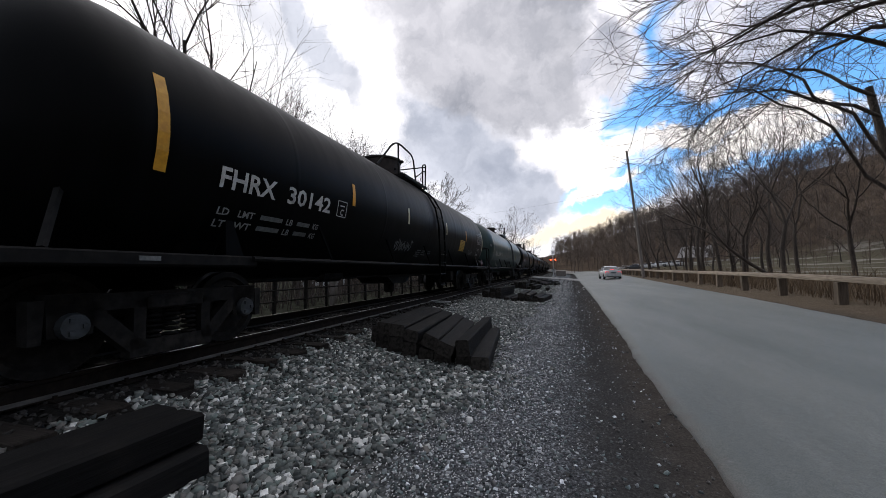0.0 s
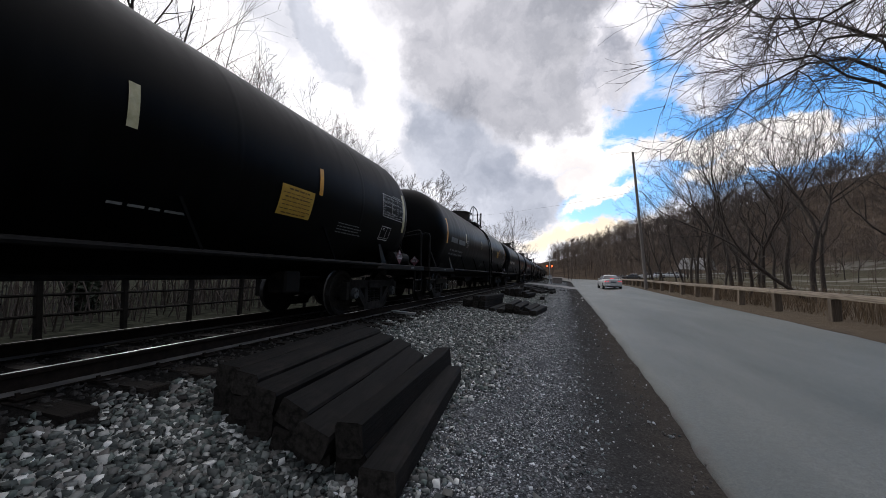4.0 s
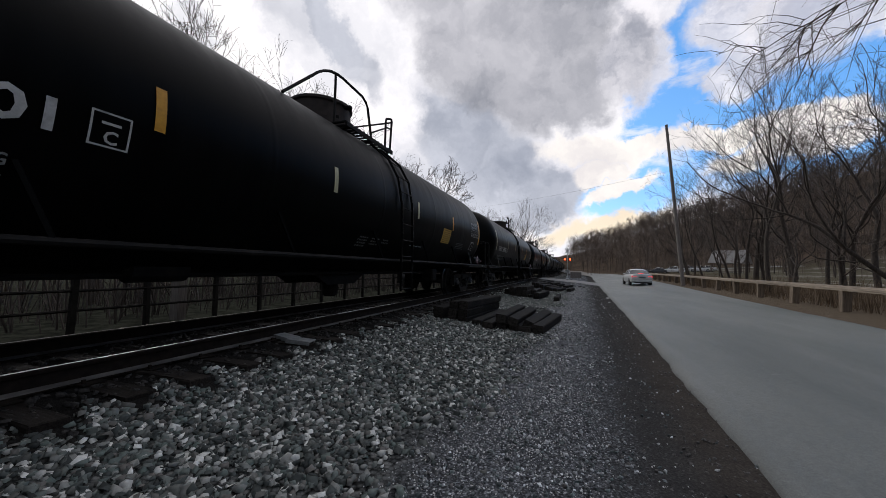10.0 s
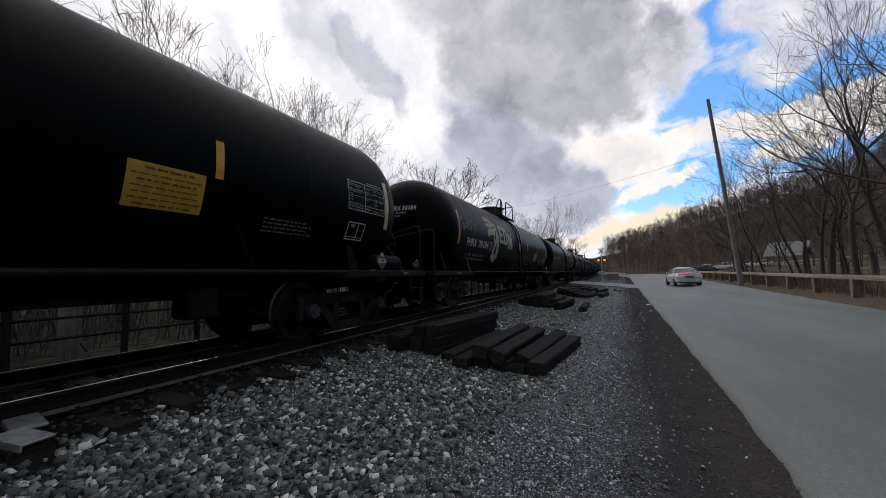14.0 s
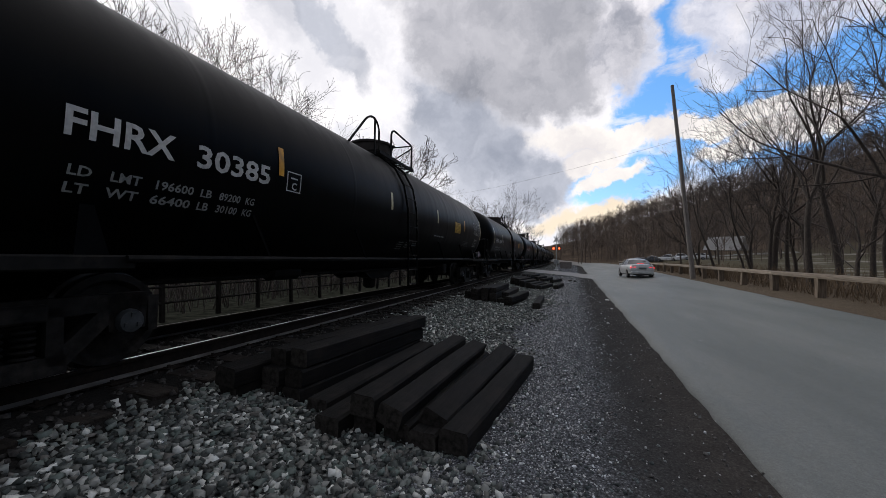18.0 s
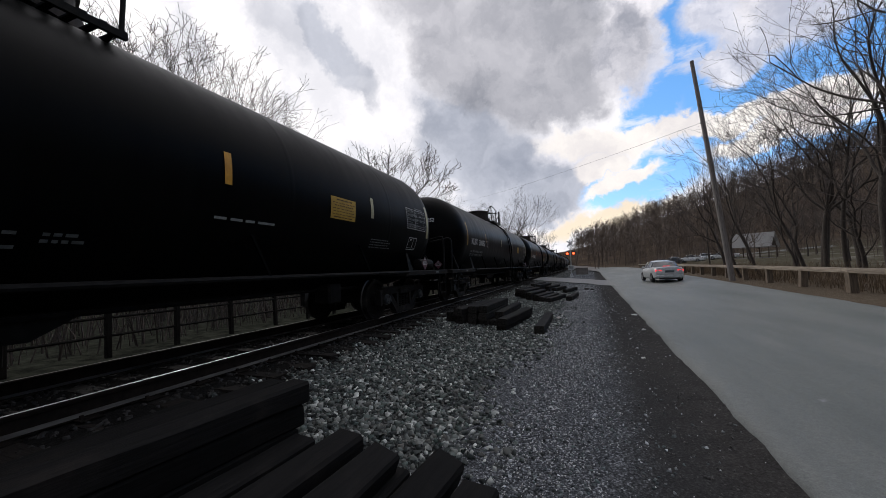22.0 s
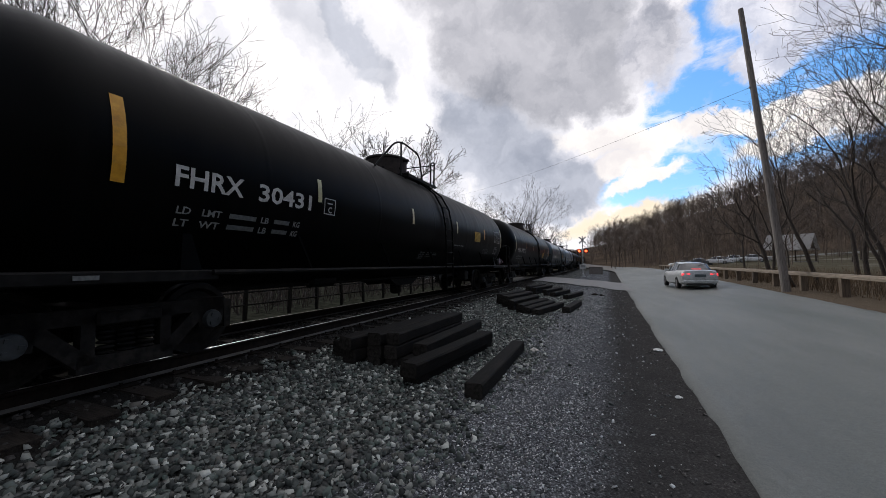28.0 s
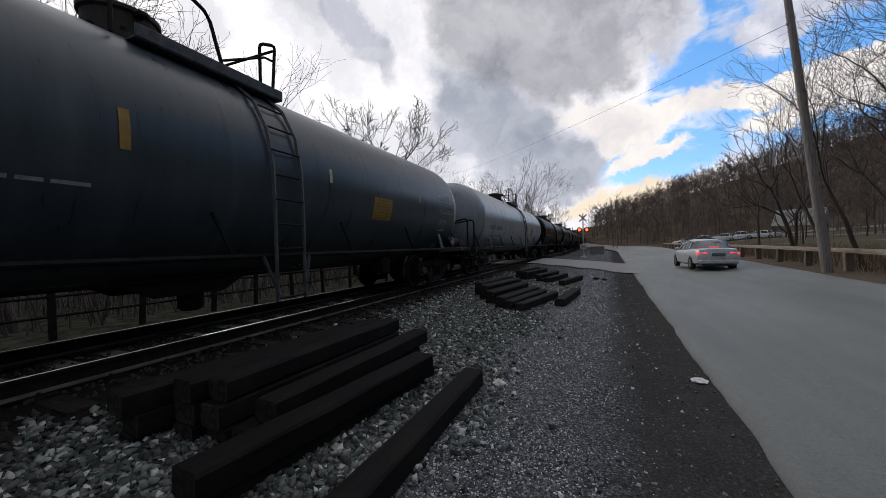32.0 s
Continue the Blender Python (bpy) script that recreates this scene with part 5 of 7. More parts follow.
reaching_tree(6, (10.6, 22.0, zg(10.6, 22.0) - 0.2), (9.7, 21.9, 6.8), [(4.3, 22.3, 5.8), (4.8, 21.2, 6.8), (5.6, 22.8, 6.6), (4.6, 20.2, 7.5)], 0.62)


# far woods on the hill, and scrub
def far_tree(seed, sprays):
    """A bare tree for the distance: trunk, boughs and sprays of twigs as three-sided sticks."""
    g = random.Random(seed)
    segs = []
    top = Vector((g.uniform(-0.6, 0.6), g.uniform(-0.6, 0.6), g.uniform(9, 11)))
    mid = top * 0.5 + Vector((g.uniform(-0.25, 0.25), g.uniform(-0.25, 0.25), 0))
    segs += [(Vector((0, 0, -0.3)), mid, 0.10, 0.07), (mid, top, 0.07, 0.025)]
    for k in range(11):
        f = g.uniform(0.25, 0.95)
        p = top * f
        a = g.uniform(0, 6.28)
        ln = (1.15 - f) * g.uniform(2.6, 4.4)
        d = Vector((math.cos(a) * 0.75, math.sin(a) * 0.75, g.uniform(0.45, 1.0))).normalized()
        q = p + d * ln
        segs.append((p, q, 0.055, 0.03))
        for j in range(sprays):
            u = p.lerp(q, g.uniform(0.35, 1.0))
            dd = (d + Vector((g.gauss(0, 0.55), g.gauss(0, 0.55), g.gauss(0.15, 0.4)))).normalized()
            segs.append((u, u + dd * g.uniform(0.9, 2.1) * (1.0 if sprays > 2 else 1.25), 0.036 if sprays > 2 else 0.05, 0.014))
    return segs


def far_woods():
    g = np.random.default_rng(9)
    protos = []
    for s in range(12):
        vs, fs = [], []
        for a, b, ra, rb in far_tree(60 + s % 6, 4 if s < 6 else 2):
            d = (b - a).normalized()
            s1 = d.cross(Vector((0.3, 1, 0.1))).normalized()
            u = s1.cross(d)
            k0 = len(vs)
            for p, rr in ((a, ra), (b, rb)):
                for k in range(3):
                    an = 2 * math.pi * k / 3
                    vs.append(tuple(p + rr * (math.cos(an) * s1 + math.sin(an) * u)))
            for k in range(3):
                fs.append((k0 + k, k0 + (k + 1) % 3, k0 + 3 + (k + 1) % 3, k0 + 3 + k))
        protos.append((np.array(vs), np.array(fs)))
    VV, FF, off = [], [], 0
    spots = []
    for _ in range(4300):
        a = math.radians(-8 + 78 * g.uniform() ** 1.0)
        d = 66 + 258 * g.uniform() ** 0.6
        x, y = d * math.sin(a), 20 + d * math.cos(a)
        if (x < road_right(y) + 4 and y < 112) or x < -1 or (x < 4 and y < 150) or (14 < x < 74 and 60 < y < 118 and g.uniform() < 0.9):
            continue
        spots.append((x, y))
    for _ in range(420):
        a = math.radians(g.uniform(-75, -8))
        d = 62 + 120 * g.uniform()
        x, y = d * math.sin(a) - 6, 20 + d * math.cos(a)
        if x < -14:
            spots.append((x, y))
    tall, small = set(spots), []
    for _ in range(1500):
        a = math.radians(-3 + 55 * g.uniform())
        d = 75 + 170 * g.uniform() ** 1.3
        x, y = d * math.sin(a), 20 + d * math.cos(a)
        if x > road_right(y) + 3 and not (15 < x < 72 and 60 < y < 120 and g.uniform() < 0.7):
            small.append((x, y))
    for _ in range(760):
        y = -5 + 170 * g.uniform()
        small.append((-15 - 22 * g.uniform() ** 1.3, y))
    for x, y in spots + small:
        v, f = protos[g.integers(6) + (6 if math.hypot(x, y - 20) > 150 else 0)]
        c, s = math.cos(an := g.uniform(0, 6.28)), math.sin(an)
        k = g.uniform(0.55, 1.2) * (1.0 if (x, y) in tall else 0.62 if x < 0 else 0.34)
        w = np.stack([v[:, 0] * c - v[:, 1] * s, v[:, 0] * s + v[:, 1] * c, v[:, 2]], 1) * k + (x, y, zg(x, y))
        VV.append(w)
        FF.append(f + off)
        off += len(v)
    tagged(obj("distant_woods", mesh_np("distant_woods", np.concatenate(VV), np.concatenate(FF), ["far_wood"])), "leafless brown woods covering the hillside", "woods", kind="stuff")


def scrub():
    g = np.random.default_rng(19)
    n = 26000
    y = 10 + 75 * g.uniform(0, 1, n) ** 1.2
    x = rail_line(y) + 0.3 + 9 * g.beta(1.0, 2.2, n)
    h = g.uniform(0.10, 0.95, n) ** 1.4 * (0.5 + 0.7 * (np.sin(x * 1.3 + y * 0.7) > 0))
    lean = g.normal(0, 0.28, (n, 2)) * h[:, None]
    a = g.uniform(0, np.pi, n)
    w = g.uniform(0.004, 0.012, n)
    base = np.stack([x, y, land(x, y) - 0.03], 1)
    side = np.stack([np.cos(a) * w, np.sin(a) * w, 0 * w], 1)
    mid = base + np.concatenate([lean * 0.35, (h * 0.6)[:, None]], 1)
    tip = base + np.concatenate([lean, h[:, None]], 1)
    V = np.stack([base - side, base + side, mid + side * 0.7, mid - side * 0.7, tip], 1).reshape(-1, 3)
    k = 5 * np.arange(n)[:, None]
    F = np.concatenate([k + (0, 1, 2), k + (0, 2, 3), k + (3, 2, 4)])
    tagged(obj("dead_brush", mesh_np("dead_brush", V, F, ["brush"])), "dead brown weeds and brush under the roadside trees", "brush", kind="stuff")


def undergrowth():
    """Dark bare stems of the thicket beyond the fence."""
    g = np.random.default_rng(23)
    n = 2600
    y = 6 + 62 * g.uniform(0, 1, n)
    x = -9.4 - 9 * g.beta(1.0, 1.8, n)
    h = g.uniform(0.5, 2.7, n) * (0.55 + 0.45 * np.sin(x * 0.9 + y * 0.55) ** 2)
    lean = g.normal(0, 0.24, (n, 2)) * h[:, None]
    a = g.uniform(0, np.pi, n)
    w = g.uniform(0.008, 0.03, n)
    base = np.stack([x, y, land(x, y) - 0.05], 1)
    V = []
    for f, q in ((0.0, 1.0), (0.55, 0.8), (1.0, 0.25)):
        c = base + np.concatenate([lean * f ** 1.6, (h * f)[:, None]], 1)
        for k in range(3):
            V.append(c + np.stack([np.cos(a + 2.094 * k) * w * q, np.sin(a + 2.094 * k) * w * q, 0 * w], 1))
    V = np.stack(V, 1).reshape(-1, 3)
    k = 9 * np.arange(n)[:, None]
    F = np.concatenate([k + (i + j, i + (j + 1) % 3, i + 3 + (j + 1) % 3, i + 3 + j) for i in (0, 3) for j in range(3)])
    tagged(obj("undergrowth", mesh_np("undergrowth", V, F, ["twig"])), "dark leafless undergrowth behind the fence", "undergrowth", kind="stuff")


far_woods()
scrub()
undergrowth()

# the pale drive and the lawn's few trees in the park below the hill
us, vs = np.linspace(0, 1, 40), np.linspace(0, 1, 3)
Uc, Vc = np.meshgrid(us, vs)
px, py = 26 + 26 * Uc, 120 + 2.2 * Vc + 7.0 * np.sin(2.2 * Uc)
V = np.stack([px, py, land(px, py) + 0.22], -1).reshape(-1, 3)
n = len(us)
i = (np.arange(len(vs) - 1)[:, None] * n + np.arange(n - 1)[None]).ravel()
tagged(obj("park_drive", mesh_np("park_drive", V, np.stack([i, i + 1, i + n + 1, i + n], 1), ["asphalt"], True)), "paved drive across the park below the hill", "road", kind="structure")
for x, y, s, a in ((33, 90, 0.6, 75), (26, 96, 0.65, 95), (58, 108, 0.7, 115), (44, 116, 0.6, 135), (22, 84, 0.6, 155), (64, 96, 0.7, 175), (50, 84, 0.6, 195), (38, 106, 0.6, 215), (31, 118, 0.7, 235), (40, 92, 0.6, 20), (47, 104, 0.7, 130), (36, 84, 0.55, 200), (54, 98, 0.65, 300), (29, 78, 0.55, 60)):
    plant(KINDS[0], x, y, s, a, "small bare tree standing on the park lawn", "trees in the park")


# ---- pole, cable, crossing signal ----
def build_pole():
    x, y = 8.25, 47.4
    e = thing("utility_pole", pose(x, y, zg(x, y)), "tall leaning weathered wooden utility pole behind the guard rail", "utility pole")
    bm = bmesh.new()
    top = Vector((-0.83, 1.2, 12.95))
    tube(bm, [Vector((0, 0, -0.3)) + (top - Vector((0, 0, -0.3))) * k / 6 for k in range(7)], [0.155 - 0.009 * k for k in range(7)], 12)
    shade_smooth(part("shaft", bm, "pole", e))
    bm = bmesh.new()
    lathe(bm, [(0, 0.03), (0.05, 0.05), (0.09, 0.05), (0.12, 0.025)], 8, "z", top * 0.70 + Vector((-0.12, 0, -0.06)))
    part("insulator", bm, "galvanised", e, "small grey insulator")
    a, b = Vector((x, y, zg(x, y))) + top * 0.70 + Vector((-0.12, 0, 0)), Vector((-30.0, 104.0, 16.5))
    bm = bmesh.new()
    tube(bm, [a.lerp(b, k / 24) - Vector((0, 0, 0.8 * 4 * (k / 24) * (1 - k / 24))) for k in range(25)], 0.008, 5)
    me = bpy.data.meshes.new("overhead_cable")
    bm.to_mesh(me)
    bm.free()
    me.materials.append(M["cable"])
    tagged(new("overhead_cable", me), "thin black overhead cable slung from the pole over the track", "cable")


build_pole()


def build_post():
    x, y = -9.0, 21.55
    e = thing("wooden_post", pose(x, y, zg(x, y), 0, 1, 8), "stout square weathered post standing beyond the track", "post")
    bm = bmesh.new()
    box(bm, -0.13, -0.13, -0.4, 0.13, 0.13, 4.35, bevel=0.02)
    part("shaft", bm, "pole", e)
    bm = bmesh.new()
    tube(bm, [(-0.16, -0.15, 4.15), (-0.16, 0.15, 4.15)], 0.03, 6)
    part("wire_bracket", bm, "galvanised", e)


build_post()


def build_signal():
    x, y = -0.45, 73.0
    e = thing("crossing_signal", pose(x, y, zg(x, y), 0, 0, 0), "level crossing signal with crossbuck and red lamps on a mast", "crossing signal")
    bm = bmesh.new()
    tube(bm, [(0, 0, 0), (0, 0, 4.75)], 0.06, 12)
    shade_smooth(part("mast", bm, "mast", e))
    bm = bmesh.new()
    lathe(bm, [(-0.05, 0.30), (0.12, 0.30), (0.16, 0.16), (0.42, 0.13), (0.45, 0.07)], 12)
    part("base", bm, "mast", e, "cast grey mast base")
    for a in (45, -45):
        bm = bmesh.new()
        box(bm, -0.52, -0.085, -0.075, 0.52, -0.075, 0.075, pose(0, 0, 4.25, 0, a, 0), 0.006)
        part("crossbuck_blade", bm, "mast", e, "pale grey crossbuck blade")
    bm = bmesh.new()
    box(bm, -0.45, -0.12, 2.98, 0.45, -0.06, 3.06, bevel=0.01)
    part("cross_arm", bm, "mast", e)
    for sx, lit in ((-0.37, "signal_red"), (0.37, "signal_red")):
        bm = bmesh.new()
        lathe(bm, [(-0.13, 0.10), (-0.13, 0.27), (-0.115, 0.275), (-0.10, 0.27), (-0.06, 0.12)], 20, "y", (sx, -0.02, 3.0))
        d = part("lamp_disc", bm, "signal_black", e, "round black lamp background")
        bm = bmesh.new()
        lathe(bm, [(-0.185, 0.06), (-0.175, 0.13), (-0.14, 0.145)], 18, "y", (sx, 0, 3.0))
        part("lens", bm, lit, d, "glowing red lens")
        bm = bmesh.new()
        for k in range(9):
            a0, a1 = math.pi * (k - 0.5) / 8, math.pi * (k + 0.5) / 8
            vs = [bm.verts.new((sx + 0.155 * math.cos(a), yy, 3.0 + 0.155 * math.sin(a))) for a, yy in ((a0, -0.13), (a1, -0.13), (a1, -0.34), (a0, -0.34))]
            bm.faces.new(vs)
        bmesh.ops.solidify(bm, geom=bm.faces[:], thickness=0.006)
        part("visor", bm, "signal_black", d, "black visor hood")
    bm = bmesh.new()
    box(bm, -0.34, -0.10, 0.95, 0.34, -0.085, 1.45, bevel=0.006)
    s = part("notice_board", bm, "sign_white", e, "white notice board with dark lines")
    bm = bmesh.new()
    for k in range(3):
        box(bm, -0.24, -0.106, 1.06 + 0.14 * k, 0.24, -0.101, 1.10 + 0.14 * k)
    part("lettering", bm, "signal_black", s)


# an added hut, in place of the train's dark far part past the crossing
def build_hut():
    x, y = 0.85, 88.0
    e = thing("equipment_hut", pose(x, y, zg(x, y)), "added brown hut standing in for a dark shape past the crossing", "hut")
    bm = bmesh.new()
    box(bm, -0.95, -0.8, -0.2, 0.95, 0.8, 1.1, bevel=0.02)
    w = part("wall", bm, "pole", e)
    bm = bmesh.new()
    box(bm, -0.3, -0.83, 0.05, 0.3, -0.805, 1.02, bevel=0.006)
    part("door", bm, "pole", w, "plain dark metal door")
    bm = bmesh.new()
    vs = [(-1.05, -0.9, 1.1), (1.05, -0.9, 1.1), (1.05, 0.9, 1.1), (-1.05, 0.9, 1.1), (-1.05, 0, 1.3), (1.05, 0, 1.3)]
    q = [bm.verts.new(v) for v in vs]
    for f in ((0, 1, 5, 4), (2, 3, 4, 5), (1, 2, 5), (3, 0, 4), (3, 2, 1, 0)):
        bm.faces.new([q[k] for k in f])
    part("roof", bm, "pole", e, "low dark metal roof")


build_signal()
build_hut()


# ---- cars ----
def build_car(paint, lit):
    """A saloon, nose along +y; the parts of one car."""
    e = new("car")
    st = [(-2.30, 0.70, 0.40, 0.62, 0.70), (-2.24, 0.80, 0.30, 0.80, 0.98), (-2.0, 0.86, 0.24, 0.86, 1.02), (-1.3, 0.89, 0.22, 0.90, 1.03), (-0.4, 0.90, 0.20, 0.88, 1.00),
          (0.6, 0.90, 0.20, 0.86, 0.97), (1.2, 0.89, 0.22, 0.82, 0.93), (1.8, 0.86, 0.24, 0.74, 0.82), (2.2, 0.78, 0.30, 0.62, 0.70), (2.36, 0.62, 0.38, 0.54, 0.60)]
    bm = bmesh.new()
    rings = []
    for y, w, z0, zb, zt in st:
        half = [(w * 0.80, z0), (w * 0.97, z0 + 0.10), (w, (z0 + zb) / 2), (w * 0.985, zb), (w * 0.90, zt - 0.03), (w * 0.55, zt), (0, zt + 0.015)]
        ring = half + [(-a, b) for a, b in half[-2::-1]]
        rings.append([bm.verts.new((a, y, b)) for a, b in ring])
    for A, B in zip(rings, rings[1:]):
        for k in range(len(A) - 1):
            bm.faces.new((A[k], A[k + 1], B[k + 1], B[k]))
        bm.faces.new((A[-1], A[0], B[0], B[-1]))
    bm.faces.new(rings[0][::-1])
    bm.faces.new(rings[-1])
    bmesh.ops.recalc_face_normals(bm, faces=bm.faces[:])
    body = shade_smooth(part("body", bm, paint, e), 40)
    # roof and glass house
    gh = [(-1.72, 0.70, 1.00), (-1.05, 0.62, 1.36), (-0.2, 0.62, 1.44), (0.35, 0.60, 1.40), (1.22, 0.70, 0.95)]
    bm = bmesh.new()
    rows = []
    for y, w, z in gh:
        rows.append([bm.verts.new(p) for p in ((w, y, z - 0.02), (w * 0.6, y, z + 0.02), (0, y, z + 0.03), (-w * 0.6, y, z + 0.02), (-w, y, z - 0.02))])
    base = [[bm.verts.new((s * 0.84, y, 0.94)) for s in (1, -1)] for y, w, z in gh]
    for i in range(4):
        for k in range(4):
            f = bm.faces.new((rows[i][k], rows[i][k + 1], rows[i + 1][k + 1], rows[i + 1][k]))
            f.material_index = 1 if i in (0, 3) else 0
        for s, k in ((0, 0), (1, 4)):
            f = bm.faces.new((rows[i][k], rows[i + 1][k], base[i + 1][s], base[i][s]))
            f.material_index = 1
    bmesh.ops.recalc_face_normals(bm, faces=bm.faces[:])
    shade_smooth(part("cabin", bm, (paint, "glass"), e, "roof and tinted windows"), 50)
    for s in (1, -1):
        for y in (-1.02, -0.1, 0.62):
            bm = bmesh.new()
            tube(bm, [(s * 0.845, y * 1.05, 0.95), (s * 0.64, y * 0.92, 1.37)], 0.025, 5)
            part("window_pillar", bm, paint, e)
        bm = bmesh.new()
        box(bm, s * 0.92 - 0.09, 0.72, 0.94, s * 0.92 + 0.09, 0.84, 1.06, bevel=0.03)
        part("mirror", bm, paint, e)
        bm = bmesh.new()
        box(bm, s * 0.62 - 0.19, -2.285, 0.70, s * 0.62 + 0.19, -2.10, 0.86, bevel=0.03)
        for v in bm.verts:
            v.co.y += 0.16 * max(0, abs(v.co.x) - 0.6)
        part("tail_lamp", bm, "tail" if lit else "signal_dull", e, "glowing red tail lamp" if lit else "red tail lamp")
        for y in (-1.38, 1.38):
            bm = bmesh.new()
            prof = [(-0.10, 0.20), (-0.10, 0.29), (-0.08, 0.325), (0.08, 0.325), (0.10, 0.29), (0.10, 0.20)]
            lathe(bm, prof, 20, "x", (s * 0.80, y, 0.325))
            w = shade_smooth(part("wheel", bm, "rubber", e, "black tyre"))
            bm = bmesh.new()
            lathe(bm, [(-0.02, 0.03), (0.095, 0.05), (0.105, 0.10), (0.09, 0.195), (0.10, 0.21)] if s > 0 else [(0.02, 0.03), (-0.095, 0.05), (-0.105, 0.10), (-0.09, 0.195), (-0.10, 0.21)], 15, "x", (s * 0.80, y, 0.325))
            part("rim", bm, "alloy", w, "silver wheel rim")
    bm = bmesh.new()
    box(bm, -0.26, -2.325, 0.66, 0.26, -2.30, 0.80, bevel=0.006)
    part("number_plate", bm, "plate", e, "dark number plate")
    bm = bmesh.new()
    box(bm, -0.78, -2.33, 0.32, 0.78, -2.18, 0.52, bevel=0.05)
    b = part("bumper", bm, paint, e)
    bm = bmesh.new()
    box(bm, -0.60, -2.30, 0.22, 0.60, -2.1, 0.325, bevel=0.02)
    part("valance", bm, "trim", b)
    bm = bmesh.new()
    box(bm, -0.22, -1.66, 1.055, 0.22, -1.60, 1.085, bevel=0.008)
    part("brake_light", bm, "tail" if lit else "signal_dull", e, "high-mounted red brake light")
    return e


sedan = build_car("silver", True)
tagged(sedan, "silver saloon car stopped on the road with its brake lights lit", "car")
sedan.name = "car"
sedan.matrix_basis = pose(5.9, 53.2, zg(5.9, 53.2) + 0.055, 0, 0, 3.0)
white = build_car("white_car", False)
tagged(white, "white car parked in the lot beyond the guard rail", "car", "parked cars")
white.matrix_basis = pose(22.0, 112, zg(22, 112), 0, 0, 60)
for x, y, a in ((24.6, 113, 75), (27.2, 112, 70), (20.0, 118, 80), (17.0, 116, 95), (29.5, 117, 75)):
    copy_thing(white, pose(x, y, zg(x, y), 0, 0, a))
dark = build_car("dark_car", False)
tagged(dark, "dark car parked in the lot beyond the guard rail", "car", "parked cars")
dark.matrix_basis = pose(19.0, 113, zg(19.0, 113), 0, 0, 80)
for x, y, a in ((-14, 62, 20), (-17, 66, 15)):
    copy_thing(white, pose(x, y, zg(x, y), 0, 0, a))


# ---- house beyond the track ----
def build_house():
    x, y = -35.0, 58.0
    e = thing("house", pose(x, y, zg(x, y), 0, 0, 40), "pale clapboard house with a grey gable roof beyond the track", "house")
    w, l, h, rise = 3.4, 4.2, 3.4, 2.0
    bm = bmesh.new()
    vs = [bm.verts.new(p) for p in ((-w, -l, -0.6), (w, -l, -0.6), (w, -l, h), (0, -l, h + rise), (-w, -l, h))]
    f = bm.faces.new(vs)
    top = bmesh.ops.extrude_face_region(bm, geom=[f])
    for v in top["geom"]:
        if isinstance(v, bmesh.types.BMVert):
            v.co.y = l
    bmesh.ops.recalc_face_normals(bm, faces=bm.faces[:])
    wall = part("wall", bm, "siding", e, "pale clapboard walls")
    for s in (1, -1):
        bm = bmesh.new()
        vs = [bm.verts.new(p) for p in ((s * (w + 0.4), -l - 0.4, h - 0.16), (s * (w + 0.4), l + 0.4, h - 0.16), (0, l + 0.4, h + rise + 0.08), (0, -l - 0.4, h + rise + 0.08))]
        bm.faces.new(vs if s > 0 else vs[::-1])
        bmesh.ops.solidify(bm, geom=bm.faces[:], thickness=-0.14)
        part("roof_slope", bm, "roof", e)
    for sx, yy in ((1, -2.2), (1, 0.4), (1, 2.6)):
        bm = bmesh.new()
        for a, b, c, d in ((-0.5, 0.5, 2.3, 2.4), (-0.5, 0.5, 0.9, 1.0), (-0.5, -0.42, 0.9, 2.4), (0.42, 0.5, 0.9, 2.4), (-0.03, 0.03, 0.9, 2.4)):
            box(bm, sx * w, yy + a, c, sx * (w + 0.05), yy + b, d)
        win = part("window", bm, "sign_white", wall, "white window frame")
        bm = bmesh.new()
        box(bm, sx * (w + 0.005), yy - 0.42, 1.0, sx * (w + 0.015), yy + 0.42, 2.3)
        part("pane", bm, "glass", win)
    for xx in (-1.5, 1.5):
        bm = bmesh.new()
        for a, b, c, d in ((-0.5, 0.5, 2.3, 2.4), (-0.5, 0.5, 0.9, 1.0), (-0.5, -0.42, 0.9, 2.4), (0.42, 0.5, 0.9, 2.4)):
            box(bm, xx + a, -l - 0.05, c, xx + b, -l, d)
        win = part("window", bm, "sign_white", wall, "white window frame")
        bm = bmesh.new()
        box(bm, xx - 0.42, -l - 0.015, 1.0, xx + 0.42, -l - 0.005, 2.3)
        part("pane", bm, "glass", win)


build_house()


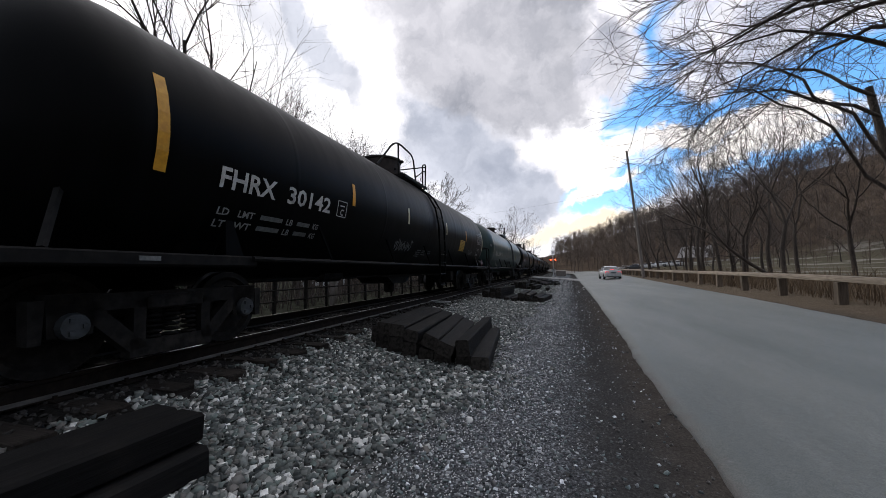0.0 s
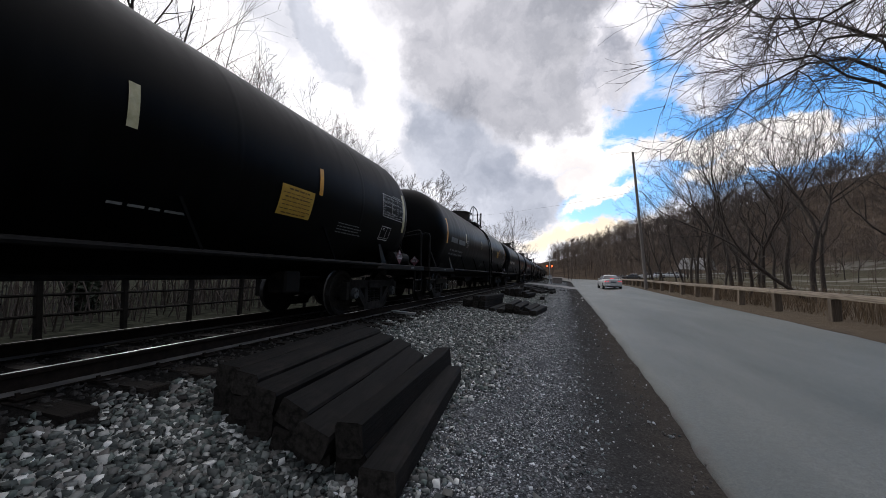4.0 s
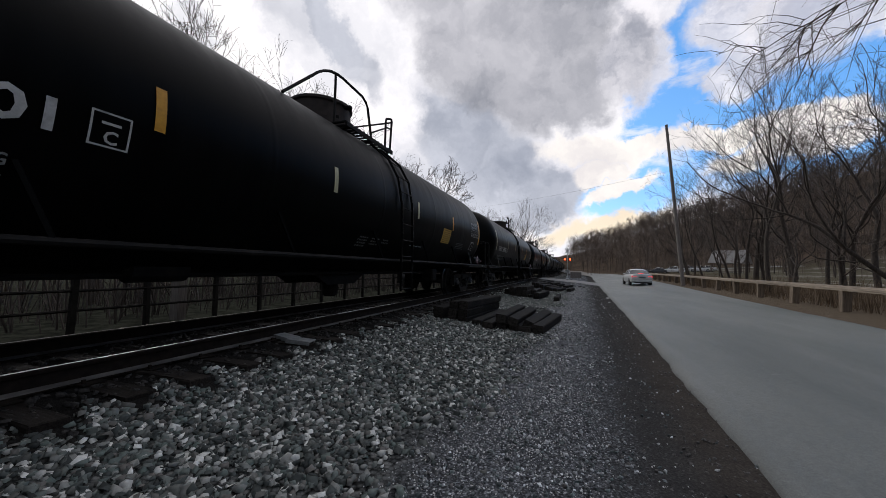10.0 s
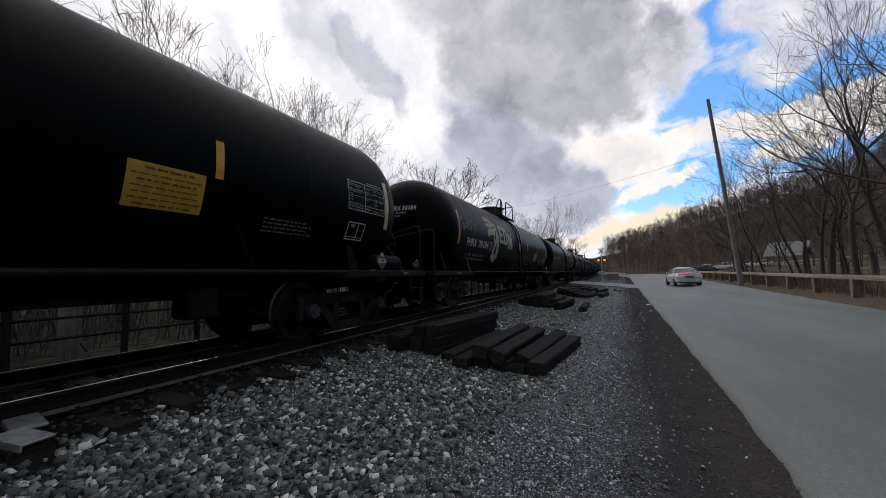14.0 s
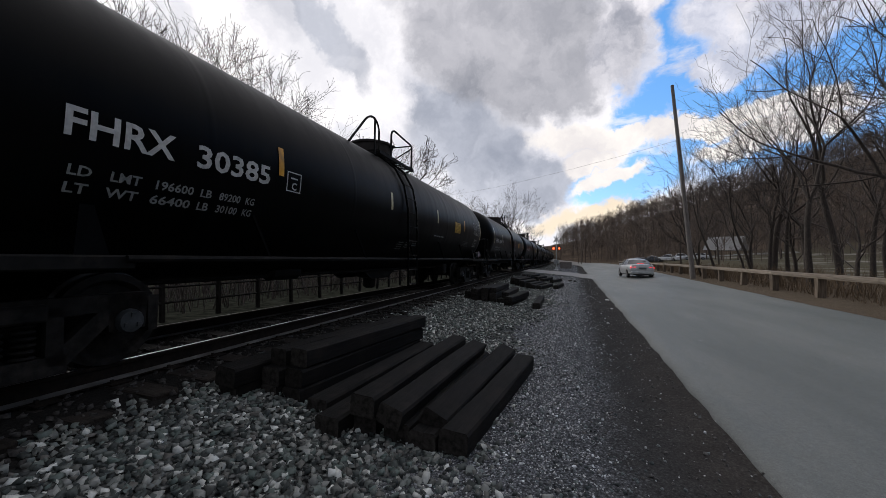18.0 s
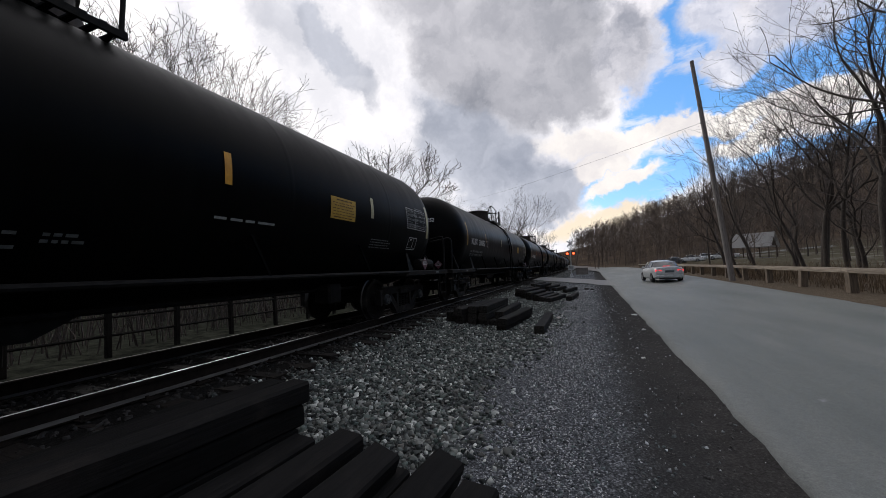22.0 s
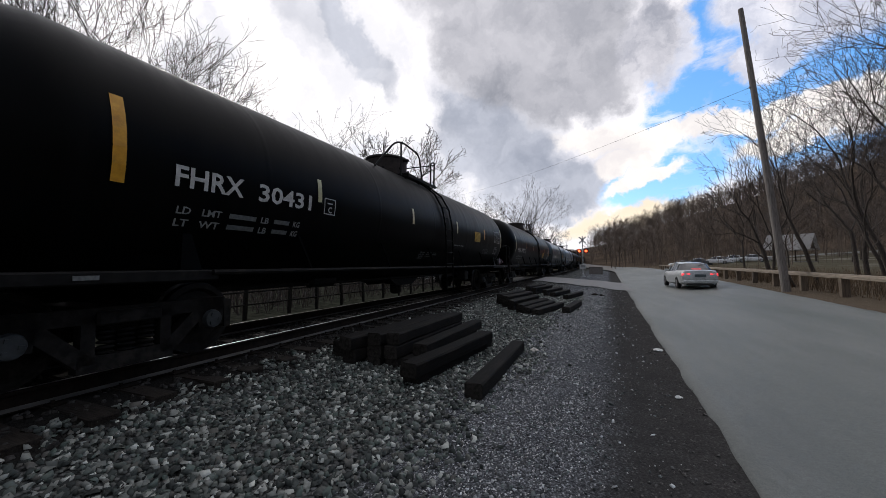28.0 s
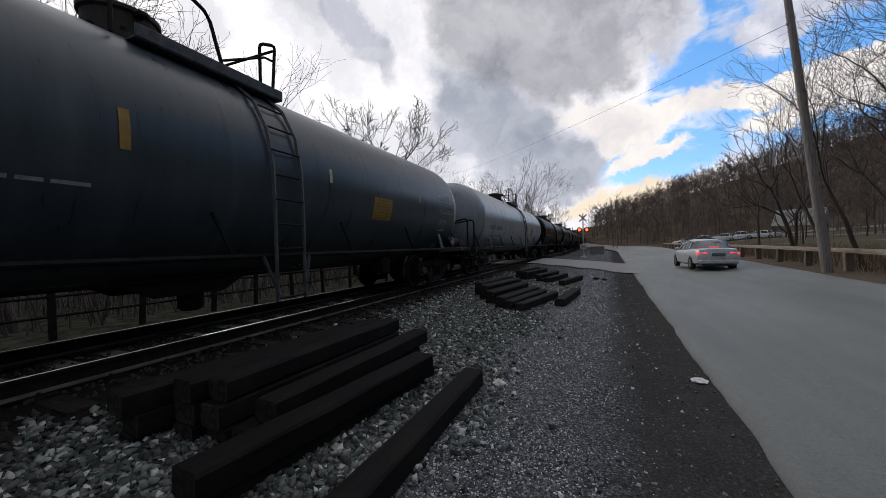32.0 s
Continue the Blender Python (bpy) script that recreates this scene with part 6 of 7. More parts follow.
# ---- picnic shelter ----
def build_shelter():
    x, y = 32.4, 111.0
    e = thing("picnic_shelter", pose(x, y, zg(x, y), 0, 0, 58), "open picnic shelter with a pale shingle gable roof on posts", "shelter")
    w, l, h, rise = 3.2, 2.6, 4.1 - zg(x, y), 2.5
    for s in (1, -1):
        bm = bmesh.new()
        vs = [bm.verts.new(p) for p in ((s * (w + 0.5), -l - 0.5, h - 0.3), (s * (w + 0.5), l + 0.5, h - 0.3), (0, l + 0.5, h + rise), (0, -l - 0.5, h + rise))]
        bm.faces.new(vs if s > 0 else vs[::-1])
        bmesh.ops.solidify(bm, geom=bm.faces[:], thickness=0.14)
        part("roof_slope", bm, "roof", e)
    for yy in (-l, l):
        bm = bmesh.new()
        vs = [bm.verts.new(p) for p in ((-w, yy, h - 0.05), (w, yy, h - 0.05), (0, yy, h + rise - 0.15))]
        bm.faces.new(vs)
        bmesh.ops.solidify(bm, geom=bm.faces[:], thickness=0.1)
        part("gable", bm, "building", e, "brown boarded gable")
    for sx in (-w, w):
        for yy in (-l, 0, l):
            bm = bmesh.new()
            box(bm, sx - 0.1, yy - 0.1, -0.3, sx + 0.1, yy + 0.1, h, bevel=0.02)
            part("post", bm, "building", e)
    bm = bmesh.new()
    box(bm, -w - 0.4, -l - 0.4, -0.6, w + 0.4, l + 0.4, 0.05, bevel=0.02)
    part("slab", bm, "concrete", e, "pale concrete floor slab")


build_shelter()


# ---- the train ----
R, ZC, HALF = 1.47, 1.98, 7.95
PITCH = 18.2
STRETCH, DROP = PITCH / 17.2, 0.19


def skin(y, z, out=0.0):
    """A place on the tank's side that faces the road, at height z above the rail."""
    a = math.asin(max(-1, min(1, (z - ZC) / R)))
    return Vector(((R + out) * math.cos(a), y, ZC + (R + out) * math.sin(a)))


def decal(bm, y0, y1, z0, z1, out=0.007, slant=0.0):
    """A thin curved patch lying on the tank's side."""
    n = 5
    cols = []
    for k in range(n + 1):
        z = z0 + (z1 - z0) * k / n
        d = slant * (z - z0)
        cols.append((bm.verts.new(skin(y0 + d, z, out)), bm.verts.new(skin(y1 + d, z, out))))
    for A, B in zip(cols, cols[1:]):
        bm.faces.new((A[0], A[1], B[1], B[0]))


def stroke(bm, pts, w, out=0.009):
    """A brush line over the tank's side through pairs of y and z."""
    dense = []
    for (ya, za), (yb, zb) in zip(pts, pts[1:]):
        for k in range(4):
            dense.append((ya + (yb - ya) * k / 4, za + (zb - za) * k / 4))
    dense.append(pts[-1])
    prev = None
    for k, (y, z) in enumerate(dense):
        ya, za = dense[max(k - 1, 0)]
        yb, zb = dense[min(k + 1, len(dense) - 1)]
        d = Vector((yb - ya, zb - za)).normalized()
        nx = Vector((-d.y, d.x)) * w / 2
        cur = (bm.verts.new(skin(y + nx.x, z + nx.y, out)), bm.verts.new(skin(y - nx.x, z - nx.y, out)))
        if prev:
            bm.faces.new((prev[0], prev[1], cur[1], cur[0]))
        prev = cur


def lettering(text, y, z, height, wrap, mat, parent, name, width=1.0, label="", span=0.0):
    """Painted letters, laid on the tank by wrap(u, v); span sets the whole length."""
    cu = bpy.data.curves.new(name, "FONT")
    cu.body, cu.size, cu.resolution_u = text, height / 0.70, 2
    cu.offset = height * 0.03
    tmp = bpy.data.objects.new(name, cu)
    me = bpy.data.meshes.new_from_object(tmp)
    bpy.data.objects.remove(tmp)
    bpy.data.curves.remove(cu)
    bm = bmesh.new()
    bm.from_mesh(me)
    bpy.data.meshes.remove(me)
    for k in range(1, 4):
        bmesh.ops.bisect_plane(bm, geom=bm.verts[:] + bm.edges[:] + bm.faces[:], plane_co=(0, height * k / 4, 0), plane_no=(0, 1, 0))
    if span:
        width = span / max(v.co.x for v in bm.verts)
    for v in bm.verts:
        v.co = wrap(y + v.co.x * width, z + v.co.y)
    return part(name, bm, mat, parent, label)


def on_side(u, v):
    return skin(u, v, 0.008)


def on_head(u, v):
    """On the rounded end that faces the oncoming way."""
    q = min(0.985, math.hypot(u, v - ZC) / R)
    return Vector((u, -(HALF - 0.95) - 0.95 * math.sqrt(1 - q * q) - 0.012, v))


def bent(points, r=0.12):
    """Rounds the corners of a bar."""
    pts = [Vector(p) for p in points]
    out = [pts[0]]
    for a, b, c in zip(pts, pts[1:], pts[2:]):
        p, q = b + (a - b).normalized() * r, b + (c - b).normalized() * r
        out += [p, p.lerp(q, 0.5).lerp(b, 0.4), q]
    return out + [pts[-1]]


def wheelset(parent, y):
    bm = bmesh.new()
    lathe(bm, [(-0.72, 0.075), (0.72, 0.075)], 10, "x")
    ax = part("wheelset", bm, "truck", parent, "steel axle with a pair of wheels")
    ax.matrix_basis = pose(0, y, 0.44)
    for s in (1, -1):
        bm = bmesh.new()
        prof = [(0.64, 0.10), (0.66, 0.38), (0.665, 0.465), (0.69, 0.468), (0.705, 0.44), (0.80, 0.435), (0.80, 0.37), (0.75, 0.33), (0.74, 0.16), (0.83, 0.14), (0.83, 0.05)]
        lathe(bm, [(s * a, b) for a, b in prof], 30, "x")
        for f in bm.faces:
            c = f.calc_center_median()
            if 0.43 < math.hypot(c.y, c.z) < 0.47 and abs(abs(c.x) - 0.75) < 0.06:
                f.material_index = 1
        w = shade_smooth(part("wheel", bm, ("truck", "tread"), ax, "steel wheel with a bright rim"), 30)
        bm = bmesh.new()
        lathe(bm, [(s * 0.98, 0.10), (s * 1.08, 0.115), (s * 1.12, 0.10), (s * 1.125, 0.02)], 14, "x")
        for k in range(3):
            a = 2 * math.pi * k / 3
            box(bm, s * 1.115, 0.06 * math.cos(a) - 0.018, 0.06 * math.sin(a) - 0.018, s * 1.14, 0.06 * math.cos(a) + 0.018, 0.06 * math.sin(a) + 0.018)
        shade_smooth(part("bearing_cap", bm, "cap", ax, "round bearing cap with three bolts"), 35)
    return ax


def side_frame(parent, s):
    """The cast frame of one side of a bogie, with its two triangular openings."""
    bm = bmesh.new()
    x0, x1 = s * 0.93, s * 1.06

    def beam(a, b, wa, wb):
        (ya, za), (yb, zb) = a, b
        d = Vector((yb - ya, zb - za)).normalized()
        n = Vector((-d.y, d.x))
        q = [Vector((ya, za)) + n * wa / 2, Vector((yb, zb)) + n * wb / 2, Vector((yb, zb)) - n * wb / 2, Vector((ya, za)) - n * wa / 2]
        lo = [bm.verts.new((x0, p.x, p.y)) for p in q]
        hi = [bm.verts.new((x1, p.x, p.y)) for p in q]
        bm.faces.new(lo[::-1])
        bm.faces.new(hi)
        for k in range(4):
            bm.faces.new((lo[k], lo[(k + 1) % 4], hi[(k + 1) % 4], hi[k]))

    beam((-1.02, 0.62), (1.02, 0.62), 0.15, 0.15)
    beam((-0.42, 0.16), (0.42, 0.16), 0.15, 0.15)
    for k in (1, -1):
        beam((k * 0.78, 0.60), (k * 0.36, 0.18), 0.14, 0.14)
        beam((k * 0.34, 0.62), (k * 0.34, 0.16), 0.11, 0.11)
        beam((k * 0.86, 0.70), (k * 0.86, 0.36), 0.34, 0.30)
        beam((k * 1.08, 0.66), (k * 1.08, 0.32), 0.10, 0.08)
    bmesh.ops.recalc_face_normals(bm, faces=bm.faces[:])
    sf = part("side_frame", bm, "truck", parent, "cast steel bogie side frame")
    for y in (-0.17, 0.0, 0.17):
        bm = bmesh.new()
        for k in range(6):
            lathe(bm, [(0.235 + 0.05 * k, 0.058), (0.25 + 0.05 * k, 0.075), (0.265 + 0.05 * k, 0.058)], 8, "z", (s * 1.0, y, 0))
        part("coil_spring", bm, "iron", sf)
    bm = bmesh.new()
    box(bm, s * 0.94, -0.27, 0.52, s * 1.10, 0.27, 0.66, bevel=0.02)
    part("bolster_end", bm, "truck", sf)
    return sf


def build_tank_car(paint, grey, arched, upper):
    """One car: arched has a single long rail over the valve housing, upper the later layout of panels and strips."""
    e = new("tank_car")

    def along(v):
        return v / STRETCH

    # tank
    bm = bmesh.new()
    n = 56
    prof = [(-HALF + 0.95 * (1 - math.cos(math.pi / 2 * k / 9)), R * math.sin(math.pi / 2 * k / 9)) for k in range(1, 10)]
    body = [(-6.9, R)]
    for y in (-5.17, -2.57, 0.0, 2.57, 5.17):
        body += [(y - 0.06, R), (y - 0.035, R), (y - 0.02, R + 0.0012), (y + 0.02, R + 0.0012), (y + 0.035, R), (y + 0.06, R)]
    body.append((6.9, R))
    prof = [(-HALF, 0.12)] + prof + body + [(-a, b) for a, b in reversed(prof)] + [(HALF, 0.12)]
    lathe(bm, prof, n, "y", (0, 0, ZC))
    shade_smooth(part("tank", bm, paint, e, "long cylindrical tank with rounded ends"), 40)
    # sills, saddles, platforms
    bm = bmesh.new()
    box(bm, -0.33, -8.3, 0.60, 0.33, 8.3, 0.86, bevel=0.02)
    part("centre_sill", bm, "iron", e)
    for s in (1, -1):
        bm = bmesh.new()
        tube(bm, [(s * 1.47, -5.9, 0.83), (s * 1.47, 5.9, 0.83)], 0.032, 8)
        part("side_rail", bm, "iron", e, "thin handrail along the tank's foot")
        for y in (-4.4, -2.2, 0.0, 2.2, 4.4):
            bm = bmesh.new()
            tube(bm, [(s * 1.47, y, 0.83), (s * 1.34, y - 0.16, 1.36)], 0.022, 5)
            part("rail_bracket", bm, "iron" if grey else paint, e)
    for k in (1, -1):
        bm = bmesh.new()
        box(bm, -1.46, k * 7.1 - 1.28, 0.74, 1.46, k * 7.1 + 1.28, 0.86, bevel=0.015)
        p = part("end_platform", bm, "iron", e, "dark end platform")
        bm = bmesh.new()
        box(bm, -1.05, k * 6.25 - 0.22, 0.86, 1.05, k * 6.25 + 0.22, 1.30, bevel=0.02)
        for v in bm.verts:
            if v.co.z > 1.2:
                v.co.x *= 1.17
        part("saddle", bm, paint, e, "tank saddle over the bogie")
        for s in (1, -1):
            bm = bmesh.new()
            vs = [bm.verts.new(q) for q in ((s * 1.44, k * 6.0, 0.86), (s * 1.44, k * 6.22, 0.86), (s * 1.33, k * 6.14, 1.26), (s * 1.33, k * 6.05, 1.26))]
            bm.faces.new(vs)
            bmesh.ops.solidify(bm, geom=bm.faces[:], thickness=0.03)
            part("saddle_gusset", bm, paint, e)
        for s in (1, -1):
            bm = bmesh.new()
            tube(bm, bent([(s * 0.06, k * 8.50, 1.60), (s * 1.40, k * 8.27, 1.84), (s * 1.40, k * 8.27, 0.82)]), 0.028, 7)
            part("end_handrail", bm, "iron", e, "bent iron handrail")
            bm = bmesh.new()
            tube(bm, [(s * 1.38, k * 7.6, 0.86), (s * 0.92, k * 7.25, 1.75)], 0.03, 5)
            part("end_brace", bm, "iron", e)
            bm = bmesh.new()
            tube(bm, bent([(s * 1.42, k * 8.28, 0.80), (s * 1.42, k * 8.28, 0.22), (s * 1.42, k * 7.84, 0.22), (s * 1.42, k * 7.84, 0.80)], 0.05), 0.02, 5)
            tube(bm, [(s * 1.42, k * 8.28, 0.50), (s * 1.42, k * 7.84, 0.50)], 0.018, 5)
            part("sill_step", bm, "iron", e, "iron step below the platform")
        # coupler
        bm = bmesh.new()
        box(bm, -0.10, k * 8.3 - 0.12, 0.62, 0.10, k * 8.3 + 0.12, 0.84, bevel=0.02)
        box(bm, -0.16, k * 8.5 - 0.10, 0.58, 0.13, k * 8.5 + 0.10, 0.88, bevel=0.03)
        part("coupler", bm, "truck", e, "cast steel coupler")
        bm = bmesh.new()
        tube(bm, [(0.28, k * 8.2, 0.66), (0.32, k * 8.4, 0.42), (0.26, k * 8.58, 0.36)], 0.025, 6)
        part("air_hose", bm, "rubber", e)
        # bogie
        bm = bmesh.new()
        box(bm, -0.95, k * 6.45 - 0.19, 0.42, 0.95, k * 6.45 + 0.19, 0.66, bevel=0.03)
        bo = part("bogie_bolster", bm, "truck", e, "bogie bolster")
        for s in (1, -1):
            sf = side_frame(bo, s)
            sf.matrix_basis = pose(0, k * 6.45, 0)
        for d in (-0.86, 0.86):
            wheelset(e, k * 6.45 + d)
    # hazard placards: one on the road side at the rear, one facing the way of travel
    for m, s in ((pose(1.46, along(7.20), 1.03, 45, 0, 0), 1.0), (pose(0.98, -8.34, 1.02, 45, 0, 0) @ pose(0, 0, 0, -45) @ pose(0, 0, 0, 0, 0, -90) @ pose(0, 0, 0, 45), 0.8)):
        bm = bmesh.new()
        box(bm, 0.0, -0.12 * s, -0.12 * s, 0.005, 0.12 * s, 0.12 * s, m)
        p = part("hazard_placard", bm, "placard_red", e, "red and white diamond hazard placard")
        up = m @ pose(0, 0, 0, -45)
        bm = bmesh.new()
        box(bm, 0.005, -0.105 * s, -0.042 * s, 0.009, 0.105 * s, 0.046 * s, up)
        q = part("placard_panel", bm, "placard", p, "white panel of the placard")
        lettering("1987", 0, 0, 0.066 * s, lambda u, v, up=up, s=s: up @ Vector((0.011, u - 0.09 * s, v - 0.026 * s)), "signal_black", q, "placard_number")
        bm = bmesh.new()
        vs = [bm.verts.new(up @ Vector((0.007, y * s, z * s))) for y, z in ((-0.055, 0.075), (0.055, 0.075), (0.0, 0.150))]
        bm.faces.new(vs)
        part("placard_top", bm, "placard", p, "white upper corner of the placard")
    # brake gear at the near end
    bm = bmesh.new()
    ring = [(0.62 + 0.28 * math.cos(2 * math.pi * k / 18), 8.08, 1.43 + 0.28 * math.sin(2 * math.pi * k / 18)) for k in range(18)]
    tube(bm, ring, 0.023, 5, True)
    for k in range(5):
        a = 2 * math.pi * k / 5
        tube(bm, [(0.62, 8.08, 1.43), (0.62 + 0.27 * math.cos(a), 8.08, 1.43 + 0.27 * math.sin(a))], 0.015, 4)
    bw = part("brake_wheel", bm, "iron", e, "spoked iron brake wheel")
    bm = bmesh.new()
    box(bm, 0.42, 7.80, 1.24, 0.82, 8.03, 1.62, bevel=0.05)
    tube(bm, [(0.62, 7.95, 0.84), (0.62, 7.95, 1.3)], 0.05, 6)
    part("brake_housing", bm, "iron", bw)
    bm = bmesh.new()
    lathe(bm, [(6.75, 0.05), (6.78, 0.13), (7.55, 0.13), (7.58, 0.05)], 12, "y", (1.25, 0, 1.02))
    part("brake_reservoir", bm, "iron", e, "small brake air reservoir")
    # top fittings
    top = ZC + R
    mid, wide, tall = (-0.35, 0.36, 0.46) if grey else (-0.08, 0.56, 0.50) if arched else (0.44, 0.54, 0.48)
    bm = bmesh.new()
    lathe(bm, [(R - 0.10, wide + 0.10), (R + 0.04, wide + 0.10), (R + 0.05, wide), (R + tall - 0.13, wide), (R + tall - 0.11, wide + 0.035), (R + tall - 0.06, wide + 0.035), (R + tall - 0.02, wide - 0.10), (R + tall, 0.02)], 28, "z", (0, along(mid), ZC))
    dome = part("dome", bm, "dome", e, "round rusty valve housing on top of the tank")
    shade_smooth(dome, 40)
    bm = bmesh.new()
    box(bm, -0.06, along(mid + wide), top + tall - 0.16, 0.06, along(mid + wide + 0.16), top + tall - 0.09, bevel=0.01)
    box(bm, wide - 0.02, along(mid - 0.05), top + tall - 0.17, wide + 0.14, along(mid + 0.05), top + tall - 0.11, bevel=0.01)
    part("dome_latch", bm, "iron", e)
    for k in range(8):
        bm = bmesh.new()
        w = 2 * math.pi * (k + 0.5) / 8
        lathe(bm, [(R + 0.04, 0.035), (R + 0.11, 0.035), (R + 0.12, 0.02)], 6, "z", ((wide + 0.05) * math.cos(w), along(mid + (wide + 0.05) * math.sin(w)), ZC))
        part("bolt", bm, "iron", dome)
    y0, y1 = (-0.62, 1.16) if arched else (-0.95, 1.02)
    for s in (1, -1):
        bm = bmesh.new()
        for x in (0.62, 0.97):
            box(bm, s * x - 0.02, along(y0), top - 0.23, s * x + 0.02, along(y1), top - 0.16)
        w = part("walkway", bm, "iron", e, "slatted walkway beside the valve housing")
        n = 13
        for k in range(n):
            y = y0 + (y1 - y0 - 0.06) * k / (n - 1)
            bm = bmesh.new()
            box(bm, s * 0.62, along(y), top - 0.158, s * 0.97, along(y + 0.06), top - 0.135)
            part("slat", bm, "iron", w)
        if grey:
            bm = bmesh.new()
            box(bm, s * 0.985 - 0.012, along(y0 - 0.1), top - 0.24, s * 0.985 + 0.012, along(y1 + 0.1), top - 0.10, bevel=0.006)
            box(bm, s * 0.60, along(y0 - 0.1), top - 0.25, s * 0.985, along(y1 + 0.1), top - 0.236)
            part("edge_plate", bm, "cap", w, "smooth grey edge plate of the walkway")
        for y in (y0 + 0.1, (y0 + y1) / 2, y1 - 0.1):
            bm = bmesh.new()
            tube(bm, [(s * 0.95, along(y), top - 0.20), (s * 0.78, along(y), top - 0.26)], 0.028, 5)
            part("walkway_bracket", bm, "iron", w)
        x = s * 0.92
        if arched:
            bm = bmesh.new()
            tube(bm, bent([(x, along(-2.10), top - 0.30), (x, along(-1.24), top + 0.48), (x, along(-0.86), top + 0.61), (x, along(0.12), top + 0.55), (x, along(0.34), top - 0.16)], 0.16), 0.024, 6)
            tube(bm, [(x, along(-0.90), top + 0.58), (x, along(-0.90), top - 0.28)], 0.022, 6)
            part("top_handrail", bm, "iron", e, "long arched tube handrail over the valve housing")
            bm = bmesh.new()
            tube(bm, bent([(x, along(0.92), top - 0.16), (x, along(0.92), top + 0.50), (x, along(1.20), top + 0.60), (x, along(1.14), top - 0.16)], 0.06), 0.024, 6)
            tube(bm, [(x, along(0.33), top - 0.02), (x, along(1.0), top + 0.33), (x, along(1.16), top + 0.34)], 0.018, 5)
            part("end_rail", bm, "iron", e, "short looped handrail at the walkway's end")
        else:
            bm = bmesh.new()
            tube(bm, bent([(x, along(-2.10), top - 0.30), (x, along(-1.40), top + 0.44), (x, along(-1.12), top + 0.54), (x, along(-0.88), top + 0.40), (x, along(-0.87), top - 0.16)], 0.12), 0.024, 6)
            tube(bm, [(x, along(-1.07), top + 0.52), (x, along(-1.07), top - 0.28)], 0.022, 6)
            part("top_handrail", bm, "iron", e, "bent tube handrail before the valve housing")
            bm = bmesh.new()
            tube(bm, bent([(x, along(-0.27), top - 0.16), (x, along(-0.25), top + 0.46), (x, along(-0.12), top + 0.56), (x, along(1.02), top + 0.50), (x, along(1.0), top - 0.18)], 0.06), 0.024, 6)
            tube(bm, [(x, along(0.0), top - 0.12), (x, along(1.0), top + 0.42)], 0.018, 5)
            part("end_rail", bm, "iron", e, "tube handrail frame beside the valve housing")
    bm = bmesh.new()
    tube(bm, [(-0.92, along(y1), top + 0.50), (0.92, along(y1), top + 0.50)], 0.02, 5)
    part("cross_rail", bm, "iron", e)
    # ladder on the road side
    bm = bmesh.new()
    ly, lw = (0.55, 0.50) if grey else (0.60, 0.52) if arched else (-0.58, 0.52)
    for y in (ly, ly + lw):
        pts = [skin(along(y), z, 0.06) for z in (3.28, 2.9, 2.5, 2.0)] + [Vector((1.55, along(y), 1.4)), Vector((1.56, along(y), 0.22))]
        tube(bm, pts, 0.026, 5)
    for y in (ly - 0.16, ly + lw + 0.16) if grey else ():
        tube(bm, [(1.50, along(y), 0.82), (1.56, along(ly + 0.03 if y < ly else ly + lw - 0.03), 0.30)], 0.024, 5)
    lad = part("ladder", bm, "cap" if grey else paint, e, "grey iron side ladder" if grey else "black iron side ladder")
    for k in range(10):
        z = 0.26 + 0.33 * k
        bm = bmesh.new()
        x = 1.56 if z < 1.9 else skin(0, z, 0.06).x
        tube(bm, [(x, along(ly), z), (x, along(ly + lw), z)], 0.014, 5)
        part("rung", bm, "iron", lad)
    # underside outlet
    bm = bmesh.new()
    lathe(bm, [(0.06, 0.10), (0.10, 0.16), (0.32, 0.16), (0.36, 0.34), (0.60, 0.40)], 14, "z", (0.0, 0.4, 0))
    part("outlet_valve", bm, "iron", e, "bottom outlet valve")
    bm = bmesh.new()
    box(bm, 0.45, 4.1, 0.30, 0.80, 4.45, 0.66, bevel=0.03)
    part("brake_valve", bm, "iron", e, "brake valve box under the tank")
    bm = bmesh.new()
    lathe(bm, [(-3.5, 0.05), (-3.46, 0.14), (-2.9, 0.14), (-2.86, 0.05)], 12, "y", (0.5, 0, 0.62))
    tube(bm, [(0.5, -5.4, 0.55), (0.5, 5.4, 0.55)], 0.03, 6)
    part("brake_cylinder", bm, "iron", e, "brake cylinder and rods")
    bm = bmesh.new()
    skid = [(-0.85, 0.66), (-0.30, 0.34), (0.55, 0.34), (1.10, 0.66)]
    for x0, x1 in ((0.42, 0.48), (-0.48, -0.42)):
        lo = [bm.verts.new((x0, y, z)) for y, z in skid]
        hi = [bm.verts.new((x1, y, z)) for y, z in skid]
        bm.faces.new(lo[::-1])
        bm.faces.new(hi)
        for k in range(4):
            bm.faces.new((lo[k], lo[(k + 1) % 4], hi[(k + 1) % 4], hi[k]))
    bmesh.ops.recalc_face_normals(bm, faces=bm.faces[:])
    part("outlet_skid", bm, "iron", e, "sloped skid plate round the outlet")
    # reflective strips, panels and small stencils on the road side
    if upper:
        strips = ((-7.22, 1.68, 2.50, 0.11, "yellow"), (-4.55, 1.90, 2.26, 0.09, "pale_strip"), (-1.32, 1.88, 2.24, 0.09, "pale_strip"), (1.69, 1.88, 2.24, 0.09, "pale_strip"), (4.71, 1.86, 2.24, 0.09, "yellow"), (7.35, 1.66, 2.46, 0.11, "pale_strip"))
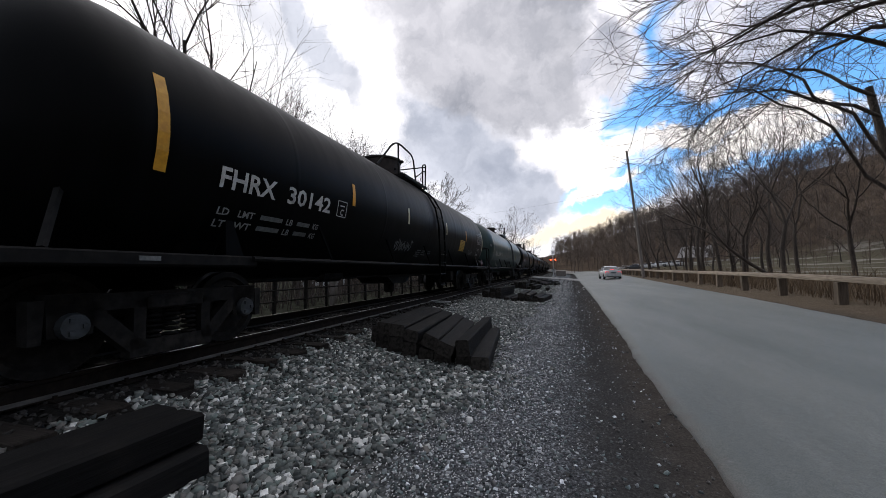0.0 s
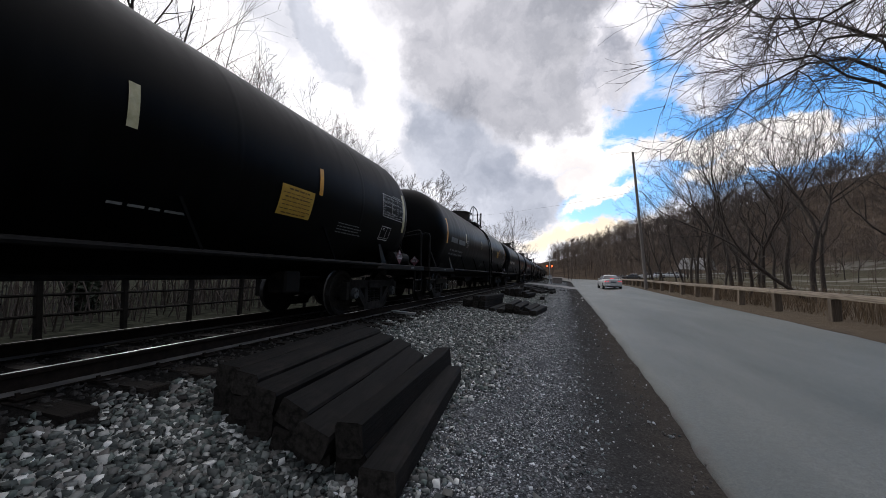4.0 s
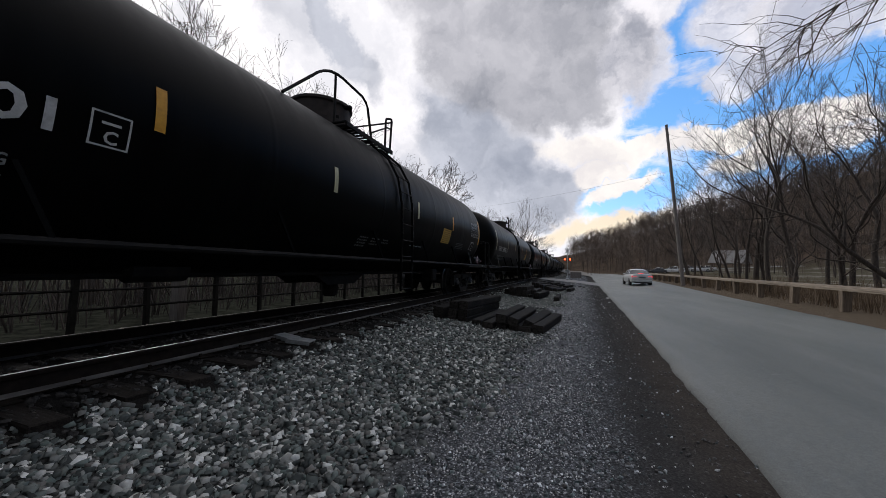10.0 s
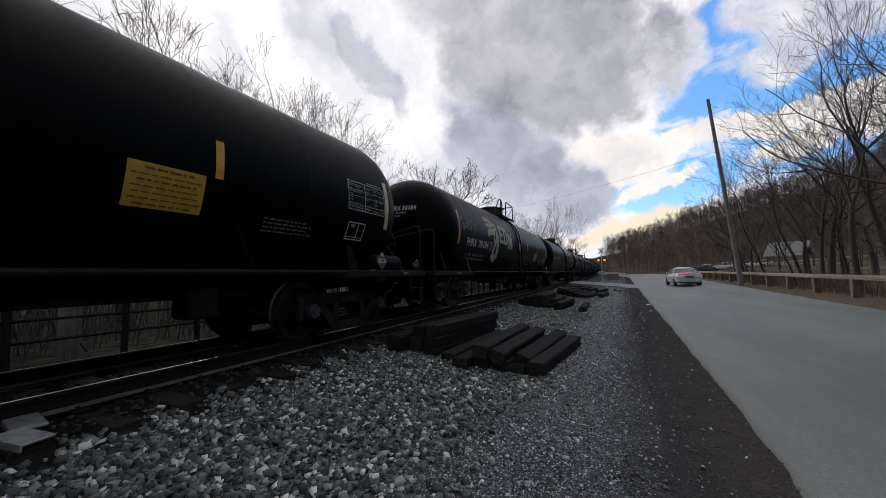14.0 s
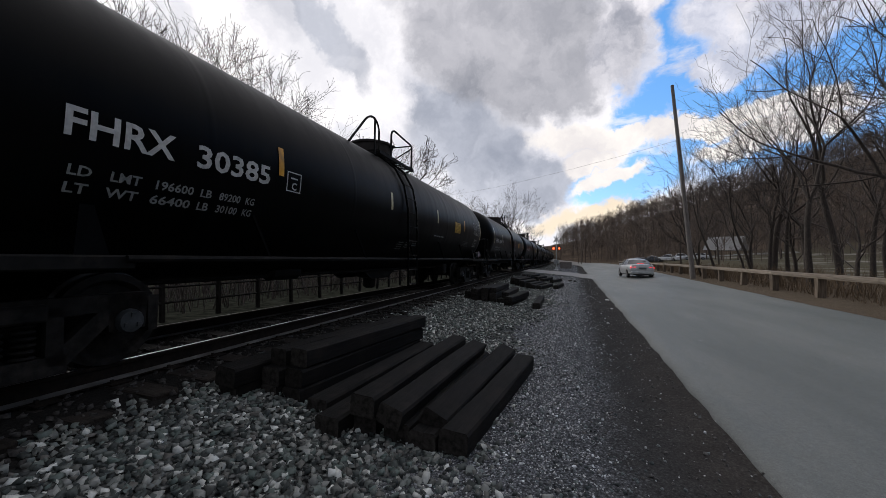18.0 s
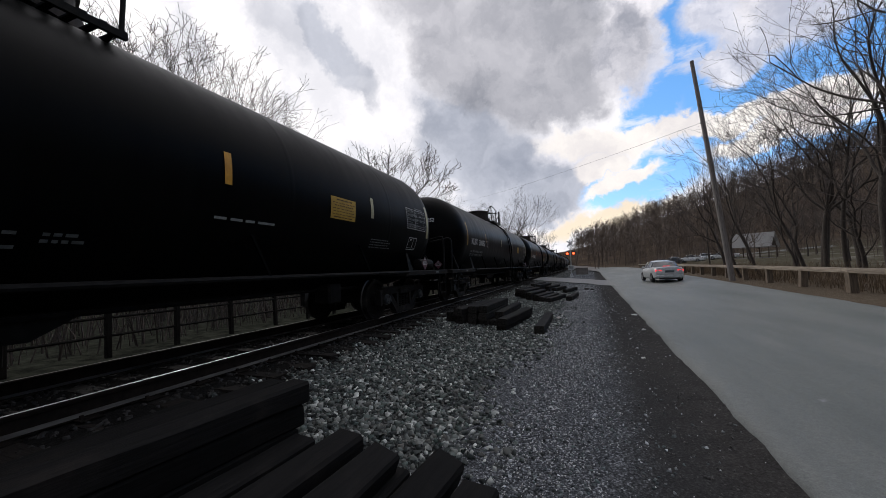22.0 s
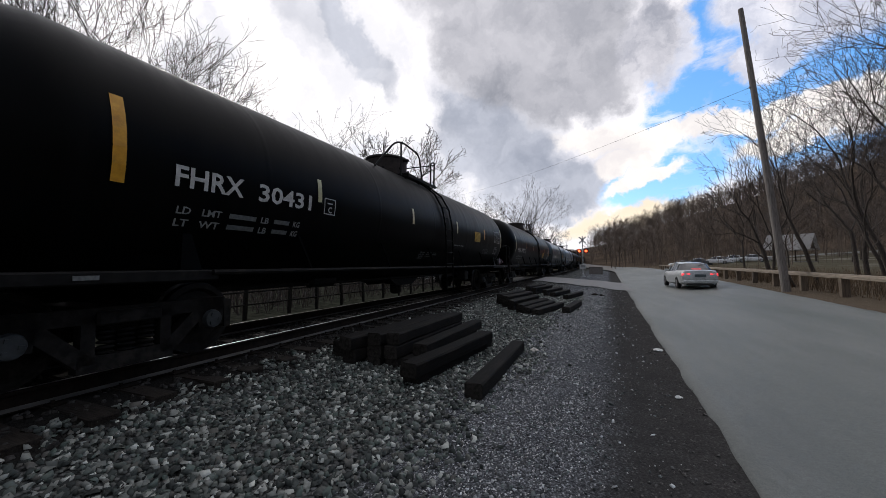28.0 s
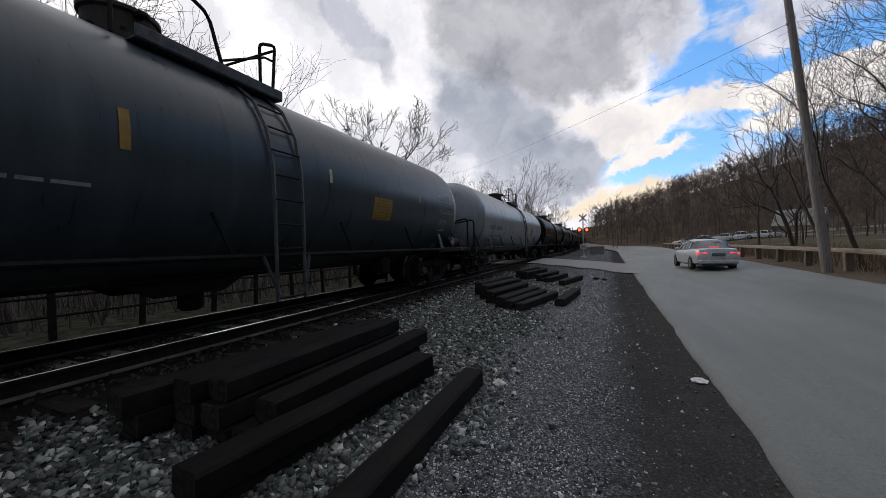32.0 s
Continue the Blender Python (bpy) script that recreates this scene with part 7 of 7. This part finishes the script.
        n0, n1, nz0, nz1, t0, t1, f0 = 3.53, 4.20, 1.73, 2.08, 6.23, 7.26, 6.36
    elif grey:
        strips = ((-7.5, 1.66, 2.50, 0.10, "pale_strip"), (-1.12, 1.86, 2.24, 0.09, "pale_strip"), (1.74, 1.98, 2.20, 0.07, "pale_strip"), (5.0, 1.98, 2.10, 0.05, "pale_strip"), (7.35, 1.66, 2.46, 0.10, "pale_strip"))
        n0, n1, nz0, nz1, t0, t1, f0 = 3.04, 3.72, 1.47, 1.90, 6.25, 7.26, 6.30
    else:
        strips = ((-7.35, 1.60, 2.50, 0.11, "yellow"), (-4.07, 1.82, 2.20, 0.09, "pale_strip"), (-1.57, 1.80, 2.18, 0.09, "pale_strip"), (1.57, 1.82, 2.20, 0.09, "pale_strip"), (4.16, 1.80, 2.20, 0.09, "yellow"), (7.30, 1.60, 2.46, 0.11, "pale_strip"))
        n0, n1, nz0, nz1, t0, t1, f0 = 3.40, 4.07, 1.41, 1.80, 6.28, 7.27, 6.29
    for y, z0, z1, w, mat in strips:
        bm = bmesh.new()
        decal(bm, along(y), along(y + w), z0, z1)
        part("reflective_strip", bm, mat, e, "yellow reflective strip" if mat == "yellow" else "pale reflective strip")
    bm = bmesh.new()
    decal(bm, along(n0), along(n1), nz0, nz1)
    nb = part("notice_panel", bm, "dim_notice" if grey else "notice", e, "dull green notice panel" if grey else "yellow notice panel with dark print")
    bm = bmesh.new()
    rr = random.Random(6)
    for k, (a, b, h) in enumerate(((0.12, 0.86, 0.016), (0.05, 0.95, 0.012), (0.08, 0.92, 0.012), (0.05, 0.90, 0.012), (0.12, 0.88, 0.018), (0.05, 0.95, 0.012), (0.20, 0.85, 0.022))):
        z, y = nz0 + 0.025 + (nz1 - nz0 - 0.06) * k / 6.4, n0 + (n1 - n0) * a
        while y < n0 + (n1 - n0) * b:
            w = rr.uniform(0.03, 0.10)
            decal(bm, along(y), along(min(y + w, n0 + (n1 - n0) * b)), z, z + h, 0.012)
            y += w + 0.018
    tagged(part("print", bm, "notice_ink", nb), kind="stuff")
    tz0, tz1 = 1.82, 2.28
    bm = bmesh.new()
    for k, thick in ((0, 0.009), (1, 0.005), (2, 0.005), (5, 0.004), (7, 0.004), (9, 0.004), (10, 0.009)):
        z = tz0 + (tz1 - tz0) * k / 10
        decal(bm, along(t0), along(t1), z, z + thick, 0.008)
    for f in (0.0, 0.43, 0.99):
        decal(bm, along(t0 + (t1 - t0) * f), along(t0 + (t1 - t0) * f + 0.011), tz0, tz1, 0.008)
    tb = tagged(part("stencil_table", bm, "white_mark", e, "white stencilled inspection table"), kind="stuff")
    bm = bmesh.new()
    rr = random.Random(3)
    for k in range(10):
        for f0_, f1_ in ((0.02, 0.14), (0.16, 0.40), (0.46, 0.58), (0.68, 0.78), (0.86, 0.95)):
            if f0_ > 0.1 and rr.random() < 0.3:
                continue
            y, yb = t0 + (t1 - t0) * f0_, t0 + (t1 - t0) * (f0_ + (f1_ - f0_) * rr.uniform(0.5, 1.0))
            while y < yb:
                w = rr.uniform(0.012, 0.05)
                decal(bm, along(y), along(y + w), tz0 + 0.012 + 0.046 * k, tz0 + 0.030 + 0.046 * k, 0.009)
                y += w + 0.012
    decal(bm, along(t0 + 0.50), along(t0 + 0.92), tz1 + 0.03, tz1 + 0.055, 0.009)
    tagged(part("table_print", bm, "dim_mark", tb), kind="stuff")
    bm = bmesh.new()
    for a, b, c, d in ((0.03, 0.46, 1.352, 1.368), (0.03, 0.46, 1.392, 1.400), (0.05, 0.48, 1.615, 1.630), (0.12, 0.20, 1.575, 1.592), (0.12, 0.20, 1.550, 1.562)):
        decal(bm, along(f0 + a), along(f0 + b), c, d)
    for y in (0.03, 0.28, 0.445):
        decal(bm, along(f0 + y), along(f0 + y + 0.015), 1.392 if y == 0.28 else 1.352, 1.63, slant=0.07)
    part("stencil_frame", bm, "white_mark", e, "white stencilled frame")
    bm = bmesh.new()
    rr = random.Random(9)
    for k in range(4):
        z, y = 1.33 + 0.048 * k, 4.82
        while y < 5.58 - 0.1 * (k % 2):
            w = rr.uniform(0.03, 0.12)
            decal(bm, along(y), along(y + w), z, z + 0.017)
            y += w + 0.022
    if grey:
        pm = bmesh.new()
        decal(pm, along(-0.56), along(0.44), 1.10, 1.29, 0.006, slant=0.2)
        part("paint_patch", pm, "patch", e, "black painted-over patch")
        pm = bmesh.new()
        for a, b in ((-2.20, -2.03), (-1.98, -1.80), (-1.76, -1.60), (-1.56, -1.30)):
            decal(pm, along(a), along(b), 1.49, 1.522)
        part("caution_stencil", pm, "load_mark", e, "row of small white stencilled words")
    else:
        for a, b, rows in ((-0.55, -0.22, 4), (-0.12, 0.14, 3), (0.30, 0.55, 2)):
            for k in range(rows):
                y = a + rr.uniform(0, 0.05)
                while y < b - rr.uniform(0, 0.06):
                    w = rr.uniform(0.03, 0.08)
                    decal(bm, along(y), along(y + w), 1.22 - 0.05 * k, 1.245 - 0.05 * k)
                    y += w + 0.02
        pm = bmesh.new()
        for a, b in ((1.62, 1.77), (1.82, 1.98), (2.02, 2.15), (2.20, 2.46)) if upper else ((1.60, 1.72), (1.76, 1.90), (1.94, 2.04), (2.08, 2.30)):
            decal(pm, along(a), along(b), 1.497 if upper else 1.20, 1.525 if upper else 1.222)
        part("caution_stencil", pm, "load_mark", e, "row of small white stencilled words")
    tagged(part("small_stencil", bm, "dim_mark", e), kind="stuff")
    bm = bmesh.new()
    for a in (-7.05, 7.5):
        box(bm, 1.462, a, 0.785, 1.468, a + 0.17, 0.825)
    tagged(part("platform_stencil", bm, "dim_mark", e), kind="stuff")
    return e


def number_car(e, mark, num, low, load=None):
    """Reporting marks, load lines and the plate square on the road side, and the marks on the leading end; low is the letters' foot."""

    def q(v):
        return v / STRETCH

    if mark:
        lettering(mark, q(-6.69), low, 0.215, on_side, "white_mark", e, "reporting_mark", label="white painted letters " + mark, span=q(0.83))
        lettering(num, q(-5.66), low, 0.215, on_side, "white_mark", e, "car_number", label="white painted figures " + num, span=q(0.97))
        lettering(mark + " " + num, -0.10, 2.44, 0.12, on_head, "white_mark", e, "end_mark", 0.85)
    else:
        bm = bmesh.new()
        for a, b in ((-6.69, -5.86), (-5.66, -4.69)):
            decal(bm, q(a), q(b), low + 0.02, low + 0.19)
        part("reporting_mark", bm, "dim_mark", e)
    places = ((-6.62, -6.46), (-6.34, -6.10), (-6.00, -5.62), (-5.55, -5.42), (-5.33, -5.06), (-4.99, -4.86))
    words = load or (("LD", "LMT", "", "LB", "", "KG"), ("LT", "WT", "", "LB", "", "KG"))
    bars = bmesh.new()
    for k, row in enumerate(words):
        z = low - 0.28 - 0.13 * k
        for (a, b), word in zip(places, row):
            if word and mark:
                lettering(word, q(a), z, 0.075, on_side, "load_mark", e, "load_lettering", span=q(b - a))
            else:
                decal(bars, q(a), q(b), z + 0.01, z + 0.065)
    if bars.faces:
        tagged(part("load_stencil", bars, "dim_mark", e), kind="stuff")
    else:
        bars.free()
    y0 = -4.40 if low > 1.7 else -4.16 if low < 1.58 else -4.50
    bm = bmesh.new()
    for a, b, c, d in ((0.0, 0.27, 0.0, 0.014), (0.0, 0.27, 0.246, 0.26), (0.0, 0.015, 0.0, 0.26), (0.255, 0.27, 0.0, 0.26), (0.07, 0.20, 0.168, 0.188)):
        decal(bm, q(y0 + a), q(y0 + b), low - 0.02 + c, low - 0.02 + d)
    p = part("plate_square", bm, "white_mark", e)
    lettering("C", q(y0 + 0.09), low + 0.01, 0.095, on_side, "white_mark", p, "plate_letter")
    if mark:
        bm = bmesh.new()
        for k, (a, b) in enumerate(((-0.10, 0.07), (0.13, 0.42), (-0.10, 0.05), (0.11, 0.28))):
            z = 2.35 - 0.085 * (k // 2)
            vs = [bm.verts.new(on_head(u, v)) for u, v in ((a, z), (b, z), (b, z + 0.05), (a, z + 0.05))]
            bm.faces.new(vs)
        tagged(part("end_stencil", bm, "dim_mark", e), kind="stuff")


def tag_graffiti(e, y, z, w, h, seed, mat="graffiti_dim", wide=0.03):
    """A scrawled tag with no readable words: loops and slashes."""
    r = random.Random(seed)
    n = 6
    for k in range(n):
        bm = bmesh.new()
        x0 = y + w * k / n
        pts = [(x0, z + h * r.uniform(0.6, 1)), (x0 + w / n * r.uniform(0.1, 0.5), z + h * r.uniform(0, 0.25)), (x0 + w / n * r.uniform(0.5, 1.0), z + h * r.uniform(0.3, 0.7)), (x0 + w / n * 0.3, z + h * r.uniform(0.5, 0.95)), (x0 + w / n * 1.1, z + h * r.uniform(0.1, 0.9))]
        stroke(bm, pts, wide)
        part("graffiti_stroke", bm, mat, e, "pale spray-painted graffiti scrawl")


NUMBERS = [("FHRX", "30142"), ("KLRX", "30979"), ("FHRX", "30618"), None, ("FHRX", "30451"), ("FHRX", "30299"), ("FHRX", "30201"), ("FHRX", "30493"), ("FHRX", "30230"), ("FHRX", "30184"), None, ("FHRX", "30385"),
           ("FHRX", "30319"), ("FHRX", "30261"), ("KLRX", "30852"), ("FHRX", "30679"), None, ("FHRX", "30431"), ("FHRX", "30712"), ("KLRX", "30888")] + [None] * 9
GREY = {1, 19, 20}


def glide(t, knots):
    """A smooth curve through the knots."""
    n = len(knots)
    for i in range(n - 1):
        (ta, va), (tb, vb) = knots[i], knots[i + 1]
        if t <= tb or i == n - 2:
            h = tb - ta
            sa = (vb - knots[i - 1][1]) / (tb - knots[i - 1][0]) if i else (vb - va) / h
            sb = (knots[i + 2][1] - va) / (knots[i + 2][0] - ta) if i + 2 < n else (vb - va) / h
            u = (t - ta) / h
            return (2 * u**3 - 3 * u**2 + 1) * va + (u**3 - 2 * u**2 + u) * h * sa + (3 * u**2 - 2 * u**3) * vb + (u**3 - u**2) * h * sb


EASE = [(0, 0.0), (1, -0.05), (2, -0.02), (3, -0.17), (6, -0.43), (7, -0.17), (8, -0.32), (9, 0.06), (10, 0.19), (11, 0.29), (12, 0.36), (13, 0.5), (14, 0.45), (15, 0.49), (18, -0.49), (19, -0.12), (20, -0.15), (21, -0.47), (22, -0.24), (23, -0.02), (24, -0.07), (25, 0.02), (28, -0.33), (29, 0.0), (30, -0.05), (31, -0.5), (32, -0.54)]


def car_y(n, t):
    return 17.21 + PITCH * n - (10.67352 * t - 0.0122215 * t**2) + glide(t, EASE) + (0.38 if n > 18 else 0.0)


UPPER, ARCHED = {3, 10, 11, 12, 13, 14, 16, 17}, {0, 1, 3, 5, 6, 14, 15, 16, 17, 18, 19, 20}
LOADS = {11: (("LD", "LMT", "196600", "LB", "89200", "KG"), ("LT", "WT", "66400", "LB", "30100", "KG")), 14: (("LD", "LMT", "198100", "LB", "89850", "KG"), ("LT", "WT", "64900", "LB", "29450", "KG"))}
FIRST = {}
CARS = []
for n in range(29):
    kind = (n in GREY, n in ARCHED or n > 20 and n % 2 == 0, n in UPPER)
    if kind in FIRST:
        c = copy_thing(FIRST[kind], pose(TRACK_X, car_y(n, 0), CAR_Z))
    else:
        c = FIRST[kind] = build_tank_car("tank_grey" if n in GREY else "tank_black", *kind)
    CARS.append(c)
for n, c in enumerate(CARS):
    c.matrix_basis = pose(TRACK_X, car_y(n, 0), CAR_Z)
    tint = "dark green" if n == 1 else "pale blue-grey" if n == 20 else "blue-grey" if n in GREY else "black"
    extra = " and number " + NUMBERS[n][1] if NUMBERS[n] else " and worn stencils"
    tagged(c, tint + " railway tank car with yellow reflective strips" + extra, "tank car", "tank cars of the train")
for n, c in enumerate(CARS):
    number_car(c, *(NUMBERS[n] or ("", "")), 1.75 if n in UPPER else 1.55 if n in GREY else 1.60, LOADS.get(n))
tag_graffiti(CARS[0], -1.9, 1.15, 0.95, 0.30, 1)
tag_graffiti(CARS[1], -8.2, 1.9, 0.4, 0.2, 8)
tag_graffiti(CARS[5], -0.9, 1.25, 0.7, 0.4, 2)
tag_graffiti(CARS[9], -6.9, 1.95, 1.3, 0.45, 4, "graffiti_dim", 0.05)
tag_graffiti(CARS[9], -0.25, 1.75, 0.55, 0.42, 5, "graffiti", 0.03)
tag_graffiti(CARS[9], 0.3, 1.12, 2.6, 0.42, 11, "graffiti_dim", 0.02)
tag_graffiti(CARS[10], -0.5, 1.2, 2.2, 0.45, 6, "graffiti_dim", 0.03)
tag_graffiti(CARS[10], 2.0, 1.1, 1.6, 0.45, 12, "graffiti_dim", 0.03)


def scrawl(e):
    """A row of thin joined loops and bars, ending in a star, under the notice panel."""
    forms = [[(3.18, 1.17), (3.42, 1.24)], [(3.30, 1.22), (3.36, 1.02), (3.24, 1.0), (3.22, 1.06)], [(3.46, 1.24), (3.50, 0.88)], [(3.44, 1.24), (3.62, 1.20), (3.60, 1.10), (3.50, 1.08), (3.66, 1.02), (3.62, 0.94), (3.50, 0.95)],
             [(3.68, 0.98), (3.76, 1.24), (3.86, 0.96), (3.92, 0.94)], [(3.71, 1.08), (3.84, 1.08)], [(3.84, 1.26), (4.08, 1.24)], [(3.95, 1.24), (3.99, 0.90), (3.90, 0.88)], [(4.06, 1.20), (4.22, 1.14), (4.10, 1.06), (4.28, 0.98), (4.22, 0.88), (4.08, 0.92), (4.06, 1.18)],
             [(4.24, 1.02), (4.20, 1.28), (4.42, 0.96)], [(4.18, 1.12), (4.40, 1.10)], [(4.42, 1.08), (4.60, 1.02), (4.44, 0.95), (4.50, 1.12), (4.56, 0.92), (4.42, 1.06)], [(4.10, 0.86), (4.30, 0.80), (4.42, 0.88)]]
    for f in forms:
        bm = bmesh.new()
        stroke(bm, [(y / STRETCH, z) for y, z in f], 0.028)
        part("graffiti_stroke", bm, "graffiti", e, "thin white spray-painted graffiti line")


def block(bm, y, z, w, h, holes, lean=0.0):
    """A broad painted letter form: a grid of columns and rows with some cells left bare."""
    cols, rows = len(holes[0]), len(holes)
    for i, row in enumerate(holes):
        for k, c in enumerate(row):
            if c == "#":
                z0 = z + h * (rows - 1 - i) / rows
                y0 = y + w * k / cols + lean * (z0 - z)
                decal(bm, y0 / STRETCH, (y0 + w / cols) / STRETCH, z0, z0 + h / rows, 0.009, slant=lean)


def big_letters(e):
    """Large blocky graffiti forms over the middle of one car's side."""
    letters = ((-3.32, 1.88, 0.50, 0.66, ("######", "######", "##....", "##....", "#####.", "#####.", "##....", "##....", "######", "######")),
               (-2.74, 1.86, 0.52, 0.66, ("#####.", "######", "##..##", "##..##", "##..##", "##..##", "##..##", "##..##", "######", "#####.")),
               (-2.10, 1.74, 0.55, 0.62, ("##..##", "###.##", "###.##", "######", "######", "######", "##.###", "##.###", "##..##", "##..##")))
    for y, z, w, h, holes in letters:
        bm = bmesh.new()
        block(bm, y, z, w, h, holes, -0.06)
        part("graffiti_form", bm, "graffiti", e, "broad pale green-grey spray-painted graffiti form")
    for pts, w in (([(-4.85, 2.50), (-4.55, 2.52), (-4.28, 2.48), (-4.16, 2.38)], 0.34), ([(-4.05, 2.44), (-3.85, 2.52), (-3.68, 2.44), (-3.72, 2.34), (-3.92, 2.30), (-4.02, 2.40)], 0.10), ([(-3.72, 2.26), (-3.58, 2.0), (-3.60, 1.70), (-3.56, 1.30)], 0.26),
                   ([(-4.12, 1.44), (-3.80, 1.33), (-3.52, 1.28)], 0.22), ([(-4.10, 1.48), (-3.92, 1.80), (-3.66, 2.15)], 0.20), ([(-4.75, 2.1), (-4.5, 2.2), (-4.2, 2.2), (-3.9, 2.22)], 0.22)):
        bm = bmesh.new()
        stroke(bm, [(a / STRETCH, b) for a, b in pts], w)
        part("graffiti_stroke", bm, "graffiti", e, "broad pale green-grey spray-painted graffiti stroke")


scrawl(CARS[5])
big_letters(CARS[9])


# car 20's coat has sky sheen in its colour, car 1's is green
for n, coat in ((20, "tank_sheen"), (1, "tank_green")):
    for o in CARS[n].children:
        if o.name.split(".")[0] in ("tank", "saddle", "saddle_gusset"):
            o.material_slots[0].link = "OBJECT"
            o.material_slots[0].material = M[coat]
# the strips have faded or been replaced from car to car; dull yellow has shade painted in
for n, spots in ((0, ((-4.07, "yellow"),)), (2, ((-4.07, "yellow"),)), (4, ((-7.35, "pale_strip"), (-1.57, "yellow"), (1.57, "yellow"))), (6, ((-4.07, "yellow"), (7.30, "yellow"))), (7, ((-7.35, "pale_strip"), (1.57, "yellow"))),
                 (10, ((-7.22, "pale_strip"),)), (11, ((-4.55, "yellow"),)), (12, ((-7.22, "pale_strip"), (-1.32, "yellow"))), (13, ((-7.22, "pale_strip"), (1.69, "yellow"), (4.71, "pale_strip"))), (19, ((-1.12, "dull_yellow"),)), (14, ((-7.22, "dull_yellow"), (-4.55, "dull_yellow"), (4.71, "dull_yellow"))), (15, ((-7.35, "pale_strip"), (-4.07, "yellow"))), (3, ((7.35, "yellow"),)), (18, ((-7.35, "pale_strip"), (-4.07, "yellow"), (7.30, "yellow")))):
    for o in CARS[n].children:
        if o.name.startswith("reflective_strip"):
            for y, coat in spots:
                if abs(o.data.vertices[0].co.y * STRETCH - y) < 0.05:
                    o.material_slots[0].link = "OBJECT"
                    o.material_slots[0].material = M[coat]
# only the green car has the painted-over patch
for n, c in enumerate(CARS):
    for o in [o for o in c.children if n != 1 and o.name.startswith("paint_patch")]:
        bpy.data.objects.remove(o)
for o in CARS[19].children:
    if o.name.startswith("notice_panel"):
        o.material_slots[0].link = "OBJECT"
        o.material_slots[0].material = M["dull_yellow"]
# the frames are longer between the bogies, and the bogies sit lower, than drawn above
seen = set()
for c in CARS:
    for o in c.children_recursive:
        top = o
        while top.parent is not c:
            top = top.parent
        if top.name.startswith("wheelset"):
            if o is top:
                s = 1 if o.location.y > 0 else -1
                o.location = (0, o.location.y + s * 6.45 * (STRETCH - 1), o.location.z - DROP)
            continue
        if o.name.startswith("side_frame"):
            o.location.y *= STRETCH
            continue
        if top.name.startswith("bogie_bolster") and o is top:
            o.location.z -= DROP
        if o.data and o.data.name not in seen:
            seen.add(o.data.name)
            for v in o.data.vertices:
                v.co.y *= STRETCH


# ---- what moves ----
def motions():
    for n, c in enumerate(CARS):
        walk(c, [(t, pose(TRACK_X, car_y(n, t), CAR_Z)) for t in [k / 2 for k in range(65)]])
    for n, c in enumerate(CARS):
        sets = [o for o in c.children if o.name.startswith("wheelset")]
        t0 = max(0.0, (car_y(n, 0) - 62) / 10.67)
        t1 = min(32.0, (car_y(n, 0) + 8) / 10.2)
        for w in sets:
            y, z = w.location.y, w.location.z
            rows, t, a = [], 0.0, 0.0
            k0, k1 = int(t0 * 15), int(t1 * 15)
            times = sorted({0.0, 32.0, *[k / 15 for k in range(k0, k1 + 1)]})
            for t in times:
                tt = min(max(t, k0 / 15), k1 / 15)
                turn = math.degrees((car_y(n, tt) - car_y(n, k0 / 15)) / 0.44)
                rows.append((t, Matrix.Translation((0, y, z)) @ Matrix.Rotation(math.radians(-turn), 4, "X")))
            walk(w, rows)


motions()
